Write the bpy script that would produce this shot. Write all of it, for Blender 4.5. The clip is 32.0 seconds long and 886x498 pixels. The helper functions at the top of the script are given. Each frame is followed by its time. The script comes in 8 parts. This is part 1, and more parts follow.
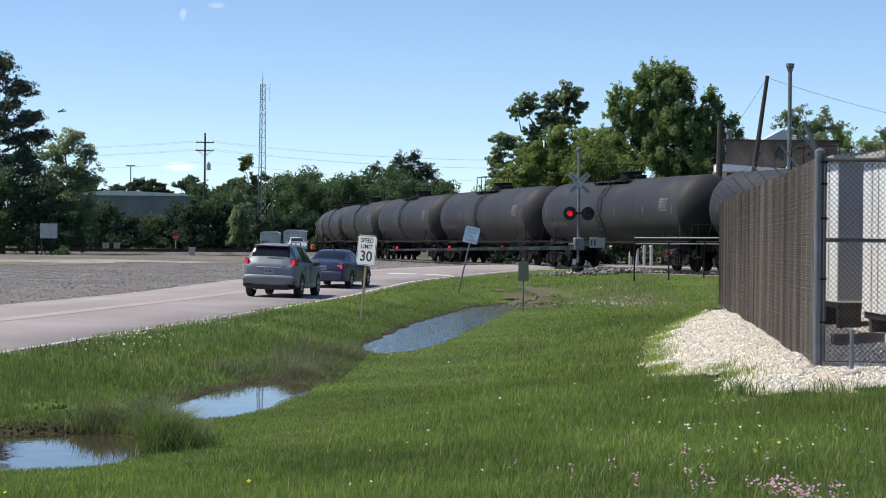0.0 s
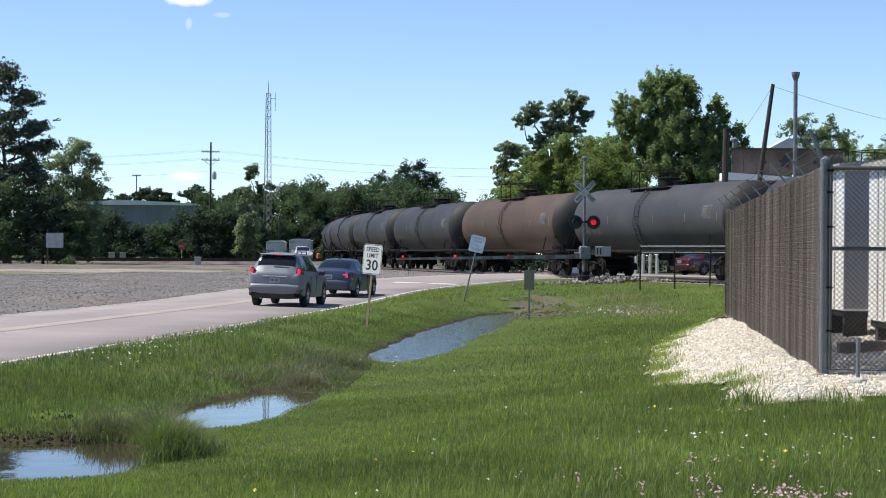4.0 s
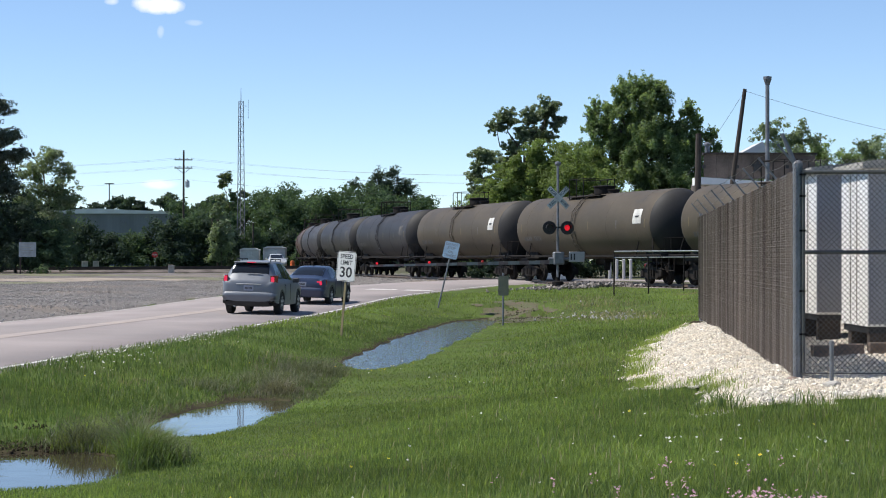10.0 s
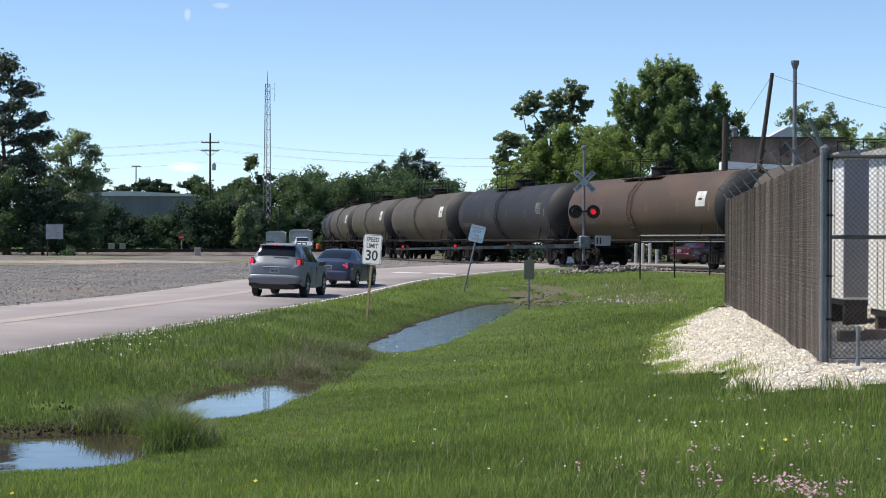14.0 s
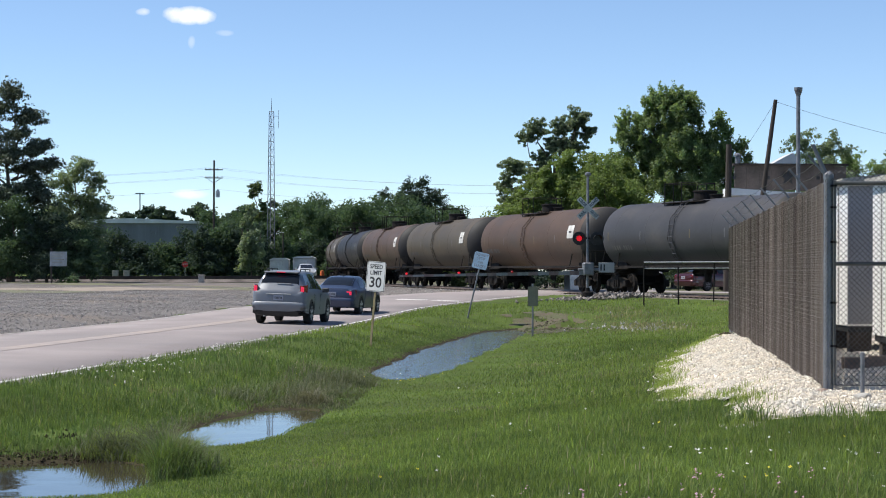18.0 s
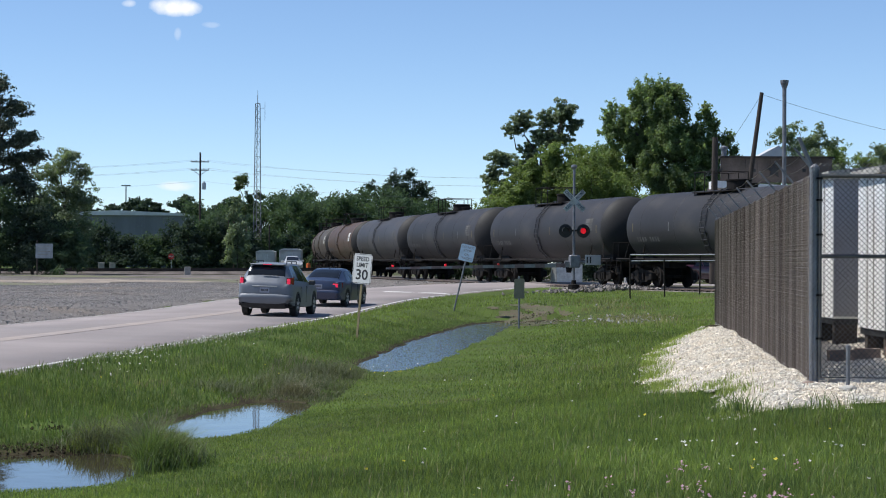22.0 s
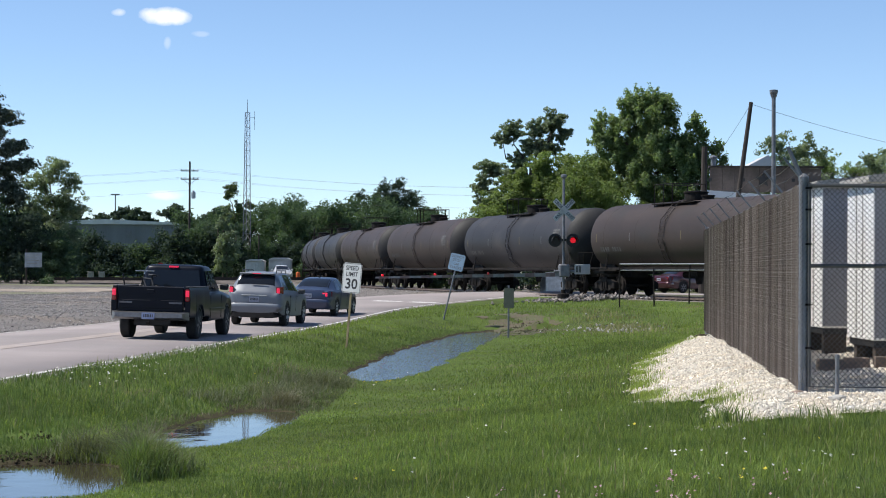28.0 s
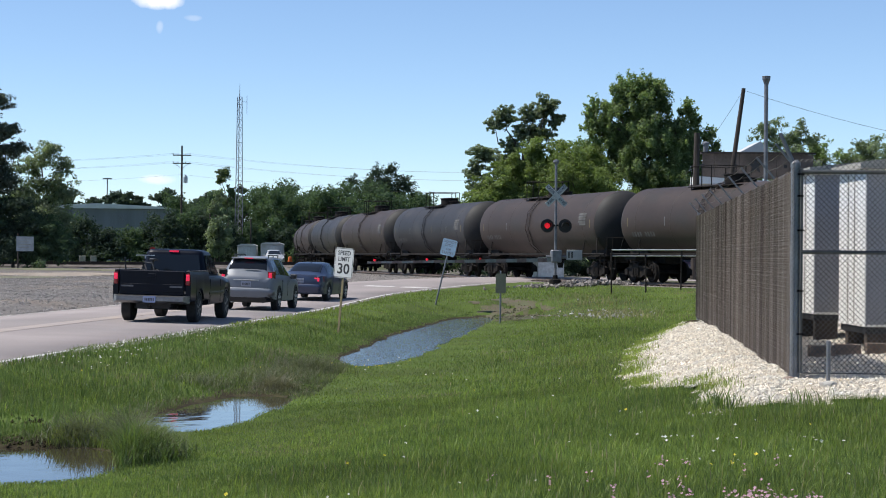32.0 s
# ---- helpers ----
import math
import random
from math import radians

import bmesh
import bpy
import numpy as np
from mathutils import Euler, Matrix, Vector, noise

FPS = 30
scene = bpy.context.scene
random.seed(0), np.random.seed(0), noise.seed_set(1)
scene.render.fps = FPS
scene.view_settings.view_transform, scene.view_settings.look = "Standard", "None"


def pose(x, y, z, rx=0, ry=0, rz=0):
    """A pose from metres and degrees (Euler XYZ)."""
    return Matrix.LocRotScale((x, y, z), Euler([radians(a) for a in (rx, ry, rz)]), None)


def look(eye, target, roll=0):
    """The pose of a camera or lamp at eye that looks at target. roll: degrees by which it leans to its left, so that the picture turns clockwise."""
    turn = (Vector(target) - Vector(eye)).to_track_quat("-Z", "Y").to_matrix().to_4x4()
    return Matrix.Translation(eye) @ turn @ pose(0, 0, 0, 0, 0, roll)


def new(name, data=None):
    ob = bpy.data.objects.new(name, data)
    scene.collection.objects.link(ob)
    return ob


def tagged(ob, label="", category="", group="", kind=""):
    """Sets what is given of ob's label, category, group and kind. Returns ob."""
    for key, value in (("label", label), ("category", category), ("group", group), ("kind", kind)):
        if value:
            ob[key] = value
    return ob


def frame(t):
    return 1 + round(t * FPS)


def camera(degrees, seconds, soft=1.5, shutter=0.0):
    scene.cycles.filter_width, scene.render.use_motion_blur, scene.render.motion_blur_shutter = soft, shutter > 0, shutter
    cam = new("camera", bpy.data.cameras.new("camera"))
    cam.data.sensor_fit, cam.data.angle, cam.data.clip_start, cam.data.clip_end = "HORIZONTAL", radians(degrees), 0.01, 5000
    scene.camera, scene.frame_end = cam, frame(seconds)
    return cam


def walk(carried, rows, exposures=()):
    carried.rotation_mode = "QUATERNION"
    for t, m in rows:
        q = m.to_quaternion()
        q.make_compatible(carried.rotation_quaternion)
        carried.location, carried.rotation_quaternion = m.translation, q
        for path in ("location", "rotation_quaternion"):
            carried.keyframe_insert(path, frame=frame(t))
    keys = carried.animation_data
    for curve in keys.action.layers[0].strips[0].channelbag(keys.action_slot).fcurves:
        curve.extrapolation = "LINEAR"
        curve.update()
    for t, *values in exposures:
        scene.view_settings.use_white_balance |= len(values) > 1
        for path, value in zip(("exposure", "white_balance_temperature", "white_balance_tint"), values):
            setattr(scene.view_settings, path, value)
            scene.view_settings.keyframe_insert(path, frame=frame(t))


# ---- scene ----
cam = camera(26.73, 32.0, soft=1.0)
EYE = (0.0, 0.0, 1.6)
# seconds, yaw, pitch, roll of the tripod head
TURNS = (
    (0.0, -0.000, -0.125, -0.570), (0.5, -0.035, -0.072, -0.597), (1.0, -0.006, -0.036, -0.475), (1.5, 0.036, -0.228, -0.229),
    (2.0, 0.051, -0.359, -0.311), (2.5, 0.133, -0.209, -0.381), (3.0, 0.207, -0.197, -0.271), (3.5, 0.179, -0.060, -0.495),
    (5.5, 0.100, 0.559, -0.365), (6.0, -0.172, 0.538, -0.461), (6.5, -0.313, 0.407, -0.381), (7.0, -0.038, 0.533, -0.307),
    (7.5, 0.106, 0.427, -0.375), (8.0, 0.120, 0.317, -0.342), (8.5, -0.535, 0.192, -0.570), (9.0, -0.649, 0.057, -0.279),
    (9.5, -0.570, 0.315, -0.213), (10.0, -0.623, 0.349, -0.077), (10.5, -0.484, 0.150, -0.045), (11.0, -0.591, 0.050, -0.177),
    (11.5, -0.658, 0.061, -0.039), (12.0, -0.341, -0.102, 0.026), (12.5, -0.360, -0.211, -0.281), (13.0, 0.212, -0.081, -0.550),
    (13.5, 0.368, -0.218, -0.303), (14.0, 0.171, -0.161, -0.283), (14.5, -0.153, 0.393, -0.497), (15.0, 0.412, 0.651, -0.515),
    (15.5, 0.451, 0.590, -0.467), (17.5, 0.519, 0.632, -0.133), (18.0, 0.286, 0.665, -0.236), (18.5, 0.179, 1.118, -0.291),
    (19.0, -0.139, 0.904, -0.165), (19.5, -0.432, 0.772, -0.155), (20.0, -0.201, 0.987, -0.227), (20.5, -0.222, 1.157, -0.354),
    (21.0, -0.448, 1.005, -0.376), (21.5, -0.137, 0.596, -0.567), (22.0, -0.133, 0.432, -0.277), (22.5, -0.092, 0.308, -0.076),
    (23.0, -0.371, 0.195, -0.279), (23.5, -0.416, 0.135, -0.169), (24.0, -0.228, -0.104, -0.125), (24.5, -0.248, -0.128, -0.104),
    (25.0, -0.425, -0.069, 0.105), (25.5, -0.407, 0.038, 0.042), (26.0, -0.233, 0.105, -0.111), (26.5, -0.623, 0.853, -0.559),
    (28.5, -0.467, 0.582, -0.219), (29.0, -0.675, 0.461, -0.257), (29.5, -0.658, 0.538, -0.416), (30.0, -0.860, 0.457, -0.563),
    (30.5, -0.720, 0.345, -0.424), (31.0, -0.626, 0.470, -0.349), (31.5, -0.636, 0.301, -0.437), (32.0, -0.696, 0.265, -0.487),
)
walk(cam, [(t, pose(*EYE, 90 + p, r, y)) for t, y, p, r in TURNS],
     exposures=((0.0, 0.22, 6400, 10), (2.0, 0.36, 6480, 10), (3.0, 0.38, 6500, 10), (4.5, 0.36, 6450, 10), (6.0, 0.30, 6420, 10), (13.0, 0.31, 6460, 10), (15.0, 0.27, 6450, 10),
                (18.0, 0.29, 6450, 10), (19.0, 0.11, 6150, 10), (20.0, 0.10, 6150, 10), (22.0, 0.10, 6180, 10), (24.0, 0.26, 6430, 10), (26.0, 0.38, 6480, 10), (28.0, 0.27, 6400, 10),
                (29.0, 0.22, 6380, 10), (32.0, 0.22, 6380, 10)))

# ---- light ----
SUN_AZ, SUN_EL = -86.0, 58.0      # degrees from +y (clockwise positive) and above the ground
sun_to = Vector((math.sin(radians(SUN_AZ)) * math.cos(radians(SUN_EL)),
                 math.cos(radians(SUN_AZ)) * math.cos(radians(SUN_EL)), math.sin(radians(SUN_EL))))
sun = new("sun", bpy.data.lights.new("sun", "SUN"))
sun.data.energy, sun.data.angle, sun.data.color = 5.0, radians(0.53), (1.0, 0.95, 0.87)
sun.matrix_world = look(sun_to * 50, (0, 0, 0))
world = bpy.data.worlds.new("world")
scene.world = world
world.use_nodes = True
wn, wl = world.node_tree.nodes, world.node_tree.links
wn.clear()
sky = wn.new("ShaderNodeTexSky")
sky.sky_type, sky.sun_disc = "NISHITA", False
sky.sun_elevation, sky.sun_rotation = radians(SUN_EL), radians(SUN_AZ)
sky.altitude, sky.air_density, sky.dust_density, sky.ozone_density = 1500.0, 0.8, 0.0, 3.0
bg = wn.new("ShaderNodeBackground")
bg.inputs["Strength"].default_value = 0.13
wo = wn.new("ShaderNodeOutputWorld")
# small fair-weather clouds: azimuth, elevation, half sizes in degrees, strength
CLOUDS = ((-8.05, 7.70, 0.85, 0.28, 1.0), (-9.48, 7.78, 0.22, 0.13, 0.55), (-8.0, 2.30, 0.62, 0.16, 0.6), (-8.0, 6.9, 0.12, 0.2, 0.25), (-7.0, 7.2, 0.3, 0.1, 0.2))
geo = wn.new("ShaderNodeTexCoord")
puffs = wn.new("ShaderNodeTexNoise")
puffs.inputs["Scale"].default_value, puffs.inputs["Detail"].default_value = 130.0, 6.0
wl.new(geo.outputs["Generated"], puffs.inputs["Vector"])
colour = sky.outputs[0]


def math_node(op, a, b):
    m = wn.new("ShaderNodeMath")
    m.operation = op
    for s, v in zip(m.inputs, (a, b)):
        if isinstance(v, float):
            s.default_value = v
        else:
            wl.new(v, s)
    return m.outputs[0]


for az, el, ha, he, strength in CLOUDS:
    a, e = radians(az), radians(el)
    c = Vector((math.sin(a) * math.cos(e), math.cos(a) * math.cos(e), math.sin(e)))
    right = Vector((math.cos(a), -math.sin(a), 0))
    up = right.cross(c)
    terms = []
    for axis, half_size in ((right, ha), (up, he)):
        dot = wn.new("ShaderNodeVectorMath")
        dot.operation = "DOT_PRODUCT"
        dot.inputs[1].default_value = axis
        wl.new(geo.outputs["Generated"], dot.inputs[0])
        u = math_node("DIVIDE", math_node("SUBTRACT", dot.outputs["Value"], float(axis.dot(c))), math.sin(radians(half_size)))
        terms.append(math_node("MULTIPLY", u, u))
    r2 = math_node("ADD", terms[0], terms[1])
    edge = math_node("SUBTRACT", math_node("ADD", 0.35, math_node("MULTIPLY", puffs.outputs[0], 1.4)), r2)
    soft_edge = wn.new("ShaderNodeMapRange")
    soft_edge.inputs["From Min"].default_value, soft_edge.inputs["From Max"].default_value = 0.0, 0.9
    soft_edge.inputs["To Max"].default_value = strength
    wl.new(edge, soft_edge.inputs["Value"])
    mixed = wn.new("ShaderNodeMix")
    mixed.data_type = "RGBA"
    mixed.inputs[7].default_value = (7.4, 7.4, 7.4, 1.0)
    wl.new(soft_edge.outputs[0], mixed.inputs[0])
    wl.new(colour, mixed.inputs[6])
    colour = mixed.outputs[2]
wl.new(colour, bg.inputs[0])
wl.new(bg.outputs[0], wo.inputs[0])


# ---- materials ----
def mat(name, base, rough=0.7, metal=0.0, var=0.25, scale=4.0, fine=40.0, bump=0.0, alt=None, island=0.0, obj=0.0,
        spec=0.5, stretch=(1, 1, 1), emit=0.0, trans=0.0, dirt=None, dirt_scale=1.2, dirt_amount=0.5, coat=0.0, world=False):
    """A surface with a coarse and a fine variation of its colour, optional second colour (alt), stains (dirt), relief."""
    m = bpy.data.materials.new(name)
    m.use_nodes = True
    n, l = m.node_tree.nodes, m.node_tree.links
    b = n["Principled BSDF"]
    b.inputs["Roughness"].default_value, b.inputs["Metallic"].default_value = rough, metal
    b.inputs["Specular IOR Level"].default_value = spec
    b.inputs["Coat Weight"].default_value = coat
    tc, mp = n.new("ShaderNodeTexCoord"), n.new("ShaderNodeMapping")
    mp.inputs["Scale"].default_value = stretch
    l.new(n.new("ShaderNodeNewGeometry").outputs["Position"] if world else tc.outputs["Object"], mp.inputs[0])

    def tex(sc, detail=4.0):
        t = n.new("ShaderNodeTexNoise")
        t.inputs["Scale"].default_value, t.inputs["Detail"].default_value = sc, detail
        l.new(mp.outputs[0], t.inputs["Vector"])
        return t

    def ramp(src, lo, hi):
        r = n.new("ShaderNodeMapRange")
        r.inputs["From Min"].default_value, r.inputs["From Max"].default_value = lo, hi
        l.new(src, r.inputs["Value"])
        return r.outputs[0]

    def mix(fac, a, bcol, mode="MIX"):
        x = n.new("ShaderNodeMix")
        x.data_type, x.blend_type = "RGBA", mode
        for s, v in ((x.inputs[0], fac), (x.inputs[6], a), (x.inputs[7], bcol)):
            if isinstance(v, bpy.types.NodeSocket):
                l.new(v, s)
            else:
                s.default_value = v if not isinstance(v, tuple) else (*v, 1.0)
        return x.outputs[2]

    coarse, small = tex(scale), tex(fine, 2.0)
    second = alt or tuple(min(1.0, c * (1 + 1.2 * var)) for c in base)
    low = base if alt else tuple(c * (1 - var) for c in base)
    col = mix(ramp(coarse.outputs[0], 0.32, 0.68), low, second)
    if dirt:
        col = mix(ramp(tex(dirt_scale, 6.0).outputs[0], 0.62 - 0.3 * dirt_amount, 0.72), col, dirt)
    grey = n.new("ShaderNodeMapRange")
    grey.inputs["To Min"].default_value, grey.inputs["To Max"].default_value = 1 - 0.8 * var, 1 + 0.8 * var
    l.new(small.outputs[0], grey.inputs["Value"])
    val = grey.outputs[0]
    for amount, node, sock in ((island, "ShaderNodeNewGeometry", "Random Per Island"), (obj, "ShaderNodeObjectInfo", "Random")):
        if amount:
            g, r2, mu = n.new(node), n.new("ShaderNodeMapRange"), n.new("ShaderNodeMath")
            r2.inputs["To Min"].default_value, r2.inputs["To Max"].default_value = 1 - amount, 1 + amount
            l.new(g.outputs[sock], r2.inputs["Value"])
            mu.operation = "MULTIPLY"
            l.new(val, mu.inputs[0])
            l.new(r2.outputs[0], mu.inputs[1])
            val = mu.outputs[0]
    sc = n.new("ShaderNodeVectorMath")
    sc.operation = "SCALE"
    l.new(col, sc.inputs[0])
    l.new(val, sc.inputs["Scale"])
    l.new(sc.outputs[0], b.inputs["Base Color"])
    if emit:
        l.new(sc.outputs[0], b.inputs["Emission Color"])
        b.inputs["Emission Strength"].default_value = emit
    if trans:
        b.inputs["Transmission Weight"].default_value = trans
    if bump:
        bp = n.new("ShaderNodeBump")
        bp.inputs["Strength"].default_value, bp.inputs["Distance"].default_value = min(1.0, bump), 0.02
        l.new(small.outputs[0], bp.inputs["Height"])
        l.new(bp.outputs[0], b.inputs["Normal"])
    return m


def leafy(name, base, rough=0.55, island=0.35, glow=0.45, spec=0.25):
    """Foliage: colour by leaf, light passing through."""
    m = mat(name, base, rough, var=0.2, scale=0.35, fine=3.0, island=island, obj=0.06, spec=spec)
    n, l = m.node_tree.nodes, m.node_tree.links
    b, out = n["Principled BSDF"], n["Material Output"]
    tr, mx = n.new("ShaderNodeBsdfTranslucent"), n.new("ShaderNodeMixShader")
    src = b.inputs["Base Color"].links[0].from_socket
    tint = n.new("ShaderNodeVectorMath")
    tint.operation = "MULTIPLY"
    tint.inputs[1].default_value = (1.15, 1.25, 0.62)
    l.new(src, tint.inputs[0])
    l.new(tint.outputs[0], tr.inputs[0])
    mx.inputs[0].default_value = glow
    l.new(b.outputs[0], mx.inputs[1])
    l.new(tr.outputs[0], mx.inputs[2])
    l.new(mx.outputs[0], out.inputs[0])
    return m


M = {}
M["soil_grass"] = mat("soil_grass", (0.055, 0.072, 0.022), 0.95, var=0.35, scale=0.5, fine=14, bump=0.8, alt=(0.085, 0.125, 0.028),
                      dirt=(0.10, 0.075, 0.045), dirt_scale=0.35, dirt_amount=0.02, spec=0.1)
M["asphalt"] = mat("asphalt", (0.285, 0.250, 0.240), 0.9, var=0.10, scale=0.3, fine=40, bump=0.3, dirt=(0.225, 0.205, 0.20), dirt_scale=0.12, dirt_amount=0.5, spec=0.2)
M["paint_yellow"] = mat("paint_yellow", (0.345, 0.285, 0.245), 0.85, var=0.12, scale=2, fine=20, dirt=(0.295, 0.256, 0.243), dirt_scale=0.6, dirt_amount=0.9)
M["paint_white"] = mat("paint_white", (0.62, 0.60, 0.57), 0.8, var=0.2, scale=3, fine=30, dirt=(0.34, 0.31, 0.29), dirt_scale=1.6, dirt_amount=0.75)
M["paint_worn"] = mat("paint_worn", (0.40, 0.38, 0.36), 0.85, var=0.2, scale=1.5, fine=20, dirt=(0.26, 0.235, 0.225), dirt_scale=0.5, dirt_amount=0.9)
M["gravel_grey"] = mat("gravel_grey", (0.130, 0.117, 0.110), 0.95, var=0.75, scale=0.5, fine=8, bump=1.0, alt=(0.190, 0.174, 0.162),
                       dirt=(0.225, 0.18, 0.14), dirt_scale=0.09, dirt_amount=0.30, spec=0.1)
M["yard_dirt"] = mat("yard_dirt", (0.085, 0.075, 0.058), 0.95, var=0.5, scale=0.5, fine=5, bump=1.0, alt=(0.075, 0.090, 0.040), dirt=(0.15, 0.125, 0.10), dirt_scale=0.15, dirt_amount=0.3, spec=0.1)
M["ballast"] = mat("ballast", (0.20, 0.18, 0.165), 0.95, var=0.45, scale=3, fine=12, bump=1.0, island=0.35, spec=0.1)
M["limestone"] = mat("limestone", (0.56, 0.51, 0.43), 0.9, var=0.3, scale=3, fine=25, bump=1.0, island=0.25, spec=0.15)
M["stone"] = mat("stone", (0.62, 0.585, 0.515), 0.9, var=0.2, scale=3, fine=60, island=0.28, spec=0.15, alt=(0.58, 0.51, 0.41))
M["mud_dry"] = mat("mud_dry", (0.095, 0.070, 0.046), 0.95, var=0.4, scale=2.2, fine=10, bump=0.8, alt=(0.075, 0.085, 0.032))
M["board_grey"] = mat("board_grey", (0.36, 0.37, 0.38), 0.7, var=0.2, scale=2, fine=12)
M["mud"] = mat("mud", (0.034, 0.027, 0.018), 0.95, var=0.4, scale=3.5, fine=20, bump=0.8, alt=(0.060, 0.055, 0.028), spec=0.08)
M["dry_turf"] = mat("dry_turf", (0.120, 0.130, 0.058), 0.95, var=0.4, scale=0.6, fine=4, alt=(0.165, 0.150, 0.095))
M["sand"] = mat("sand", (0.26, 0.215, 0.17), 0.95, var=0.25, scale=0.8, fine=6, bump=0.5)
M["rail_steel"] = mat("rail_steel", (0.16, 0.11, 0.08), 0.55, 0.6, var=0.3, scale=3, fine=30)
M["lot_stone"] = mat("lot_stone", (0.27, 0.255, 0.24), 0.95, var=0.3, scale=3, fine=12, island=0.4, spec=0.1)
M["tie"] = mat("tie", (0.06, 0.045, 0.035), 0.9, var=0.3, scale=4, fine=30, obj=0.3)
M["galv"] = mat("galv", (0.42, 0.43, 0.44), 0.45, 0.7, var=0.15, scale=6, fine=50)
M["galv_dull"] = mat("galv_dull", (0.17, 0.175, 0.19), 0.55, 0.3, var=0.2, scale=5, fine=50)
M["pole_wood"] = mat("pole_wood", (0.045, 0.036, 0.030), 0.9, var=0.35, scale=2, fine=30, stretch=(4, 4, 0.4))
M["pale_wood"] = mat("pale_wood", (0.20, 0.165, 0.09), 0.85, var=0.25, scale=4, fine=30, stretch=(4, 4, 0.5))
M["black"] = mat("black", (0.016, 0.016, 0.017), 0.6, var=0.3, scale=5, fine=40)
M["dark_steel"] = mat("dark_steel", (0.016, 0.014, 0.013), 0.8, 0.0, var=0.4, scale=3, fine=30, dirt=(0.030, 0.024, 0.020), dirt_scale=2, spec=0.15)
M["rubber"] = mat("rubber", (0.02, 0.02, 0.02), 0.85, var=0.25, scale=6, fine=50)
M["concrete"] = mat("concrete", (0.42, 0.40, 0.36), 0.9, var=0.2, scale=2, fine=40, bump=0.3, dirt=(0.22, 0.2, 0.17), dirt_scale=1)
M["white_panel"] = mat("white_panel", (0.82, 0.81, 0.79), 0.5, var=0.05, scale=1, fine=20, dirt=(0.68, 0.65, 0.60), dirt_scale=0.6, dirt_amount=0.25, stretch=(2, 2, 0.4))
M["sign_white"] = mat("sign_white", (0.60, 0.60, 0.58), 0.45, var=0.05, scale=3, fine=20)
# grey that stands for shade on the white cabinets' fronts
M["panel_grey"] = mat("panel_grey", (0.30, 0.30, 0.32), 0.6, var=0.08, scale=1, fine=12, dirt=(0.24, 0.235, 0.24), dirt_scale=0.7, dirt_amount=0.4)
M["cabinet_grey"] = mat("cabinet_grey", (0.42, 0.42, 0.43), 0.6, var=0.1, scale=1, fine=10, dirt=(0.30, 0.29, 0.28), dirt_scale=0.8, dirt_amount=0.4)
M["sign_faded"] = mat("sign_faded", (0.16, 0.25, 0.35), 0.6, var=0.15, scale=4, fine=25)
M["blade_faded"] = mat("blade_faded", (0.46, 0.47, 0.45), 0.7, var=0.15, scale=5, fine=30, dirt=(0.26, 0.26, 0.25), dirt_scale=3)
M["letter_faded"] = mat("letter_faded", (0.10, 0.12, 0.14), 0.7, var=0.3, scale=8)
M["sign_back"] = mat("sign_back", (0.20, 0.185, 0.125), 0.6, 0.1, var=0.15, scale=4, fine=30)
M["sign_black"] = mat("sign_black", (0.02, 0.02, 0.022), 0.6, var=0.1, scale=4)
M["red_faded"] = mat("red_faded", (0.17, 0.12, 0.115), 0.7, var=0.25, scale=4)
M["arm_grey"] = mat("arm_grey", (0.22, 0.22, 0.22), 0.7, var=0.2, scale=4)
M["far_ballast"] = mat("far_ballast", (0.12, 0.105, 0.095), 0.95, var=0.4, scale=0.6, fine=5, bump=0.6, spec=0.1)
# dark colour of the far rails together with their shadow
M["far_bank"] = mat("far_bank", (0.032, 0.027, 0.024), 0.95, var=0.4, scale=0.8, fine=6)
M["red_paint"] = mat("red_paint", (0.55, 0.03, 0.025), 0.5, var=0.1, scale=4)
M["lamp_red"] = mat("lamp_red", (0.62, 0.008, 0.02), 0.4, var=0.05, scale=4, emit=0.75)
M["tail_red"] = mat("tail_red", (0.55, 0.014, 0.05), 0.3, var=0.05, scale=4, emit=0.9)
M["tail_dull"] = mat("tail_dull", (0.22, 0.010, 0.014), 0.25, var=0.08, scale=6, coat=0.5)
M["bark"] = mat("bark", (0.10, 0.08, 0.06), 0.95, var=0.4, scale=3, fine=20, bump=0.8, stretch=(3, 3, 0.6))
M["leaf_oak"] = leafy("leaf_oak", (0.195, 0.252, 0.128), 0.5, 0.25, 0.6, 0.3)
M["leaf_light"] = leafy("leaf_light", (0.190, 0.245, 0.088), 0.55, 0.2, 0.5, 0.25)
M["leaf_dark"] = leafy("leaf_dark", (0.095, 0.125, 0.062))
M["leaf_pine"] = leafy("leaf_pine", (0.085, 0.105, 0.075), glow=0.2)
M["leaf_grey"] = leafy("leaf_grey", (0.205, 0.250, 0.165), 0.5, 0.2, 0.45, 0.3)
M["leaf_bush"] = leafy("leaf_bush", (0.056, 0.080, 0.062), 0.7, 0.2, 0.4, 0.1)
M["leaf_far"] = leafy("leaf_far", (0.086, 0.128, 0.078), 0.7, 0.16, 0.45, 0.1)
M["grass"] = leafy("grass", (0.216, 0.270, 0.080), 0.55, 0.35, 0.45, 0.22)
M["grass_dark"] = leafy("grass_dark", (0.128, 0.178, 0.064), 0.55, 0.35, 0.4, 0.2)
M["grass_reed"] = leafy("grass_reed", (0.145, 0.160, 0.095), 0.6, 0.35, 0.35, 0.25)
M["grass_dry"] = leafy("grass_dry", (0.30, 0.27, 0.15), 0.7, 0.3, 0.3)
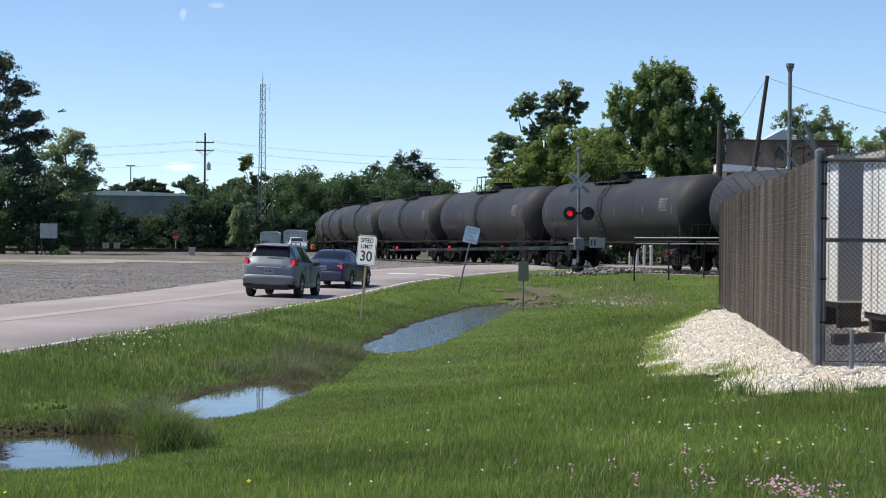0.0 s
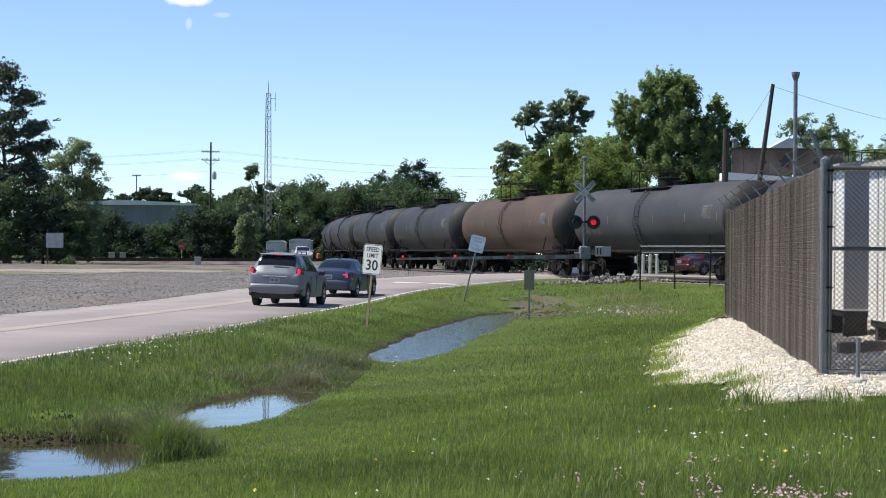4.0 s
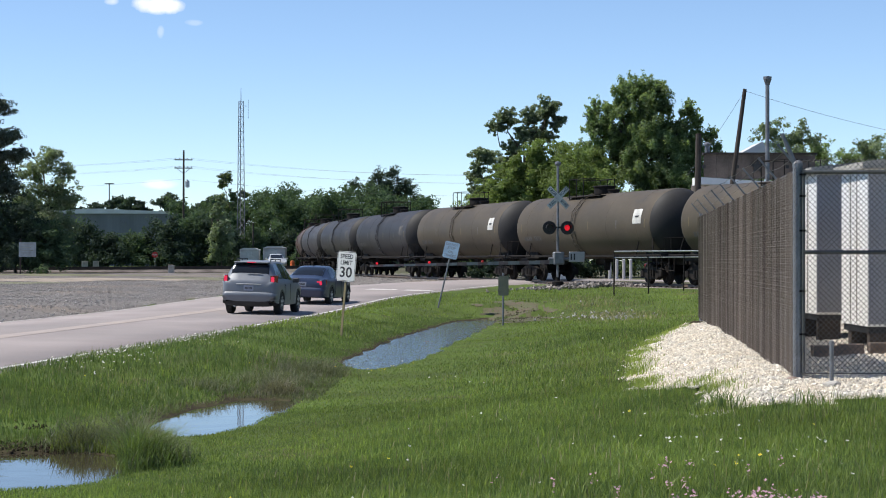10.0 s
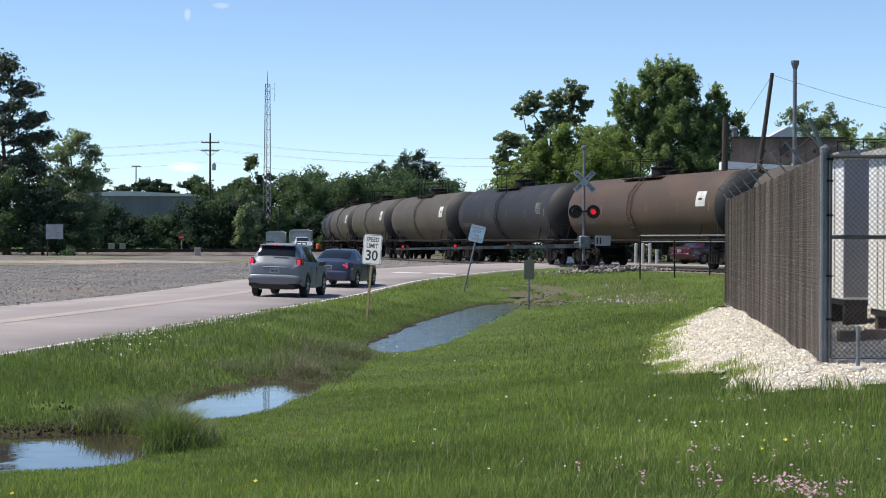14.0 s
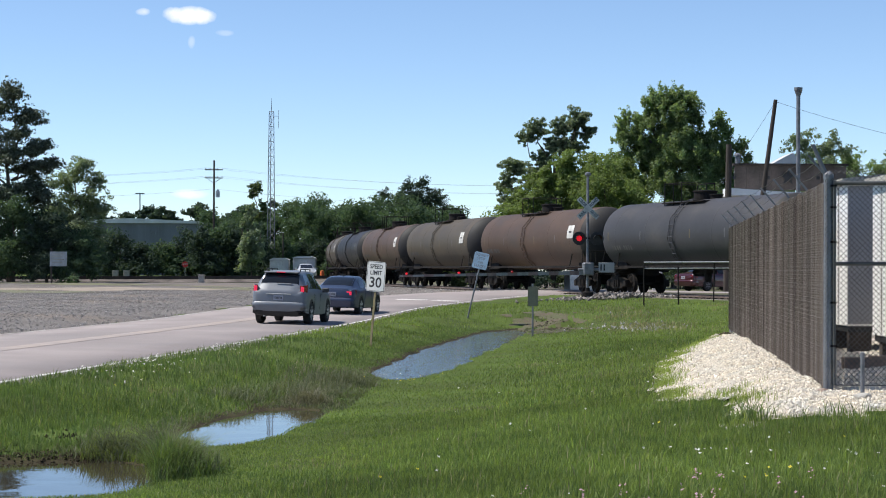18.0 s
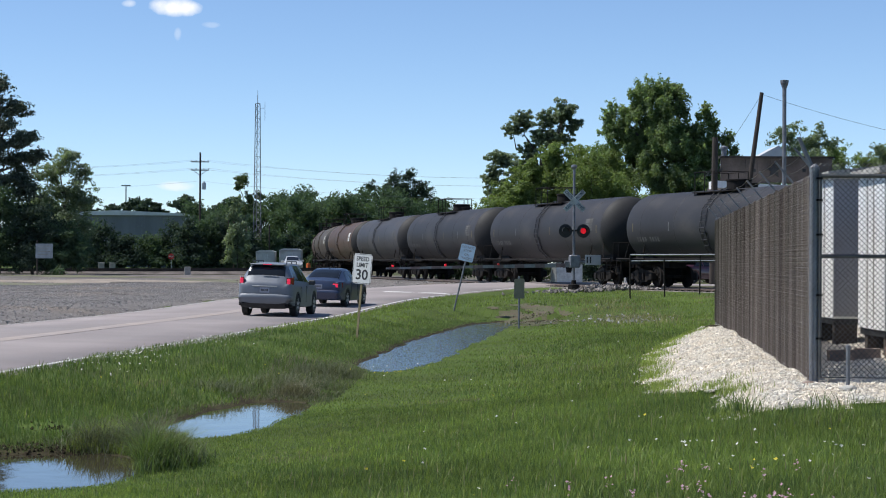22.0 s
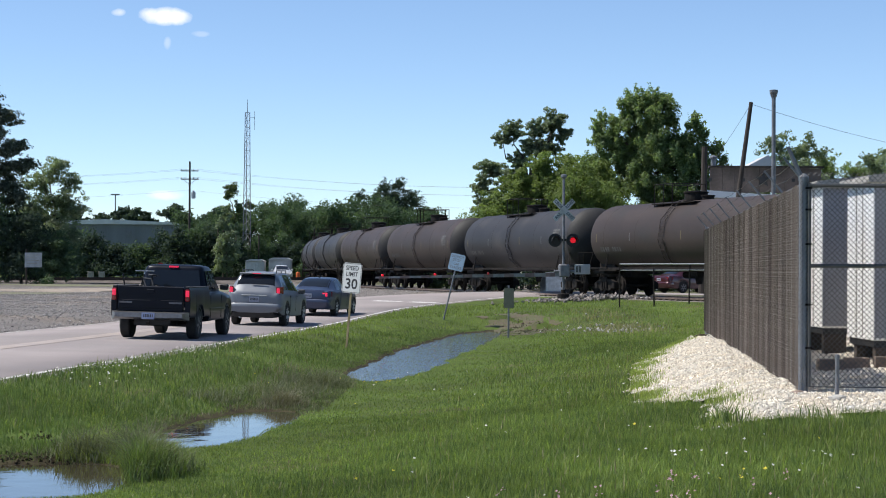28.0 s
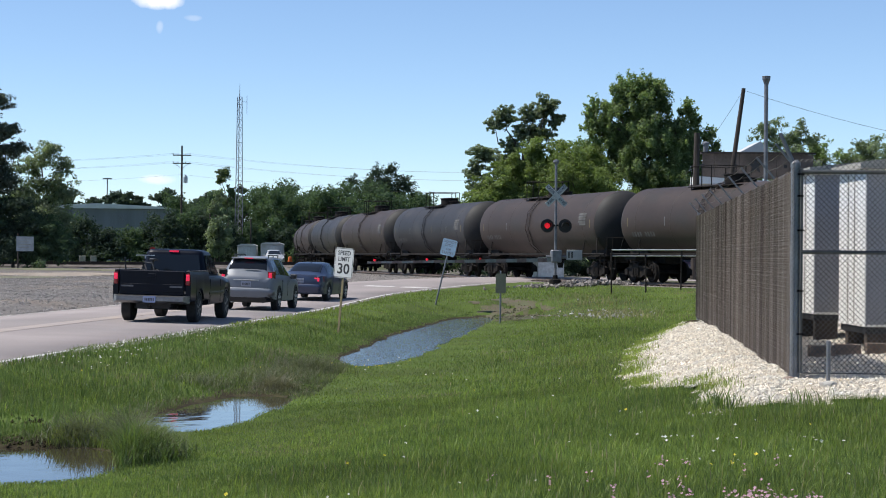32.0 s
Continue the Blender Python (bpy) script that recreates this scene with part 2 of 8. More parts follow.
M["grass_dead"] = leafy("grass_dead", (0.20, 0.19, 0.135), 0.7, 0.3, 0.3, 0.2)
M["petal_pink"] = leafy("petal_pink", (0.62, 0.36, 0.46), 0.6, 0.15, 0.3)
M["petal_white"] = leafy("petal_white", (0.75, 0.72, 0.70), 0.6, 0.1, 0.3)
M["petal_yellow"] = leafy("petal_yellow", (0.75, 0.62, 0.06), 0.6, 0.1, 0.3)
M["wall_metal"] = mat("wall_metal", (0.165, 0.175, 0.19), 0.6, 0.1, var=0.1, scale=0.2, fine=4, stretch=(3, 3, 0.3))
M["roof_metal"] = mat("roof_metal", (0.55, 0.55, 0.54), 0.5, 0.2, var=0.12, scale=0.3, fine=5)
M["boards"] = mat("boards", (0.095, 0.076, 0.066), 0.9, var=0.35, scale=0.8, fine=10, dirt=(0.055, 0.046, 0.038), dirt_scale=0.7, dirt_amount=0.6)
M["slat"] = mat("slat", (0.138, 0.096, 0.071), 0.75, var=0.5, scale=2.2, fine=14, obj=0.42, dirt=(0.032, 0.024, 0.019), dirt_scale=1.1, dirt_amount=0.8,
                stretch=(1.0, 1.0, 0.10), world=True)
M["fence_wire"] = mat("fence_wire", (0.225, 0.196, 0.175), 0.6, 0.2, var=0.4, scale=1.6, fine=6, dirt=(0.040, 0.026, 0.019), dirt_scale=1.9, dirt_amount=0.7,
                      stretch=(1.0, 1.0, 0.08), world=True)
M["wire"] = mat("wire", (0.085, 0.085, 0.085), 0.6, 0.2, var=0.2, scale=8)
M["brick"] = mat("brick", (0.20, 0.15, 0.12), 0.9, var=0.3, scale=6, fine=40, obj=0.3)


# ---- mesh helpers ----
def obj_from(name, verts, faces, material, parent=None, label="", smooth=False):
    me = bpy.data.meshes.new(name)
    me.from_pydata(verts, [], faces)
    me.materials.append(material)
    if smooth:
        me.polygons.foreach_set("use_smooth", [True] * len(me.polygons))
    me.update()
    ob = new(name, me)
    ob.parent = parent
    if label:
        tagged(ob, label)
    return ob


def part(name, bm, material, parent=None, label="", smooth=False):
    me = bpy.data.meshes.new(name)
    bmesh.ops.recalc_face_normals(bm, faces=bm.faces)
    bm.to_mesh(me)
    bm.free()
    me.materials.append(material)
    if smooth:
        me.polygons.foreach_set("use_smooth", [True] * len(me.polygons))
    ob = new(name, me)
    ob.parent = parent
    if label:
        tagged(ob, label)
    return ob


def thing(name, m, label, category, group="", kind=""):
    ob = new(name)
    ob.matrix_basis = m
    return tagged(ob, label, category, group, kind)


def box(bm, x0, x1, y0, y1, z0, z1, bevel=0.0, m=None):
    vs = [bm.verts.new((x, y, z)) for x in (x0, x1) for y in (y0, y1) for z in (z0, z1)]
    fs = [bm.faces.new([vs[i] for i in f]) for f in
          ((0, 1, 3, 2), (4, 6, 7, 5), (0, 4, 5, 1), (2, 3, 7, 6), (0, 2, 6, 4), (1, 5, 7, 3))]
    if bevel:
        es = list({e for f in fs for e in f.edges})
        r = bmesh.ops.bevel(bm, geom=es, offset=bevel, segments=1, affect="EDGES")
        vs = list({v for f in r["faces"] for v in f.verts})
    if m is not None:
        bmesh.ops.transform(bm, matrix=m, verts=vs)
    return bm


def rod(bm, a, b, r0, r1=None, n=8, cap=True):
    """A round bar from a to b."""
    a, b = Vector(a), Vector(b)
    r1 = r0 if r1 is None else r1
    q = (b - a).to_track_quat("Z", "Y")
    rings = []
    for p, r in ((a, r0), (b, r1)):
        rings.append([bm.verts.new(p + q @ Vector((r * math.cos(2 * math.pi * i / n), r * math.sin(2 * math.pi * i / n), 0))) for i in range(n)])
    for i in range(n):
        bm.faces.new((rings[0][i], rings[0][(i + 1) % n], rings[1][(i + 1) % n], rings[1][i]))
    if cap:
        bm.faces.new(rings[0][::-1])
        bm.faces.new(rings[1])
    return bm


def lathe(bm, profile, axis="X", n=28, centre=(0, 0, 0)):
    """Turn (along, radius) pairs round an axis."""
    c = Vector(centre)
    rings = []
    for s, r in profile:
        ring = []
        for i in range(n):
            a = 2 * math.pi * i / n
            u, v = r * math.cos(a), r * math.sin(a)
            ring.append(bm.verts.new(c + Vector({"X": (s, u, v), "Y": (u, s, v), "Z": (u, v, s)}[axis])))
        rings.append(ring)
    for p, q in zip(rings, rings[1:]):
        for i in range(n):
            bm.faces.new((p[i], p[(i + 1) % n], q[(i + 1) % n], q[i]))
    bm.faces.new(rings[0][::-1])
    bm.faces.new(rings[-1])
    return bm


def B():
    return bmesh.new()


def prism(bm, outline, y0, y1, axis="y"):
    """Extrude a closed outline of (x, z) pairs from y0 to y1."""
    a = [bm.verts.new((x, y0, z)) for x, z in outline]
    b = [bm.verts.new((x, y1, z)) for x, z in outline]
    k = len(outline)
    bm.faces.new(a)
    bm.faces.new(b[::-1])
    for i in range(k):
        bm.faces.new((a[i], b[i], b[(i + 1) % k], a[(i + 1) % k]))
    return bm


# ---- plan: road, ditch, tracks ----
ROAD = ((-30, -180, 0.0), (-16, -35, 0.0), (-12.7, 0, 0.0), (-10.1, 27.8, -0.06), (-9.0, 39.9, -0.11), (-7.0, 61, -0.13),
        (-6.2, 70, -0.07), (-5.0, 79, 0.05), (-2.6, 87.5, 0.2), (1.2, 93.5, 0.42), (5.6, 97, 0.56), (12, 100.5, 0.5),
        (25, 105, 0.3), (60, 114, 0.2), (160, 130, 0.2))


def verge_half(y):
    """Half width of the road on its right side, which widens towards the crossing."""
    return np.interp(y, (35, 50, 75), (3.7, 3.8, 4.0))


DITCH = ((-12.5, 10.5), (-9.0, 13.5), (-6.0, 16.2), (-4.2, 17.7), (-3.45, 18.5), (-3.15, 20.5), (-2.95, 22.5), (-2.5, 24.6), (-1.95, 27.2),
         (-1.75, 30), (-1.6, 35), (-1.25, 38), (-0.9, 42), (-0.2, 47.5), (0.55, 53), (1.15, 58), (1.75, 62), (2.6, 65), (4.2, 66.3))
WATER = -0.5
TRACK = (9.62517, 83.87919, 0.33338, 0.00255, 0.56)     # start x, y, heading, curvature, rail foot height
TRACK_LO, TRACK_HI = -45.0, 165.0


def spline(points, step):
    """Points of a smooth line through the given ones."""
    out = []
    p = [Vector((*q, 0)) if len(q) == 2 else Vector(q) for q in points]
    p = [2 * p[0] - p[1], *p, 2 * p[-1] - p[-2]]
    for a, b, c, d in zip(p, p[1:], p[2:], p[3:]):
        n = max(1, round((c - b).length / step))
        for i in range(n):
            t = i / n
            out.append(0.5 * (2 * b + (c - a) * t + (2 * a - 5 * b + 4 * c - d) * t * t + (3 * b - a - 3 * c + d) * t ** 3))
    return out + [p[-2]]


def track_at(s):
    """Place and heading of the track's centre at s metres along it: a curve with straight ends."""
    x0, y0, phi, k, z = TRACK
    c = min(max(s, TRACK_LO), TRACK_HI)
    h = phi - k * c
    x, y = x0 - (math.cos(h) - math.cos(phi)) / k, y0 - (math.sin(h) - math.sin(phi)) / k
    return x - math.sin(h) * (s - c), y + math.cos(h) * (s - c), h


def near_line(X, Y, line):
    """Distance from each (X, Y) to a line of points, and the height and index of the nearest point."""
    best, idx = np.full(X.shape, 1e9), np.zeros(X.shape, int)
    for i, p in enumerate(line):
        d = (X - p[0]) ** 2 + (Y - p[1]) ** 2
        m = d < best
        best[m], idx[m] = d[m], i
    return np.sqrt(best), np.array([p[2] if len(p) > 2 else 0.0 for p in line])[idx], idx


road_line = spline(ROAD, 1.0)
ditch_line = spline(DITCH, 0.5)
track_line = [Vector((*track_at(s)[:2], TRACK[4])) for s in np.arange(-120, 260, 1.5)]
ROAD_NP, DITCH_NP = [tuple(p) for p in road_line], [tuple(p) for p in ditch_line]
TRACK_NP = [tuple(p) for p in track_line]


def ease(a, b, v):
    t = np.clip((v - a) / (b - a), 0, 1)
    return t * t * (3 - 2 * t)


def wave(X, Y, f, s=0.0):
    return (np.sin(X * f + 1.3 * s) * np.cos(Y * f * 0.83 + 2.1 * s) + 0.5 * np.sin(2.1 * f * (X + 0.6 * Y) + s)) / 1.5


POOL_Y = (35.2, 36.0, 38.0, 42, 46, 50, 55, 60, 64, 65.5, 66.4)
POOL_X = (-1.0, -1.05, -1.0, -0.55, -0.22, 0.2, 0.8, 1.38, 1.85, 2.2, 2.4)
POOL_W = (-0.1, 0.35, 0.75, 0.87, 0.88, 0.97, 0.92, 0.85, 0.75, 0.3, -0.1)


def pool_edge(X, Y):
    """Rough distance to the edge of the nearest pool; negative inside."""
    X, Y = X + 0.10 * wave(X, Y, 2.3, 3), Y + 0.16 * wave(X, Y, 1.7, 6)

    def oval(cx, cy, ux, uy, a, b):
        u, v = (X - cx) * ux + (Y - cy) * uy, -(X - cx) * uy + (Y - cy) * ux
        return ((np.abs(u / a) ** 2.6 + np.abs(v / b) ** 2.6) ** (1 / 2.6) - 1) * b

    long = np.abs(X - np.interp(Y, POOL_Y, POOL_X)) - np.interp(Y, POOL_Y, POOL_W)
    long = np.where((Y > 35) & (Y < 67), long, np.maximum(long, 1.0) + np.abs(Y - 51) - 16)
    return np.minimum.reduce([oval(-4.35, 18.6, 1.0, 0.0, 1.45, 1.75), oval(-2.70, 25.1, 0.13, 0.991, 3.3, 0.72), long])


def ground_z(X, Y):
    X, Y = np.asarray(X, float), np.asarray(Y, float)
    z = 0.02 * wave(X, Y, 0.9) + 0.04 * wave(X, Y, 0.25, 1)
    z = z + 0.30 * ease(58, 84, Y) * ease(1.0, 5.0, X) + 0.12 * ease(80, 190, Y) + 0.42 * ease(213, 219, Y)
    z = z + 0.16 * ease(1.5, 4.5, X) * ease(14, 22, Y) * (1 - ease(40, 52, Y))
    dt, zt, _ = near_line(X, Y, TRACK_NP)
    z = z + (0.46 - z) * (1 - ease(2.2, 5.5, dt))
    dr, zr, _ = near_line(X, Y, ROAD_NP)
    dv = dr - verge_half(Y)
    z = z + (zr - 0.10 + 0.075 * ease(-0.15, 0.12, dv) - z) * (1 - ease(0.1, 2.3, dv))
    dd, _, _ = near_line(X, Y, DITCH_NP)
    right = X > np.interp(Y, [p[1] for p in DITCH], [p[0] for p in DITCH])
    z = z - np.where(right, 0.44 * np.clip(1 - (dd - 0.7) / 9.0, 0, 1), 0.12 * np.clip(1 - (dd - 0.8) / 3.0, 0, 1)) * ease(6, 11, Y) * (1 - ease(62, 69, Y))
    bottom = WATER + 0.07 + 0.03 * wave(X, Y, 2.5, 1)
    inside = np.where(right, 1 - ease(0.0, 1.0, (dd - 0.2) / 0.6), 1 - ease(0.0, 1.0, (dd - 0.25) / 2.0))
    fade = ease(7.0, 10.0, Y) * (1 - ease(64.5, 67.5, Y))
    z = z + (bottom - z) * inside * fade
    e = pool_edge(X, Y)
    shore = np.where(e < 0, WATER + 0.02 + np.clip(0.5 * e, -0.25, 0), WATER + 0.02 + e * np.where(right, 0.05, 0.13 + 0.06 * wave(X, Y, 1.3, 2)))
    return z + (np.minimum(z, shore) - z) * (1 - ease(1.5, 3.6, e))


def road_z(x, y):
    d, zz, _ = near_line(np.array([x]), np.array([y]), ROAD_NP)
    return float(zz[0])


def steps(*spans):
    out = []
    for a, b, n in spans:
        out += list(np.linspace(a, b, n, endpoint=False))
    return np.array(out + [spans[-1][1]])


def sheet(name, xs, ys, zfun, material, keep=None):
    X, Y = np.meshgrid(xs, ys)
    Z = zfun(X, Y)
    nx, ny = len(xs), len(ys)
    idx = np.arange(nx * ny).reshape(ny, nx)
    F = np.stack([idx[:-1, :-1], idx[:-1, 1:], idx[1:, 1:], idx[1:, :-1]], -1).reshape(-1, 4)
    V = np.stack([X.ravel(), Y.ravel(), Z.ravel()], 1)
    if keep is not None:
        c = V[F].mean(1)
        F = F[keep(c[:, 0], c[:, 1])]
        used = np.unique(F)
        re = np.zeros(len(V), int)
        re[used] = np.arange(len(used))
        V, F = V[used], re[F]
    ob = obj_from(name, V.tolist(), F.tolist(), material, smooth=True)
    return ob


# ---- ground, road, water ----
gx = steps((-3000, -200, 12), (-200, -40, 24), (-40, -14, 34), (-14, 14, 140), (14, 40, 34), (40, 200, 24), (200, 3000, 12))
gy = steps((-3000, -100, 10), (-100, 4, 20), (4, 76, 300), (76, 120, 88), (120, 300, 40), (300, 3200, 20))
ground = tagged(sheet("ground", gx, gy, ground_z, M["soil_grass"]), "rough green grass verge with a muddy ditch", "ground", kind="structure")

bm = B()
last = None
n = len(road_line)
for i, p in enumerate(road_line):
    a, b = road_line[max(0, i - 1)], road_line[min(n - 1, i + 1)]
    d = (b - a).normalized()
    side = Vector((d.y, -d.x, 0)).normalized()
    row = []
    w = float(verge_half(p.y))
    for o, dz in ((-3.75, -0.25), (-3.6, 0.0), (-1.8, 0.03), (0, 0.05), (w / 2, 0.015), (w, -0.03), (w + 0.15, -0.25)):
        row.append(bm.verts.new(p + side * o + Vector((0, 0, dz + 0.02))))
    if last:
        for u in range(6):
            bm.faces.new((last[u], last[u + 1], row[u + 1], row[u]))
    last = row
road = tagged(part("road", bm, M["asphalt"], smooth=True), "worn pale grey asphalt two-lane road", "road", kind="structure")


def stripe(name, offset, width, a, b, label):
    """A painted line along the road, between two indices of its line."""
    bm, last = B(), None
    for i in range(a, b):
        p, d = road_line[i], (road_line[i + 1] - road_line[i - 1]).normalized()
        side = Vector((d.y, -d.x, 0)).normalized()
        w = float(verge_half(p.y))
        row = []
        for o in (-width / 2, width / 2):
            u = offset + o + (w - 3.6 if offset > 3 else 0.0)
            row.append(bm.verts.new(p + side * u + Vector((0, 0, 0.026 + float(np.interp(u, (-3.6, -1.8, 0, w / 2, w), (0.0, 0.03, 0.05, 0.015, -0.03)))))))
        if last:
            bm.faces.new((last[0], last[1], row[1], row[0]))
        last = row
    return part(name, bm, M["paint_white"], road, label)


first = min(range(n), key=lambda i: (road_line[i] - Vector((-12.7, 0, 0))).length)
cross = min(range(n), key=lambda i: (road_line[i] - Vector((1.2, 93.5, 0.42))).length)
stripe("edge_line", 3.42, 0.13, first, cross + 1, "white painted edge line")
stripe("centre_line", 0.0, 0.55, first, cross - 10, "worn, faded yellow centre line").data.materials[0] = M["paint_yellow"]
stop_at = min(range(n), key=lambda i: (road_line[i] - Vector((-2.6, 87.0, 0.2))).length)
for o in (0.95, 2.75):
    stripe("stop_bar", o, 1.35, stop_at, stop_at + 2, "worn white stop bar")
stripe("edge_line", -3.42, 0.12, first, cross + 1, "worn white edge line").data.materials[0] = M["paint_worn"]


def water_z(X, Y):
    return np.full(X.shape, WATER)


def wet(X, Y):
    return pool_edge(X, Y) < 0.3


M["water"] = mat("water", (0.045, 0.038, 0.026), 0.03, var=0.1, scale=1, fine=2.2, spec=0.6, bump=0.10)
M["water_rippled"] = mat("water_rippled", (0.040, 0.040, 0.038), 0.09, var=0.1, scale=1, fine=7.0, spec=1.0, bump=0.8)
for a, b, key in ((13.0, 20.3, "water"), (20.4, 28.6, "water"), (31.0, 67.0, "water_rippled")):
    w = sheet("water", np.arange(-9, 6, 0.2), np.arange(a, b, 0.2), water_z, M[key], wet)
    tagged(w, "still brown ditch water reflecting the sky", "water", kind="structure")


# gravel lot beyond the road, ballast under the train
def lot(X, Y):
    dr, _, i = near_line(X, Y, ROAD_NP)
    side = X < np.interp(Y, [p[1] for p in ROAD], [p[0] for p in ROAD])
    return (dr > 3.4) & side & (Y > 20) & (Y < 209) & (X > -90) & (near_line(X, Y, TRACK_NP)[0] > 2.0)


def shore(X, Y):
    e = pool_edge(X, Y)
    return (e > -0.3) & (e < 0.22 + 0.2 * wave(X, Y, 2.1, 4)) & (X < np.interp(Y, [p[1] for p in DITCH], [p[0] for p in DITCH]))


tagged(sheet("mud_bank", np.arange(-7, 4, 0.12), np.arange(15, 67, 0.14), lambda X, Y: ground_z(X, Y) + 0.012, M["mud"], shore),
       "dark wet mud along the ditch", "mud", kind="structure")


def bare(X, Y):
    return np.hypot((X - 3.3) / 1.5, (Y - 66.0) / 5.0) + 0.45 * wave(X, Y, 1.7, 2) + 0.3 * wave(X, Y, 4.7, 1) < 0.75



tagged(sheet("bare_soil", np.arange(0.8, 6.4, 0.14), np.arange(58, 73, 0.2), lambda X, Y: ground_z(X, Y) + 0.015, M["mud_dry"], bare),
       "bare brown soil at the ditch's end", "soil", kind="structure")


def beyond_track(X, Y):
    d, _, i = near_line(X, Y, TRACK_NP)
    q = np.array([p[:2] for p in TRACK_NP])
    h = np.array([track_at(s)[2] for s in np.arange(-120, 260, 1.5)])[i]
    far = (X - q[i, 0]) * np.cos(h) + (Y - q[i, 1]) * np.sin(h) > 0
    return far & (d > 2.2) & (d < 95 + 3 * wave(X, Y, 0.4, 1)) & (near_line(X, Y, ROAD_NP)[0] > 3.6) & (Y > 70) & (Y < 299)


tagged(sheet("gravel_yard", np.arange(-40, 60, 0.8), np.arange(76, 300, 0.8), lambda X, Y: ground_z(X, Y) + 0.03, M["yard_dirt"], beyond_track),
       "dark dirt and thin weeds beyond the train", "gravel", kind="structure")
tagged(sheet("gravel_lot", np.arange(-90, 14, 0.8), np.arange(20, 211, 0.9), lambda X, Y: ground_z(X, Y) + 0.03, M["gravel_grey"], lot),
       "grey gravel lot with bare sandy patches", "gravel", kind="structure")


# ---- railway ----
def ribbon(name, offsets, s0, s1, step, material, parent=None, z0=0.0):
    """A bank along the track: (offset, height) pairs across it."""
    bm, last = B(), None
    for s in np.arange(s0, s1 + 0.01, step):
        x, y, h = track_at(s)
        row = [bm.verts.new((x + math.cos(h) * o, y + math.sin(h) * o, z0 + z)) for o, z in offsets]
        if last:
            for u in range(len(row) - 1):
                bm.faces.new((last[u], last[u + 1], row[u + 1], row[u]))
        last = row
    return part(name, bm, material, parent)


ballast = tagged(ribbon("ballast", ((-3.4, 0.05), (-1.9, 0.47), (1.9, 0.47), (3.4, 0.05)), -120, 240, 2.0, M["ballast"]),
                 "grey crushed stone ballast under the train", "track bed", kind="structure")
railway = tagged(new("railway_track"), "steel railway track on wooden ties", "railway track", kind="structure")
for side in (-0.72, 0.72):
    ribbon("rail", ((side - 0.07, 0.48), (side - 0.035, 0.60), (side + 0.035, 0.60), (side + 0.07, 0.48)), -120, 240, 2.0, M["rail_steel"], railway)
tb = B()
box(tb, -1.3, 1.3, -0.11, 0.11, 0, 0.16)
tie0 = part("tie", tb, M["tie"], railway)
for i in range(150):
    x, y, h = track_at(-30 + i * 0.55)
    t = tie0 if i == 0 else new("tie", tie0.data)
    t.parent = railway
    t.matrix_basis = pose(x, y, 0.36, 0, 0, math.degrees(h))


# ---- tank cars ----
M["placard"] = mat("placard", (0.50, 0.49, 0.46), 0.7, var=0.15, scale=3, fine=20)
M["strip_yellow"] = mat("strip_yellow", (0.13, 0.10, 0.045), 0.6, var=0.2, scale=4)
M["strip_white"] = mat("strip_white", (0.11, 0.11, 0.11), 0.6, var=0.2, scale=4)
PITCH = 18.1
RAIL = 0.60


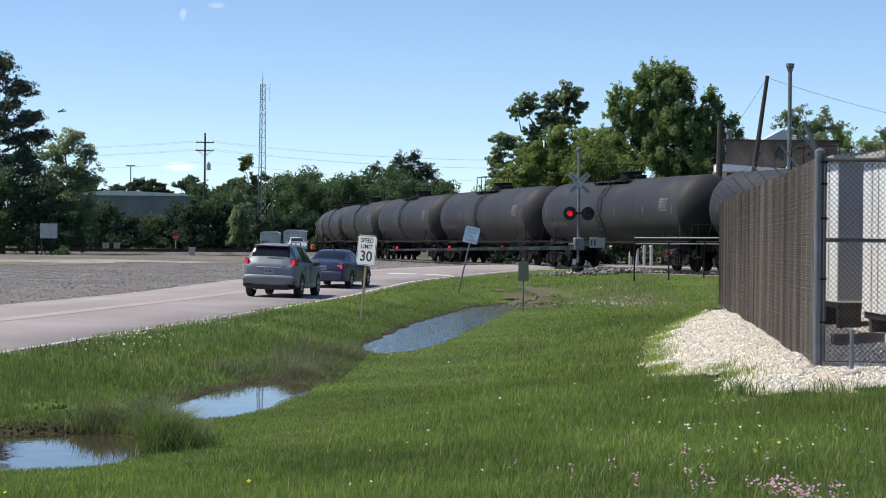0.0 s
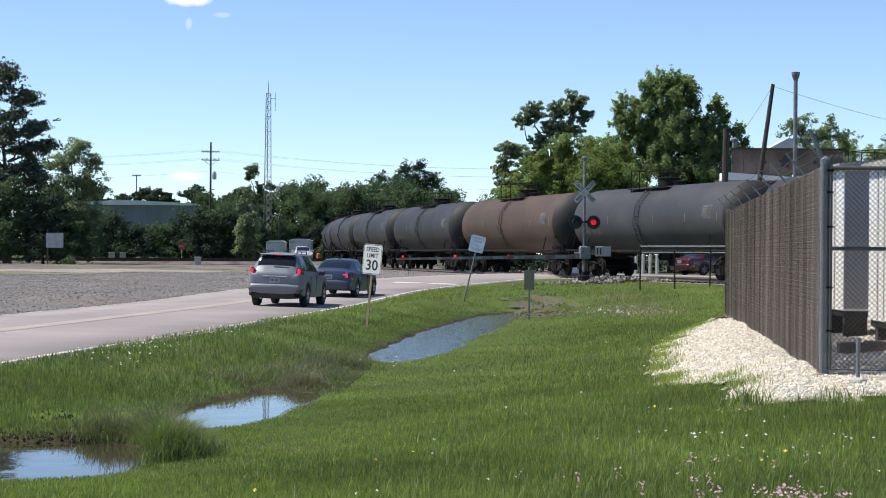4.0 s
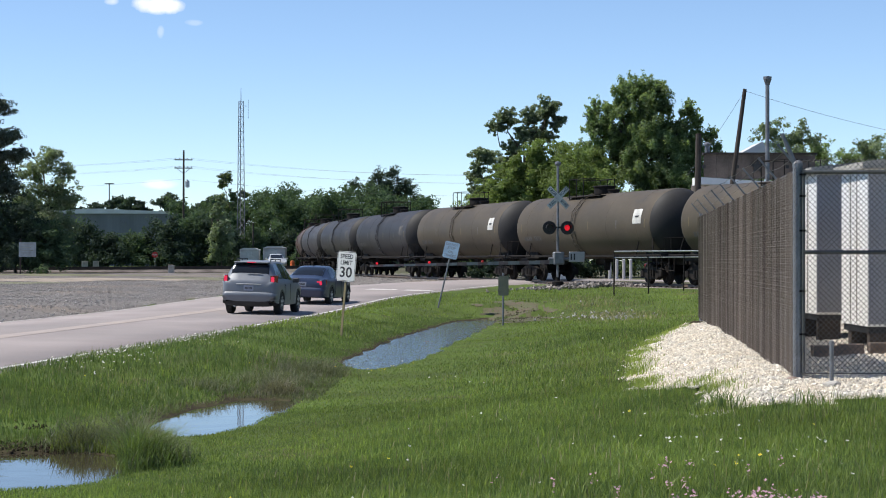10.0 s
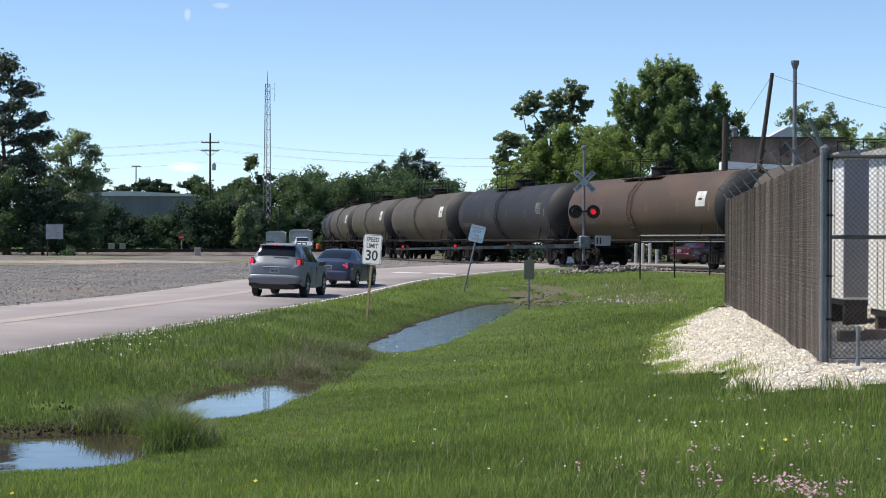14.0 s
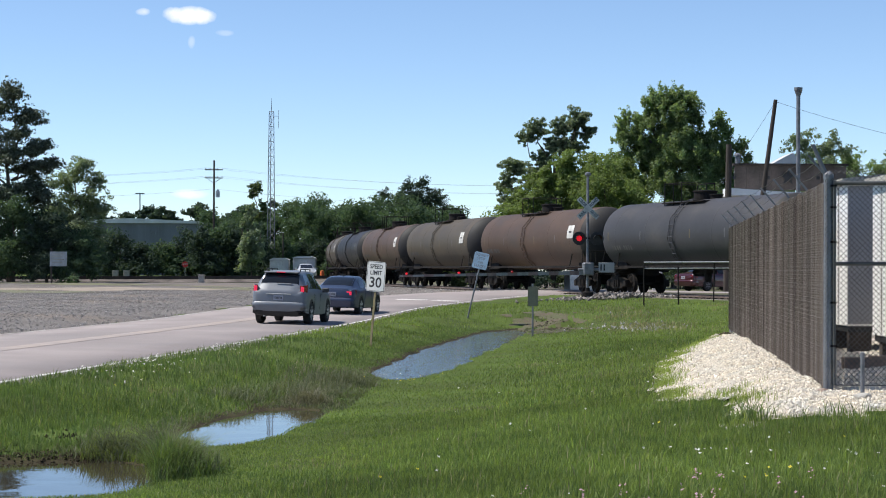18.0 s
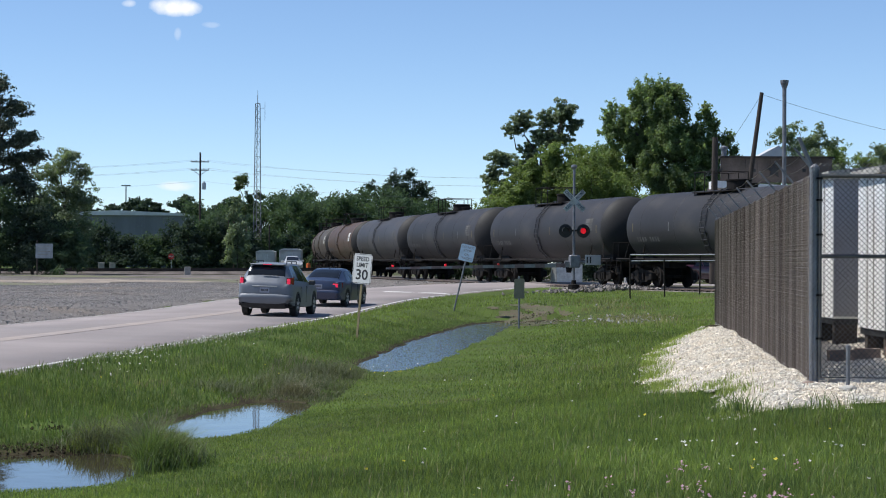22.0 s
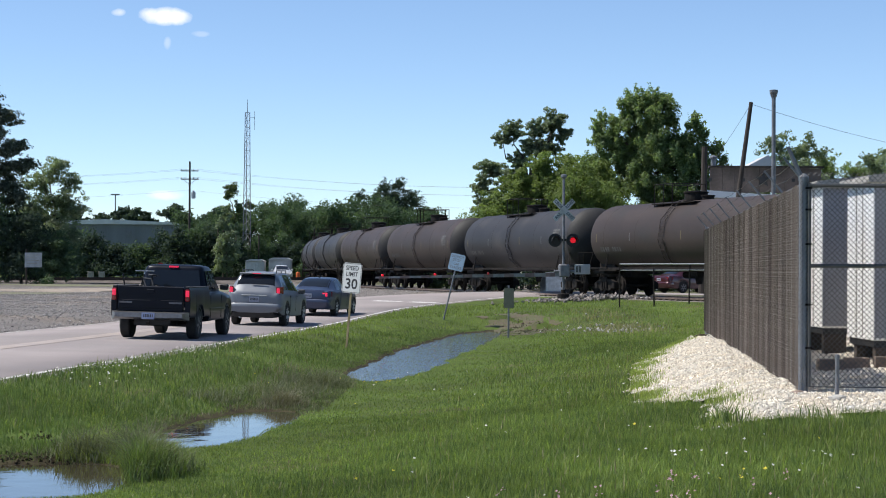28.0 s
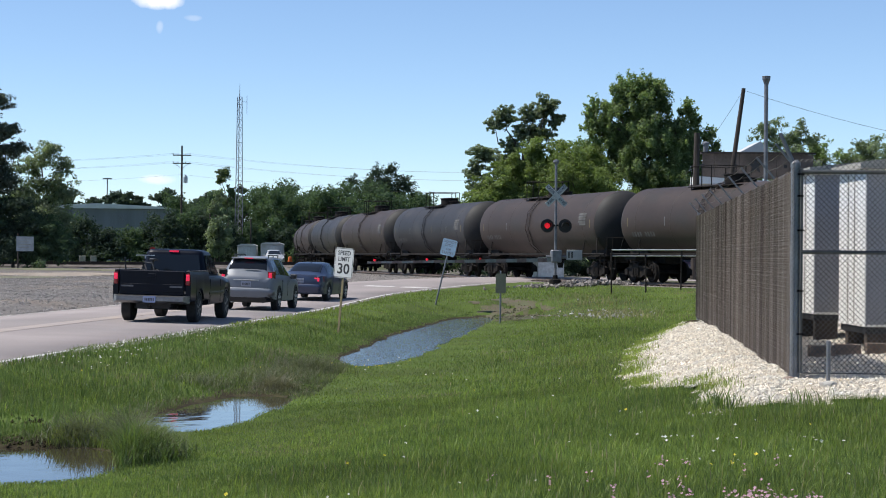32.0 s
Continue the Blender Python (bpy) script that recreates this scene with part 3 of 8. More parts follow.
def tank_car_meshes():
    """The shared meshes of a tank car: x along it (+x ahead), origin on the rails under its middle. Name, mesh, place, parent."""
    specs = []

    def add(name, bm, key, under=None, smooth=False, at=(0, 0, 0)):
        me = bpy.data.meshes.new(name)
        bmesh.ops.recalc_face_normals(bm, faces=bm.faces)
        bm.to_mesh(me)
        bm.free()
        me.materials.append(M[key] if key in M else M["black"])
        if smooth:
            me.polygons.foreach_set("use_smooth", [True] * len(me.polygons))
            me.update()
            me.set_sharp_from_angle(angle=radians(40))
        specs.append((name, me, key, under, at))

    R, ZC, HL, DEEP = 1.52, 2.6, 7.5, 0.86

    def dish(deg):                                   # the dished end: a half ellipse
        return HL + DEEP * math.sin(radians(deg)), R * math.cos(radians(deg))

    shoulder = [dish(d) for d in (0, 5, 10)]
    prof = [(-a, r) for a, r in shoulder[::-1]] + [(x, R) for x in (-6.2, -3.1, -0.8, 0.8, 3.1, 6.2)] + shoulder
    add("tank", lathe(B(), prof, "X", 40, (0, 0, ZC)), "tank_paint", smooth=True)
    # the ends' dark colour holds their shade as well as some grime
    for s in (-1, 1):
        add("tank_head", lathe(B(), [(s * a, r) for a, r in [dish(d) for d in (10, 18, 27, 37, 46, 55, 64, 73, 82, 89)]], "X", 40, (0, 0, ZC)), "soot", smooth=True)
    for x in (-3.15, 3.15, -6.3, 6.3):
        bm = B()
        lathe(bm, [(x - 0.03, R + 0.001), (x - 0.02, R + 0.006), (x + 0.02, R + 0.006), (x + 0.03, R + 0.001)], "X", 40, (0, 0, ZC))
        add("weld_band", bm, "tank_paint", "tank", True)
    # underframe
    for s in (-1, 1):
        bm = B()
        box(bm, s * 5.6, s * 8.95, -0.42, 0.42, 0.82, 1.16, 0.03)
        box(bm, s * 6.5, s * 7.6, -1.35, 1.35, 0.98, 1.12, 0.02)
        prism(bm, ((s * 6.1, 1.1), (s * 7.9, 1.1), (s * 7.7, 1.75), (s * 6.3, 1.75)), -0.95, 0.95)
        add("underframe", bm, "dark_steel")
    for s in (-1, 1):
        for q in (-1, 1):
            bm = B()
            rod(bm, (s * 6.0, q * 1.45, 1.22), (s * 8.75, q * 1.45, 1.22), 0.045, n=6)
            rod(bm, (s * 6.2, q * 1.45, 1.22), (s * 6.2, q * 1.3, 1.9), 0.03, n=6)
            rod(bm, (s * 7.9, q * 1.45, 1.22), (s * 7.65, q * 1.34, 1.95), 0.035, n=6)
            rod(bm, (s * 8.75, q * 1.45, 1.22), (s * 8.75, q * 1.45, 0.55), 0.025, n=6)
            rod(bm, (s * 8.3, q * 1.45, 1.22), (s * 8.3, q * 1.45, 0.55), 0.025, n=6)
            rod(bm, (s * 8.3, q * 1.45, 0.58), (s * 8.75, q * 1.45, 0.58), 0.025, n=6)
            add("handrail", bm, "dark_steel")
    for q in (-1, 1):
        bm = B()
        box(bm, -6.0, 6.0, q * 1.40 - 0.03, q * 1.40 + 0.03, 1.16, 1.26)
        add("side_rail", bm, "dark_steel")
        bm = B()                                     # side ladder at the middle
        for x in (0.28, 0.72):
            for a0, a1 in ((-60, -35), (-35, -5), (-5, 25), (25, 55), (55, 80)):
                u, v = [Vector((x, q * (R + 0.09) * math.cos(radians(a)), ZC + (R + 0.09) * math.sin(radians(a)))) for a in (a0, a1)]
                rod(bm, u, v, 0.02, n=5)
        for a in range(-58, 81, 9):
            u = Vector((0.5, q * (R + 0.09) * math.cos(radians(a)), ZC + (R + 0.09) * math.sin(radians(a))))
            rod(bm, u + Vector((-0.22, 0, 0)), u + Vector((0.22, 0, 0)), 0.018, n=5)
        add("ladder", bm, "tank_paint")
    # top works
    bm = B()
    lathe(bm, [(0, 0.50), (0.32, 0.50), (0.35, 0.54), (0.40, 0.54), (0.43, 0.3)], "Z", 20, (0.3, 0, ZC + R - 0.04))
    add("valve_housing", bm, "dark_steel")
    bm = B()
    lathe(bm, [(0, 0.26), (0.14, 0.26), (0.16, 0.3), (0.20, 0.3), (0.22, 0.1)], "Z", 14, (-0.75, 0, ZC + R - 0.03))
    add("manway", bm, "dark_steel")
    bm = B()
    top = ZC + R + 0.02
    for q in (-1, 1):
        box(bm, -1.2, 2.7, q * 0.72 - 0.18, q * 0.72 + 0.18, top - 0.16, top - 0.12)
    add("walkway", bm, "dark_steel")
    for q in (-1, 1):
        for x in (0.95, 1.75, 2.6):
            add("rail_post", rod(B(), (x, q * 0.8, top - 0.35), (x, q * 0.8, top + 0.72), 0.024, n=5), "dark_steel")
        add("safety_rail", rod(B(), (0.95, q * 0.8, top + 0.71), (2.6, q * 0.8, top + 0.71), 0.018, n=5), "dark_steel")
    for x in (0.95, 2.6):
        add("safety_rail", rod(B(), (x, -0.8, top + 0.71), (x, 0.8, top + 0.71), 0.018, n=5), "dark_steel")
    bm = B()
    lathe(bm, [(0.55, 0.12), (0.75, 0.16), (1.15, 0.2)], "Z", 12)
    box(bm, -0.3, 0.3, -0.25, 0.25, 0.92, 1.1)
    add("outlet_valve", bm, "dark_steel")
    bm = B()
    lathe(bm, [(-0.45, 0.16), (0.45, 0.16)], "X", 12, (2.2, -0.75, 0.95))
    box(bm, 1.5, 3.2, -0.8, -0.7, 1.08, 1.16)
    add("brake_cylinder", bm, "dark_steel")
    for s in (-1, 1):
        bm = B()
        box(bm, s * 8.9, s * 9.06, -0.16, 0.16, 0.7, 1.02, 0.03)
        box(bm, s * 8.4, s * 8.95, -0.1, 0.1, 0.78, 0.95, 0.02)
        add("coupler", bm, "dark_steel")
        bm = B()                                     # end platform and ladder
        box(bm, s * 7.95, s * 8.85, -1.4, 1.4, 1.1, 1.16, 0.01)
        rod(bm, (s * 8.78, -1.35, 1.95), (s * 8.78, 1.35, 1.95), 0.02, n=5)
        for q in (-1.35, 1.35):
            rod(bm, (s * 8.78, q, 1.16), (s * 8.78, q, 1.95), 0.02, n=5)
        add("end_platform", bm, "dark_steel")
    # stencils: plain bars
    for q in (-1, 1):
        bm = B()
        for k in range(9):
            if k != 4:
                x0 = q * (6.7 - 0.24 * k)
                y0, z0 = (R + 0.012) * math.cos(radians(-24)), ZC + (R + 0.012) * math.sin(radians(-24))
                y1, z1 = (R + 0.012) * math.cos(radians(-16)), ZC + (R + 0.012) * math.sin(radians(-16))
                vs = [bm.verts.new(v) for v in ((x0, q * y0, z0), (x0 - q * 0.16, q * y0, z0), (x0 - q * 0.16, q * y1, z1), (x0, q * y1, z1))]
                bm.faces.new(vs)
        add("stencil", bm, "stencil", "tank")
        bm = B()
        for r in range(5):                           # a pale block of close lines
            aa, ab = radians(19 - 4.4 * r), radians(15.4 - 4.4 * r)
            rr, x0, wide = R + 0.012, -q * 6.7, (0.85, 0.85, 0.8, 0.85, 0.7)[r]
            bm.faces.new([bm.verts.new(v) for v in ((x0, q * rr * math.cos(aa), ZC + rr * math.sin(aa)), (x0 + q * wide, q * rr * math.cos(aa), ZC + rr * math.sin(aa)),
                                                    (x0 + q * wide, q * rr * math.cos(ab), ZC + rr * math.sin(ab)), (x0, q * rr * math.cos(ab), ZC + rr * math.sin(ab)))])
        add("data_panel", bm, "stencil", "tank")
        for x, key in ((7.0, "strip_yellow"), (3.6, "strip_white"), (-1.2, "strip_yellow"), (-4.3, "strip_white"), (-7.2, "strip_yellow")):
            bm = B()                                 # upright reflecting strips
            rr, aa = R + 0.010, radians(7)
            for f0, f1 in ((-1, 0), (0, 1)):
                bm.faces.new([bm.verts.new((x + dx, q * rr * math.cos(aa * f), ZC + rr * math.sin(aa * f))) for dx, f in ((-0.035, f0), (0.035, f0), (0.035, f1), (-0.035, f1))])
            bmesh.ops.remove_doubles(bm, verts=bm.verts, dist=1e-4)
            add("reflective_strip", bm, key, "tank")
        for name, key, xa, xb, lo, hi, rr in (("placard", "placard", 6.0, 6.85, 0, 24, R + 0.014), ("placard_bar", "black", 6.25, 6.6, 10, 13, R + 0.020)):
            bm, last = B(), None                     # a square placard, only on some cars
            for k in range(5):
                g = radians(lo + (hi - lo) * k / 4)
                row = [bm.verts.new((-q * x, q * rr * math.cos(g), ZC + rr * math.sin(g))) for x in (xa, xb)]
                if last:
                    bm.faces.new((last[0], last[1], row[1], row[0]))
                last = row
            add(name, bm, key, "tank" if key == "placard" else "placard")
    return specs


def truck_meshes():
    out = {}

    def add(name, bm, smooth=False):
        me = bpy.data.meshes.new(name)
        bmesh.ops.recalc_face_normals(bm, faces=bm.faces)
        bm.to_mesh(me)
        bm.free()
        me.materials.append(M["dark_steel"])
        out[name] = me

    bm = B()
    for q in (-1, 1):
        prism(bm, ((-1.05, 0.36), (-0.75, 0.36), (-0.45, 0.22), (0.45, 0.22), (0.75, 0.36), (1.05, 0.36), (1.05, 0.6), (0.6, 0.72), (-0.6, 0.72), (-1.05, 0.6)),
              q * 1.0 - 0.07, q * 1.0 + 0.07)
        for x in (-0.89, 0.89):
            box(bm, x - 0.14, x + 0.14, q * 1.0 - 0.13, q * 1.0 + 0.13, 0.3, 0.58, 0.03)
        for x in (-0.22, 0, 0.22):
            rod(bm, (x, q * 1.09, 0.3), (x, q * 1.09, 0.62), 0.08, n=8)
    box(bm, -0.22, 0.22, -1.1, 1.1, 0.5, 0.82, 0.04)
    add("side_frame", bm)
    bm = B()
    for q in (-1, 1):
        lathe(bm, [(q * 0.66, 0.49), (q * 0.69, 0.49), (q * 0.70, 0.455), (q * 0.80, 0.45), (q * 0.81, 0.40), (q * 0.78, 0.36), (q * 0.78, 0.12), (q * 0.86, 0.1)], "Y", 20)
        for a in range(0, 360, 60):
            box(bm, -0.05, 0.05, q * 0.785 - 0.015, q * 0.785 + 0.02, 0.16, 0.3, m=pose(0, 0, 0, 0, a, 0))
    rod(bm, (0, -0.9, 0), (0, 0.9, 0), 0.08, n=8)
    add("wheelset", bm)
    return out


def tank_paint(name, base, dirt, amount):
    return mat(name, base, 0.55, 0.0, var=0.18, scale=0.5, fine=9, dirt=dirt, dirt_scale=0.7, dirt_amount=amount, stretch=(0.5, 1, 0.8), spec=0.25)


PAINT = {
    "black": tank_paint("tank_black", (0.022, 0.021, 0.023), (0.045, 0.040, 0.035), 0.2),
    "grey": tank_paint("tank_grey", (0.034, 0.033, 0.036), (0.058, 0.053, 0.050), 0.3),
    "light": tank_paint("tank_light", (0.050, 0.049, 0.053), (0.068, 0.063, 0.060), 0.3),
    "brown": tank_paint("tank_brown", (0.085, 0.054, 0.037), (0.058, 0.045, 0.037), 0.4),
    "olive": tank_paint("tank_olive", (0.080, 0.064, 0.044), (0.055, 0.047, 0.039), 0.35),
    "umber": tank_paint("tank_umber", (0.050, 0.037, 0.032), (0.036, 0.031, 0.028), 0.35),
}
# near-black for the tank ends: grime, with their shade painted in
M["soot"] = mat("soot", (0.013, 0.012, 0.012), 0.7, var=0.3, scale=1.2, fine=9)
M["stencil"] = mat("stencil", (0.088, 0.085, 0.082), 0.8, var=0.3, scale=3, fine=20)
WORDS = {"black": "black tank car with dusty sides on the track", "grey": "dark grey tank car with faded white stencils on the track",
         "light": "pale grey tank car with a weathered shell on the track", "brown": "rusty brown tank car with a dusty shell on the track",
         "olive": "olive brown tank car caked in dust on the track", "umber": "dark umber tank car with a grimy shell on the track"}
# the cars in their order, from the one that leads
ORDER = ["grey", "light", "grey", "grey", "grey", "grey", "grey", "grey", "brown", "light", "grey", "grey", "olive", "olive", "olive", "black",
         "brown", "olive", "brown", "light", "grey", "grey", "grey", "umber", "umber", "grey", "umber", "grey", "umber", "umber", "grey"]
FIRST = -6
WHITE_PLACARD = (6, 7, 8, 10, 11, 12)
CAR_SPECS, TRUCK = tank_car_meshes(), truck_meshes()
cars, wheelsets = [], []
for i, colour in enumerate(ORDER):
    number = FIRST + i
    car = thing("tank_car", pose(0, 0, 0), WORDS[colour], "tank car", "tank cars of the train")
    parents = {None: car}
    for name, me, key, under, at in CAR_SPECS:
        if name in ("data_panel", "placard", "placard_bar") and (name == "data_panel") == (number in WHITE_PLACARD):
            continue
        ob = new(name, me)
        ob.parent = parents[under]
        if key == "tank_paint" or key == "stencil":
            ob.material_slots[0].link = "OBJECT"
            ob.material_slots[0].material = PAINT[colour] if key == "tank_paint" else M["stencil"]
        if key == "stencil":
            tagged(ob, kind="stuff")
        parents.setdefault(name, ob)
    for s in (-1, 1):
        truck = new("truck", TRUCK["side_frame"])
        truck.parent = car
        truck.location = (s * 7.0, 0, 0)
        for x in (-0.89, 0.89):
            w = new("wheelset", TRUCK["wheelset"])
            w.parent = truck
            w.matrix_parent_inverse = Matrix.Translation((x, 0, 0))
            w.location = (0, 0, 0.455)
            wheelsets.append(w)
    cars.append((number, car))

# how far the train has gone, second by second
RUN = ((0.0, 0.0), (4.5, 57.2), (9.0, 114.6), (14.0, 178.2), (19.0, 241.3), (25.5, 322.6), (32.0, 404.2))


def run_at(t):
    return float(np.interp(t, [r[0] for r in RUN], [r[1] for r in RUN]))


def move_train():
    for number, car in cars:
        rows = []
        for k in range(65):
            t = k * 0.5
            s = 10.64 - 8.1 - PITCH * number + run_at(t)
            x, y, h = track_at(s)
            rows.append((t, pose(x, y, RAIL, 0, 0, math.degrees(h) + 90)))
        walk(car, rows)


def roll_wheels():
    """All wheelsets turn alike, so they share one set of keys."""
    lead = wheelsets[0]
    walk(lead, [(k / FPS, pose(0, 0, 0.455, 0, math.degrees(run_at(k / FPS) / 0.455), 0)) for k in range(32 * FPS + 1)])
    for w in wheelsets[1:]:
        w.rotation_mode = "QUATERNION"
        w.animation_data_create()
        w.animation_data.action = lead.animation_data.action
        w.animation_data.action_slot = lead.animation_data.action_slot


# ---- fence, gravel pad, storage boxes ----
FA, FB = Vector((4.30, 21.6, 0)), Vector((6.53, 44.0, 0))
fence_dir = (FB - FA).normalized()
fence_len = (FB - FA).length
fence_yaw = math.degrees(math.atan2(fence_dir.y, fence_dir.x))


def pad_edge(Y):
    """Left edge of the gravel pad at a given distance."""
    return np.interp(Y, (19.9, 20.8, 22.4, 23.8, 24.6, 26, 29, 33, 36, 40, 44.3), (2.95, 3.1, 3.4, 3.4, 2.92, 2.92, 3.15, 3.65, 4.2, 5.3, 6.4))


def on_pad(X, Y):
    return (Y > 20.1 + 0.25 * wave(X, Y, 2.3, 1) + 0.2 * wave(X, Y, 5, 2)) & (Y < 60) & (X < 16) & (X > np.where(Y < 44.3, pad_edge(Y), 0.158 * Y) + 0.13 * wave(X, Y, 3.1, 2) + 0.08 * wave(X, Y, 9, 2))


def pad_z(X, Y):
    fx = FA.x + (Y - FA.y) * fence_dir.x / fence_dir.y
    ridge = 0.15 * np.exp(-((X - fx + 0.35) / 0.7) ** 2) * ease(20, 23, Y)
    lift = 0.04 + 0.03 * wave(X, Y, 1.4, 4) + 0.08 * ease(0, 1.6, X - pad_edge(Y)) * ease(20.1, 21.3, Y) + 0.007 * wave(X, Y, 6, 5)
    return ground_z(X, Y) + np.maximum(0.012, lift) * ease(-0.1, 0.5, np.minimum(X - pad_edge(Y), Y - 20.0)) + 0.008 + ridge


pad = tagged(sheet("gravel_pad", np.arange(2.2, 16, 0.12), np.arange(19, 60, 0.14), pad_z, M["limestone"], on_pad),
             "pale crushed limestone pad under the fence", "gravel", kind="structure")


def solid_cloud(name, pts, sizes, material, label, category, rng, squash=0.7, parent=None):
    """Many small stones as one piece of stuff: uneven eight-sided lumps."""
    base = np.array([(1, 0, 0), (0, 1, 0), (-1, 0, 0), (0, -1, 0), (0, 0, 1), (0, 0, -1)], float)
    tri = np.array([(0, 1, 4), (1, 2, 4), (2, 3, 4), (3, 0, 4), (1, 0, 5), (2, 1, 5), (3, 2, 5), (0, 3, 5)])
    k = len(pts)
    V = base[None] * (0.65 + 0.7 * rng.random((k, 6, 1))) * np.asarray(sizes)[:, None, None] * np.array((1, 1, squash))
    g = rng.normal(size=(k, 4))                  # turn each one at random
    w, x, y, z = (g / np.linalg.norm(g, axis=1)[:, None]).T
    T = np.stack([1 - 2 * (y * y + z * z), 2 * (x * y - z * w), 2 * (x * z + y * w), 2 * (x * y + z * w), 1 - 2 * (x * x + z * z), 2 * (y * z - x * w),
                  2 * (x * z - y * w), 2 * (y * z + x * w), 1 - 2 * (x * x + y * y)], -1).reshape(k, 3, 3)
    V = np.einsum("kij,kvj->kvi", T, V) + np.asarray(pts)[:, None]
    F = tri[None] + 6 * np.arange(k)[:, None, None]
    ob = obj_from(name, V.reshape(-1, 3).tolist(), F.reshape(-1, 3).tolist(), material)
    return tagged(ob, label, category, kind="stuff")


rng = np.random.default_rng(3)
q = np.stack([rng.uniform(2.3, 9, 150000), 19 + 27 * rng.random(150000) ** 1.5], 1)
q = q[on_pad(q[:, 0], q[:, 1])][:100000]
qz = pad_z(q[:, 0], q[:, 1])
solid_cloud("gravel_stones", np.c_[q, qz + 0.006], 0.008 + 0.022 * rng.random(len(q)) ** 3, M["stone"], "loose pale limestone gravel", "gravel", rng, 1.0)


def pad_at(x, y):
    return float(pad_z(np.array([x]), np.array([y]))[0])


def ground_at(x, y):
    return float(ground_z(np.array([x]), np.array([y]))[0])


FENCE_Z0, FENCE_Z1 = 0.26, 2.68
fence = thing("slatted_fence", pose(FA.x, FA.y, 0, 0, 0, fence_yaw), "tall chain-link fence with weathered brown slats and barbed wire arms", "fence")
BAYS = 8
for i in range(BAYS + 1):
    x = fence_len * i / BAYS
    r = 0.055 if i == 0 else (0.045 if i == BAYS else 0.03)
    bm = B()
    rod(bm, (x, -0.05, -0.1), (x, -0.05, FENCE_Z1 + (0.03 if i in (0, BAYS) else -0.03)), r, n=14)
    if i == 0:
        lathe(bm, [(FENCE_Z1 + 0.0, 0.062), (FENCE_Z1 + 0.05, 0.06), (FENCE_Z1 + 0.09, 0.02)], "Z", 14, (x, -0.05, 0))
    post = part("post", bm, M["galv_dull"], fence, smooth=False)
    bm = B()                                     # arm for the barbed wire, leaning outwards
    prism(bm, ((0, FENCE_Z1 - 0.02), (0.05, FENCE_Z1 - 0.02), (0.03, FENCE_Z1 + 0.36), (0.0, FENCE_Z1 + 0.36)), -0.012, 0.012)
    bmesh.ops.transform(bm, matrix=Matrix.Translation((x, -0.05, FENCE_Z1)) @ pose(0, 0, 0, -40, 0, 0) @ Matrix.Translation((-0.02, 0, -FENCE_Z1)), verts=bm.verts)
    part("barb_arm", bm, M["galv_dull"], post)
part("corner_arm", rod(B(), (0, -0.05, FENCE_Z1 - 0.02), (0, 0.13, FENCE_Z1 + 0.40), 0.03, 0.022, n=10), M["galv_dull"], fence, "leaning steel arm on the corner post")
bm = B()
rod(bm, (0, -0.05, FENCE_Z1 - 0.04), (fence_len, -0.05, FENCE_Z1 - 0.04), 0.022, n=8)
part("top_rail", bm, M["galv_dull"], fence)
for k in (0.12, 0.24, 0.35):
    bm, last = B(), None
    for i in range(BAYS * 2 + 1):                # one strand, sagging a little between the arms
        c = Vector((fence_len * i / BAYS / 2, -0.05 + k * 0.64, FENCE_Z1 + k * 0.77 - 0.025 * (i % 2)))
        ring = [bm.verts.new(c + Vector((0, 0.0035 * math.cos(j * 2.0944), 0.0035 * math.sin(j * 2.0944)))) for j in range(3)]
        if last:
            for j in range(3):
                bm.faces.new((last[j], last[(j + 1) % 3], ring[(j + 1) % 3], ring[j]))
        last = ring
    part("barbed_wire", bm, M["wire"], fence)
bm = B()
box(bm, -0.033, 0.033, -0.004, 0.004, FENCE_Z0, FENCE_Z1 - 0.06)
slat = part("slat", bm, M["slat"], fence)
SLATS = 262
for i in range(SLATS):
    o = slat if i == 0 else new("slat", slat.data)
    o.parent = fence
    o.location = (0.10 + (fence_len - 0.15) * i / SLATS, 0.004 * math.sin(i * 2.4), 0.03 * math.sin(i * 0.37))


def chain_link(name, length, z0, z1, pitch, r, parent, y=0.0):
    """Woven wire: two families of slanting wires, one before the other."""
    bm = B()
    h = z1 - z0
    k = -int(h / pitch) - 1
    while k * pitch < length:
        for s in (0, 1):
            a, b = k * pitch, k * pitch + h
            za, zb = (z0, z1) if s == 0 else (z1, z0)
            if a < 0:
                za += (0 - a) / h * (zb - za)
                a = 0
            if b > length:
                zb = za + (zb - za) * (length - a) / (b - a)
                b = length
            if b - a > 0.01:
                rod(bm, (a, y + (0.004 if s else -0.004), za), (b, y + (0.004 if s else -0.004), zb), r, n=4, cap=False)
        k += 1
    return tagged(part(name, bm, M["fence_wire"] if parent.name.startswith("slatted") else M["wire"], parent, "galvanised diamond wire mesh"), kind="stuff")


chain_link("wire_mesh", fence_len, FENCE_Z0, FENCE_Z1 - 0.05, 0.062, 0.0013, fence, 0.012)

# added straight strands that stand for the rows of glints on the mesh
bm = B()
rod(bm, (0.06, 0.016, 0), (fence_len - 0.05, 0.016, 0), 0.0016, n=4)
row0 = part("wire_strand", bm, M["fence_wire"], fence)
for i in range(42):
    o = row0 if i == 0 else new("wire_strand", row0.data)
    o.parent = fence
    o.location = (0, 0.002 * math.sin(i * 1.9), FENCE_Z0 + 0.03 + 0.0555 * i)

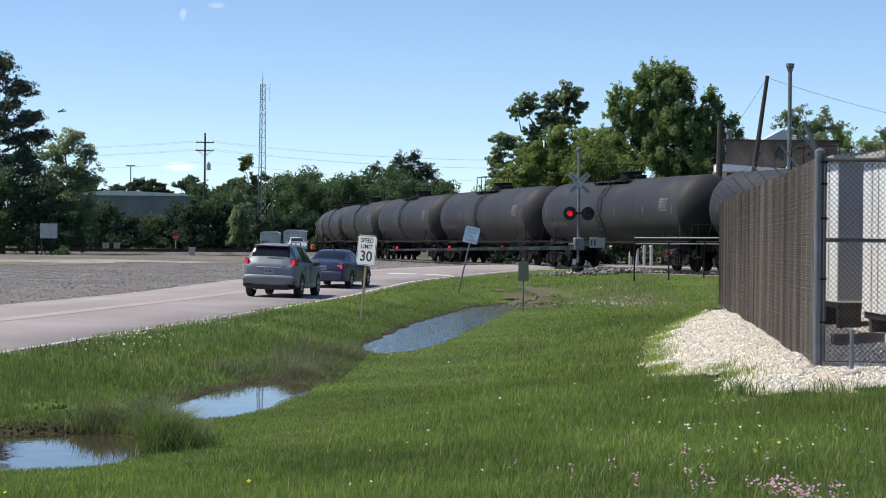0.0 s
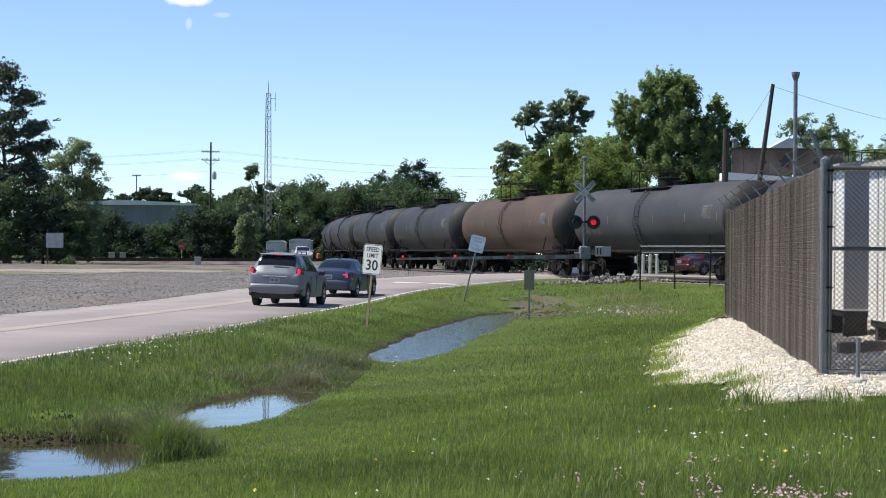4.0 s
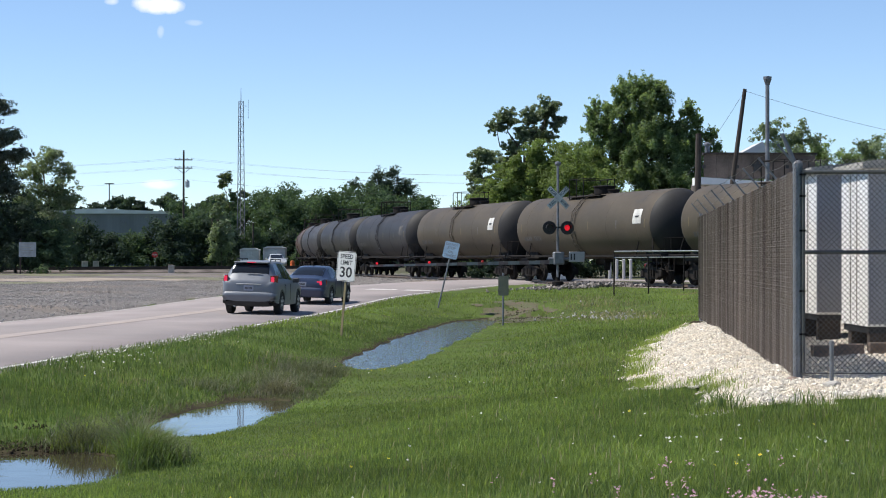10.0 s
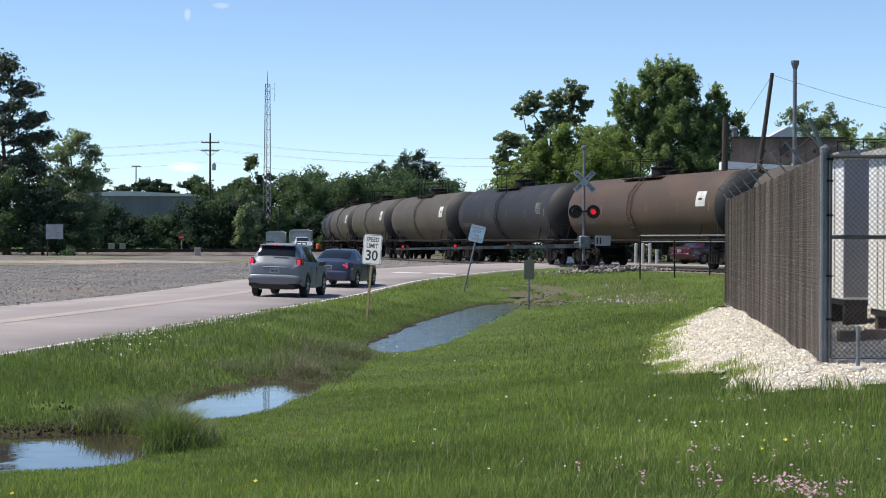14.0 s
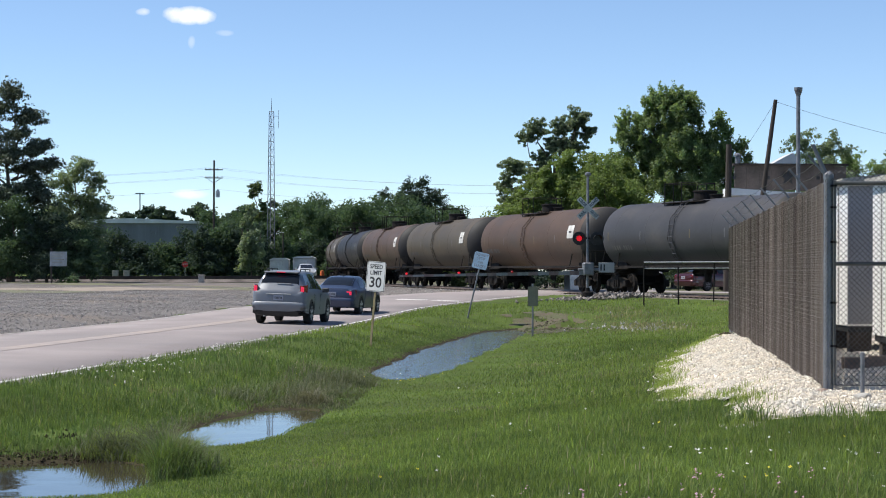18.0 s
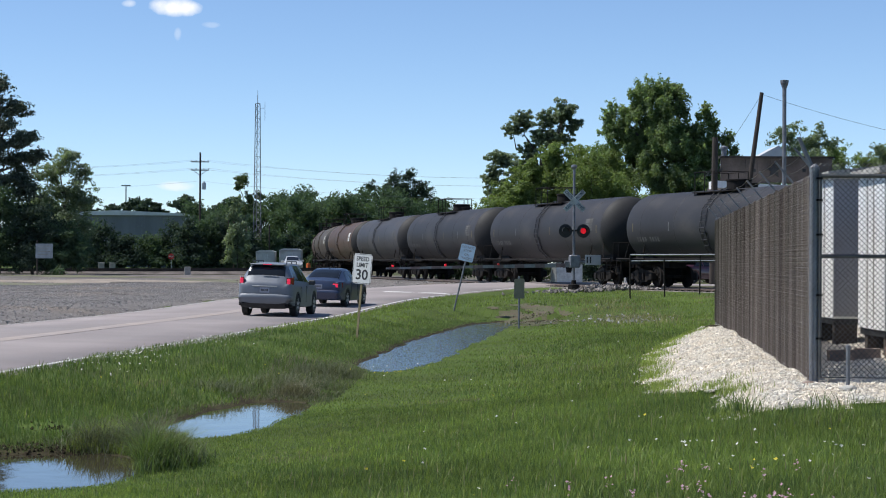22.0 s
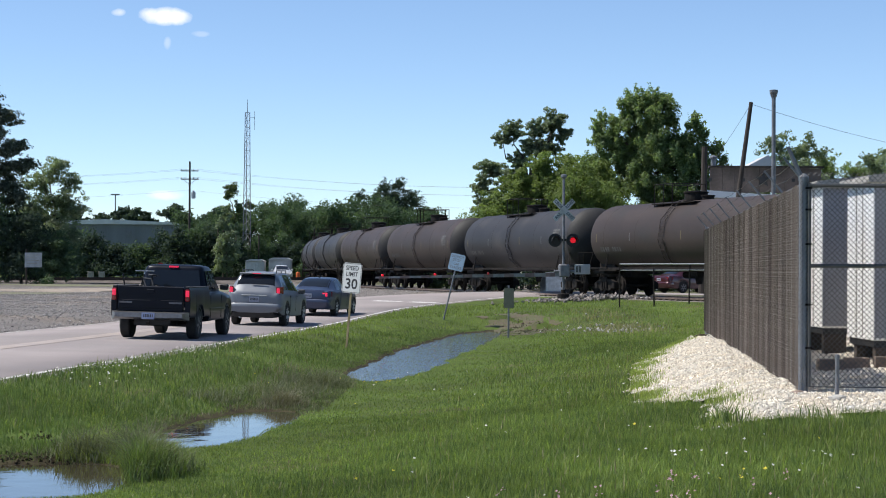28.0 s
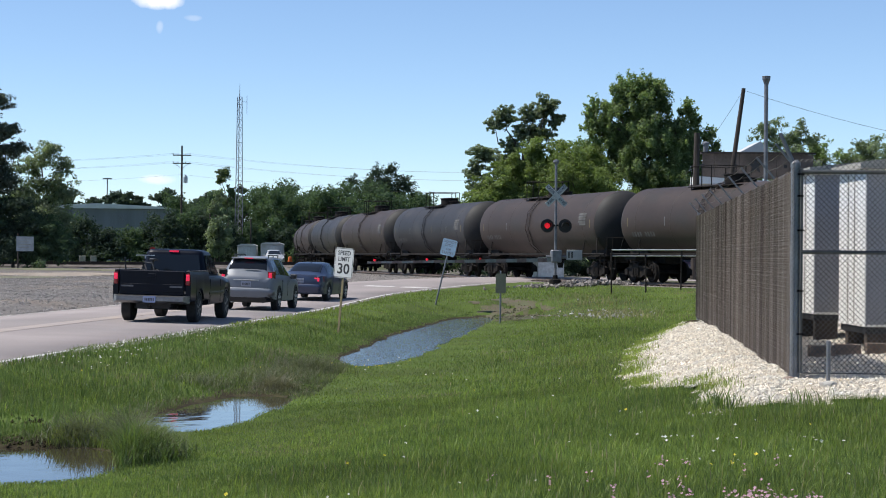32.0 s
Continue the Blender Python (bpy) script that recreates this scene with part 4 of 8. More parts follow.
gate = thing("fence_gate", pose(FA.x, FA.y, 0, 0, 0, -1.5), "chain-link gate with dark tubular rails beside the fence post", "gate")
GL = 5.6
for name, a, b, r in (("gate_upright", (0.11, -0.05, 0.3), (0.11, -0.05, 2.66), 0.02), ("gate_upright", (GL, -0.05, 0.3), (GL, -0.05, 2.66), 0.02),
                      ("gate_rail", (0.11, -0.05, 2.63), (GL, -0.05, 2.63), 0.024), ("gate_rail", (0.11, -0.05, 1.70), (GL, -0.05, 1.70), 0.024),
                      ("tension_wire", (0.11, -0.05, 0.30), (GL, -0.05, 0.27), 0.006)):
    part(name, rod(B(), a, b, r, n=10), M["wire"], gate)
for z in (0.75, 1.25, 1.95, 2.35, 2.6):
    bm = B()
    box(bm, 0.06, 0.14, -0.078, -0.066, z - 0.012, z + 0.012)
    part("hinge", bm, M["dark_steel"], gate)
chain_link("wire_mesh", GL, 0.3, 2.78, 0.062, 0.0032, gate, -0.05)
bm = B()
rod(bm, (0, 0, -0.1), (0, 0, 0.46), 0.025, n=10)
lathe(bm, [(0.44, 0.03), (0.47, 0.03), (0.48, 0.01)], "Z", 10)
stop_post = part("short_post", bm, M["galv_dull"])
stop_post.location = (4.66, 21.2, pad_at(4.66, 21.2))
tagged(stop_post, "short grey steel gate stop post in the gravel", "post")


def rock(name, x, y, z, sx, sy, sz, seed, material, label):
    bm = B()
    bmesh.ops.create_icosphere(bm, subdivisions=2, radius=1)
    r = random.Random(seed)
    for v in bm.verts:
        v.co *= 1 + 0.25 * noise.noise(v.co * 1.7 + Vector((seed, 0, 0)))
        v.co = Vector((v.co.x * sx, v.co.y * sy, v.co.z * sz))
    o = part(name, bm, material)
    o.matrix_basis = pose(x, y, z, 0, 0, r.uniform(0, 180))
    return tagged(o, label, "rock")


rock("rock", 4.62, 21.0, pad_at(4.62, 21.0), 0.14, 0.09, 0.05, 3, M["concrete"], "flat grey rock lying on the gravel")
rock("rock", 4.29, 21.52, pad_at(4.3, 21.5) - 0.02, 0.1, 0.09, 0.06, 5, M["brick"], "small brown concrete lump at the foot of the post")
rock("rock", 6.05, 41.0, pad_at(6.05, 41) - 0.02, 0.3, 0.2, 0.07, 9, M["mud"], "dark flat stone on the gravel mound")


def storage_box(x, y, z, w, d, h, group):
    """A tall white cabinet on blocks, with a sloping slab roof."""
    t = thing("storage_cabinet", pose(x, y, z), "tall white metal storage cabinet with a sloping slab roof on blocks", "cabinet", group)
    bm = B()
    box(bm, 0, w, 0, d, 0, h, 0.012)
    body = part("body", bm, M["white_panel"], t)
    for u in (0.38, 0.62):
        bm = B()
        box(bm, -0.014, 0.004, d * u - 0.008, d * u + 0.008, 0.05, h - 0.05)
        part("seam", bm, M["concrete"], body)
    # added thin panel: the front's shade, put into a grey colour
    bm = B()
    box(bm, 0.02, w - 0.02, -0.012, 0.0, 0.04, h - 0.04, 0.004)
    part("front_panel", bm, M["panel_grey"], t, "thin panel greyed for the shade on the white front")
    bm = B()
    prism(bm, ((-0.10, h - 0.02), (w + 0.10, h - 0.02), (w + 0.10, h + 0.08), (w / 2, h + 0.24), (-0.10, h + 0.08)), -0.12, d + 0.12)
    part("roof_slab", bm, M["concrete"], t, "grey slab roof")
    bm = B()
    box(bm, 0.03, w - 0.03, 0.05, d - 0.05, -0.10, 0.0)
    part("skid", bm, M["black"], t)
    return t


for x, y, z, h in ((6.74, 28.2, 0.60, 2.42), (6.74, 31.9, 0.68, 2.44)):
    storage_box(x, y, z, 2.6, 1.75, h, "storage cabinets behind the fence")
    zb = pad_at(x + 0.4, y + 0.3) - 0.03
    # blocks take the dark tie colour for the shade under the cabinet
    for i, (dx, dy) in enumerate(((0.05, 0.05), (0.05, 1.3), (0.95, 0.05), (1.75, 0.1), (2.1, 1.2))):
        bm = B()
        box(bm, 0, 0.39, 0, 0.19, 0, z - 0.10 - zb, 0.01)
        for u in (0.09, 0.24):
            box(bm, u, u + 0.09, -0.004, 0.02, 0.05, z - 0.15 - zb)
        o = part("concrete_block", bm, M["tie"])
        o.location = (x + dx, y + dy, zb)
        tagged(o, "concrete block under the cabinet, coloured dark for the shade there", "block", "blocks under the cabinets")
for i in range(9):
    x, y = 5.9 + 0.42 * i + 0.03 * math.sin(i * 3), 27.3 + 0.2 * math.sin(i * 1.7)
    bm = B()
    box(bm, -0.19, 0.19, -0.095, 0.095, 0, 0.19, 0.008)
    o = part("concrete_block", bm, M["brick"])
    o.matrix_basis = pose(x, y, pad_at(x, y) - 0.02, 0, 0, 8 * math.sin(i * 5))
    tagged(o, "weathered brown concrete block lying on the gravel", "block", "blocks on the gravel")


# loose stones of the lot beyond the road
rng = np.random.default_rng(5)
q = np.stack([rng.uniform(-34, 2, 130000), 34 + 120 * rng.random(130000) ** 1.3], 1)
q = q[lot(q[:, 0], q[:, 1])][:64000]
solid_cloud("lot_stones", np.c_[q, ground_z(q[:, 0], q[:, 1]) + 0.035], 0.015 + 0.032 * rng.random(len(q)) ** 2, M["lot_stone"], "loose grey stones of the gravel lot", "gravel", rng)


def verge(X, Y):
    return (wave(X, Y, 0.12, 2) + 0.6 * wave(X, Y, 0.5, 4) > 0.45) & (Y > 118) & lot(X, Y)


tagged(sheet("grass_patch", np.arange(-80, 0, 0.8), np.arange(110, 200, 0.9), lambda X, Y: ground_z(X, Y) + 0.05, M["dry_turf"], verge),
       "thin dry grass on the far gravel", "grass", kind="structure")


def sandy(X, Y):
    return np.hypot((X + 27) / 11, (Y - 140) / 9) + 0.3 * wave(X, Y, 0.4, 3) < 1


tagged(sheet("sand_patch", np.arange(-45, -8, 0.6), np.arange(124, 156, 0.6),
             lambda X, Y: ground_z(X, Y) + 0.04 + 0.12 * np.clip(1 - np.hypot((X + 27) / 11, (Y - 140) / 9), 0, 1), M["sand"], sandy),
       "bare pale sandy heap on the gravel lot", "sand", kind="structure")


# ---- vehicles: x ahead, y to the left, origin on the ground under the rear axle ----
def loft(bm, sections):
    """Join closed rings of the same number of points; close the ends."""
    rings = [[bm.verts.new(p) for p in s] for s in sections]
    k = len(rings[0])
    for a, b in zip(rings, rings[1:]):
        for i in range(k):
            bm.faces.new((a[i], a[(i + 1) % k], b[(i + 1) % k], b[i]))
    bm.faces.new(rings[0][::-1])
    bm.faces.new(rings[-1])
    return bm


def body_ring(x, wb, zb, wm, zm, wt, zt):
    half = [(wb * 0.6, zb), (wb, zb + 0.03), (wm * 0.99, zb + 0.16), (wm, zm), (wm * 0.99, zm + 0.1), (wt, zt - 0.05), (wt * 0.93, zt), (wt * 0.5, zt + 0.012)]
    return [(x, -y, z) for y, z in half] + [(x, y, z) for y, z in half[::-1]]


def quad(bm, pts):
    bm.faces.new([bm.verts.new(p) for p in pts])
    return bm


def slab(name, pts, normal, thick, material, parent, label=""):
    """A thin plate over four or more corner points, raised along normal."""
    bm = B()
    n = Vector(normal).normalized() * thick
    a = [bm.verts.new(Vector(p)) for p in pts]
    b = [bm.verts.new(Vector(p) + n) for p in pts]
    bm.faces.new(a[::-1])
    bm.faces.new(b)
    for i in range(len(pts)):
        bm.faces.new((a[i], a[(i + 1) % len(pts)], b[(i + 1) % len(pts)], b[i]))
    return part(name, bm, material, parent, label)


M["glass_dark"] = mat("glass_dark", (0.012, 0.014, 0.017), 0.08, var=0.05, scale=1, spec=0.4)
M["silver_paint"] = mat("silver_paint", (0.160, 0.175, 0.20), 0.45, 0.12, var=0.05, scale=2, fine=60, coat=0.15)
M["blue_paint"] = mat("blue_paint", (0.028, 0.042, 0.085), 0.4, 0.1, var=0.06, scale=2, fine=60, coat=0.3)
M["navy_paint"] = mat("navy_paint", (0.006, 0.008, 0.015), 0.36, 0.0, var=0.08, scale=2, fine=60, coat=0.05, spec=0.14)
M["maroon_paint"] = mat("maroon_paint", (0.06, 0.012, 0.016), 0.3, 0.2, var=0.06, scale=2, fine=60, coat=0.8)
M["chrome"] = mat("chrome", (0.36, 0.36, 0.36), 0.3, 0.9, var=0.05, scale=3)
M["chrome_dull"] = mat("chrome_dull", (0.20, 0.20, 0.21), 0.38, 0.8, var=0.2, scale=6)
M["alloy_dull"] = mat("alloy_dull", (0.14, 0.14, 0.15), 0.5, 0.3, var=0.15, scale=6)
M["alloy"] = mat("alloy", (0.55, 0.56, 0.57), 0.45, 0.4, var=0.1, scale=6)
M["plate"] = mat("plate", (0.30, 0.31, 0.36), 0.5, var=0.05, scale=6)
M["plate_blue"] = mat("plate_blue", (0.30, 0.35, 0.52), 0.5, var=0.05, scale=6)
M["plastic_grey"] = mat("plastic_grey", (0.06, 0.06, 0.062), 0.7, var=0.1, scale=6)


def wheel_meshes(r, w, key):
    bm = B()
    lathe(bm, [(-w / 2, r * 0.62), (-w / 2, r * 0.9), (-w / 2 + 0.03, r), (w / 2 - 0.03, r), (w / 2, r * 0.9), (w / 2, r * 0.62)], "Y", 28)
    rim = B()
    lathe(rim, [(-w / 2 + 0.02, r * 0.64), (-w / 2 - 0.002, r * 0.62), (-w / 2 + 0.03, r * 0.54), (-w / 2 + 0.05, r * 0.2), (-w / 2 + 0.01, r * 0.16), (-w / 2 + 0.005, 0.02)], "Y", 24)
    for a in range(0, 360, 60):
        box(rim, -0.03, 0.03, -w / 2 - 0.004, -w / 2 + 0.05, r * 0.14, r * 0.6, m=pose(0, 0, 0, 0, a, 0))
    out = []
    for name, b, k in (("tyre", bm, "rubber"), ("rim", rim, key)):
        me = bpy.data.meshes.new(name)
        bmesh.ops.recalc_face_normals(b, faces=b.faces)
        b.to_mesh(me)
        b.free()
        me.materials.append(M[k])
        me.polygons.foreach_set("use_smooth", [True] * len(me.polygons))
        me.set_sharp_from_angle(angle=radians(35))
        out.append(me)
    return out


def add_wheels(car, base, track, r, w, rim_key):
    tyre, rim = wheel_meshes(r, w, rim_key)
    wheels = []
    for x in (0, base):
        for s in (-1, 1):
            wh = new("wheel")
            wh.parent = car
            wh.matrix_basis = pose(x, s * track / 2, r, 0, 0, 0 if s < 0 else 180)
            for me in (tyre, rim):
                o = new(me.name, me)
                o.parent = wh
            wheels.append((wh, x, s * track / 2, r, s))
    return wheels


def arches(car, base, track, w, r, wide, material):
    for x in (0, base):
        for s in (-1, 1):
            bm = B()
            lathe(bm, [(s * (wide - 0.20), r + 0.07), (s * (wide - 0.02), r + 0.07), (s * (wide + 0.006), r + 0.075), (s * (wide + 0.006), r + 0.02)], "Y", 24, (x, 0, r))
            low = [v for v in bm.verts if v.co.z < r * 1.05]
            bmesh.ops.delete(bm, geom=low, context="VERTS")
            part("wheel_arch", bm, material, car)


def mirror_pair(car, x, y, z, material):
    for s in (-1, 1):
        bm = B()
        box(bm, x - 0.07, x + 0.07, s * y - 0.02 if s > 0 else -y - 0.2, s * y + 0.2 if s > 0 else -y + 0.02, z - 0.07, z + 0.08, 0.03)
        part("door_mirror", bm, material, car)


def plate_bars(car, x, z, material, w=0.32):
    bm = B()
    box(bm, x - 0.012, x, -w / 2, w / 2, z - 0.08, z + 0.08)
    p = part("number_plate", bm, material, car)
    for i in range(6):
        bm = B()
        box(bm, x - 0.016, x - 0.011, -w / 2 + 0.04 + i * 0.042, -w / 2 + 0.065 + i * 0.042, z - 0.035, z + 0.035)
        part("plate_bar", bm, M["plastic_grey"], p)


class Shell:
    """A car's painted shell: cross-sections along x, with arches cut by the sill line; panes are patches of the same surface, a little proud."""

    def __init__(self, keys, base, r, gap=0.06):
        self.keys, self.axles, self.r, self.gap = keys, (0.0, base), r, gap

    def section(self, x):
        w, zb, belt, wr, zr = [float(np.interp(x, [k[0] for k in self.keys], [k[i] for k in self.keys])) for i in range(1, 6)]
        for a in self.axles:
            d = (self.r + self.gap) ** 2 - (x - a) ** 2
            if d > 0:
                zb = max(zb, self.r + math.sqrt(d))
        belt = max(belt, zb + 0.12)
        g = w * 0.955
        return [(0, zb), (w * 0.9, zb), (w * 0.985, zb + 0.03), (w, (zb + belt) / 2), (w * 0.99, belt - 0.08), (g, belt), (g + (wr - g) * 0.45, belt + (zr - 0.07 - belt) * 0.5),
                (wr, zr - 0.07), (wr * 0.9, zr - 0.022), (wr * 0.5, zr - 0.004), (0, zr)]

    def point(self, x, v, s):
        p = self.section(x)
        i = min(int(v), 9)
        f = v - i
        return Vector((x, s * (p[i][0] + (p[i + 1][0] - p[i][0]) * f), p[i][1] + (p[i + 1][1] - p[i][1]) * f))

    def stations(self):
        xs = set(k[0] for k in self.keys)
        for a in self.axles:
            xs |= set(round(a + (self.r + self.gap) * math.cos(math.pi * i / 14), 4) for i in range(15))
        xs = sorted(xs)
        out = [xs[0]]
        for x in xs[1:]:
            if x - out[-1] > 0.3:
                out.append((x + out[-1]) / 2)
            if x - out[-1] > 0.008:
                out.append(x)
        return out

    def body(self, bm):
        rings = []
        for x in self.stations():
            p = self.section(x)
            rings.append([(x, -y, z) for y, z in p] + [(x, y, z) for y, z in p[-2:0:-1]])
        return loft(bm, rings)

    def patch(self, name, material, parent, v0, v1, low, high, s=0, nx=8, nv=4, lift=0.007, label=""):
        """A patch from v0 to v1; low and high = its (rear, front) x at v0 and at v1. s = 0 spans both sides."""
        bm = B()
        grid = []
        cols = [(v0 + (v1 - v0) * j / nv, s or 1) for j in range(nv + 1)]
        if s == 0:
            cols = [(v, -1) for v, _ in cols] + [(v, 1) for v, _ in cols[-2::-1]]
        for v, side in cols:
            f = (v - v0) / (v1 - v0)
            a, b = low[0] + (high[0] - low[0]) * f, low[1] + (high[1] - low[1]) * f
            row = []
            for i in range(nx + 1):
                x = a + (b - a) * i / nx
                p = self.point(x, v, side)
                du, dv = self.point(x + 0.02, v, side) - self.point(x - 0.02, v, side), self.point(x, min(10, v + 0.1), side) - self.point(x, max(0, v - 0.1), side)
                n = dv.cross(du) * side
                row.append(bm.verts.new(p + (n.normalized() if n.length > 1e-9 else Vector((0, 0, 1))) * lift))
            grid.append(row)
        for r0, r1 in zip(grid, grid[1:]):
            for i in range(nx):
                bm.faces.new((r0[i], r0[i + 1], r1[i + 1], r1[i]))
        ob = part(name, bm, material, parent, label, True)
        return ob


def shell_car(car, shell, paint, sides, rear, front, label=""):
    body = part("body", shell.body(B()), M[paint], car, label, True)
    body.data.set_sharp_from_angle(angle=radians(48))
    for low, high in sides:
        for s in (-1, 1):
            shell.patch("side_window", M["glass_dark"], body, 5.25, 6.92, low, high, s)
    shell.patch("rear_window", M["glass_dark"], body, 7.45, 10, rear, rear)
    shell.patch("windscreen", M["glass_dark"], body, 7.45, 10, front, front)
    bm = B()
    box(bm, shell.keys[0][0] + 0.12, shell.keys[-1][0] - 0.2, -0.62, 0.62, 0.26, 0.62, 0.04)
    part("underbody", bm, M["black"], car)
    return body


def tail_light(car, shell, x0, x1, z0, z1, y0, lit, lift=0.012):
    """A lamp cluster that wraps the rear corner, with the lit lamp inside it."""
    for s in (-1, 1):
        w = [shell.section(x)[3][0] for x in (x0, x1)]
        bm = B()
        a, b = [], []
        for z in (z0, z1):
            a.append([(x0 - lift, s * y0, z), (x0 - lift, s * (w[0] - 0.03), z), (x1, s * (w[1] * 0.99 + lift), z + 0.02), (x1 + 0.06, s * (w[1] * 0.9), z)])
        loft(bm, a)
        cluster = part("tail_light", bm, M["tail_dull"], car, "dark red lamp cluster")
        if lit:
            bm = B()
            box(bm, x0 - lift - 0.012, x0 + 0.05, min(s * (y0 + 0.03), s * (w[0] - 0.02)), max(s * (y0 + 0.03), s * (w[0] - 0.02)), z0 + (z1 - z0) * 0.12, z0 + (z1 - z0) * 0.85, 0.01)
            part("brake_lamp", bm, M["tail_red"], cluster, "lit red brake lamp")


def make_suv():
    car = thing("parked_suv", pose(0, 0, 0), "silver SUV with lit brake lights waiting on the road", "car")
    sh = Shell(((-1.0, 0.62, 0.56, 0.93, 0.52, 0.99), (-0.985, 0.74, 0.50, 0.98, 0.62, 1.04), (-0.95, 0.83, 0.44, 1.03, 0.68, 1.09), (-0.9, 0.87, 0.40, 1.05, 0.68, 1.16),
                (-0.82, 0.895, 0.37, 1.07, 0.66, 1.28), (-0.72, 0.91, 0.35, 1.07, 0.64, 1.43), (-0.60, 0.92, 0.34, 1.07, 0.62, 1.57), (-0.48, 0.92, 0.33, 1.07, 0.61, 1.63),
                (0.3, 0.92, 0.30, 1.05, 0.605, 1.69), (1.2, 0.92, 0.28, 1.02, 0.595, 1.675),
                (1.65, 0.92, 0.28, 1.01, 0.60, 1.585), (2.5, 0.92, 0.28, 1.0, 0.69, 1.11), (2.75, 0.91, 0.29, 0.97, 0.71, 1.04), (3.3, 0.88, 0.32, 0.90, 0.66, 0.98),
                (3.6, 0.80, 0.36, 0.80, 0.58, 0.87), (3.74, 0.66, 0.42, 0.64, 0.5, 0.72)), 2.72, 0.36)
    body = shell_car(car, sh, "silver_paint", (((-0.62, 0.18), (-0.36, 0.18)), ((0.25, 1.08), (0.25, 1.08)), ((1.15, 2.28), (1.15, 1.62))), (-0.81, -0.57), (1.72, 2.42), "silver paint")
    bm = B()
    box(bm, -0.70, -0.42, -0.58, 0.58, 1.60, 1.645, 0.018)
    part("roof_spoiler", bm, M["silver_paint"], car)
    bm = B()
    box(bm, -0.712, -0.69, -0.14, 0.14, 1.612, 1.636)
    part("high_brake_light", bm, M["tail_red"], car, "lit red brake lamp")
    tail_light(car, sh, -0.925, -0.72, 1.00, 1.22, 0.70, True)
    for s in (-1, 1):
        bm = B()
        rod(bm, (-0.3, s * 0.56, 1.725), (1.2, s * 0.56, 1.725), 0.018, n=6)
        for x in (-0.3, 0.45, 1.2):
            rod(bm, (x, s * 0.56, 1.63), (x, s * 0.56, 1.725), 0.018, n=6)
        part("roof_rail", bm, M["plastic_grey"], car)
        bm = B()
        box(bm, -1.045, -1.0, s * 0.64 - 0.11, s * 0.64 + 0.11, 0.50, 0.55, 0.01)
        part("reflector", bm, M["black"], car)
        for x in (0.5, 1.5):
            bm = B()
            box(bm, x - 0.02, x + 0.16, s * 0.915 - 0.02, s * 0.915 + 0.02, 0.90, 0.93, 0.01)
            part("door_handle", bm, M["silver_paint"], body)
        for x in (0.40, 1.30):
            bm = B()
            box(bm, x - 0.004, x + 0.004, s * 0.918 - 0.006, s * 0.918 + 0.006, 0.45, 0.96)
            part("door_gap", bm, M["black"], body)
    bm = B()
    loft(bm, [body_ring(-1.06, 0.66, 0.42, 0.76, 0.5, 0.74, 0.66), body_ring(-1.02, 0.80, 0.40, 0.86, 0.52, 0.84, 0.70), body_ring(-0.75, 0.88, 0.38, 0.925, 0.52, 0.915, 0.70)])
    part("rear_bumper", bm, M["silver_paint"], car, smooth=True)
    bm = B()
    loft(bm, [body_ring(-1.05, 0.60, 0.28, 0.70, 0.34, 0.72, 0.46), body_ring(-1.0, 0.76, 0.26, 0.84, 0.34, 0.86, 0.47), body_ring(-0.55, 0.84, 0.27, 0.90, 0.34, 0.93, 0.47)])
    part("bumper_skirt", bm, M["black"], car, "black bumper skirt", True)
    bm = B()
    box(bm, -1.022, -0.985, -0.42, 0.42, 0.93, 0.965, 0.01)
    part("tailgate_trim", bm, M["chrome"], car)
    bm = B()
    box(bm, -0.865, -0.835, -0.40, 0.10, 1.285, 1.30)
    part("wiper", bm, M["black"], car)
    bm = B()
    box(bm, -1.008, -0.99, -0.74, 0.74, 0.700, 0.712)
    part("tailgate_gap", bm, M["black"], body)
    plate_bars(car, -1.006, 0.83, M["plate"])
    mirror_pair(car, 1.85, 0.90, 1.06, M["plastic_grey"])
    arches(car, 2.72, 1.6, 0.23, 0.355, 0.905, M["black"])
    bm = B()
    rod(bm, (-1.03, 0.45, 0.27), (-0.75, 0.45, 0.27), 0.035, n=8)
    part("exhaust", bm, M["chrome"], car)
    add_wheels(car, 2.72, 1.60, 0.36, 0.23, "alloy")
    return car


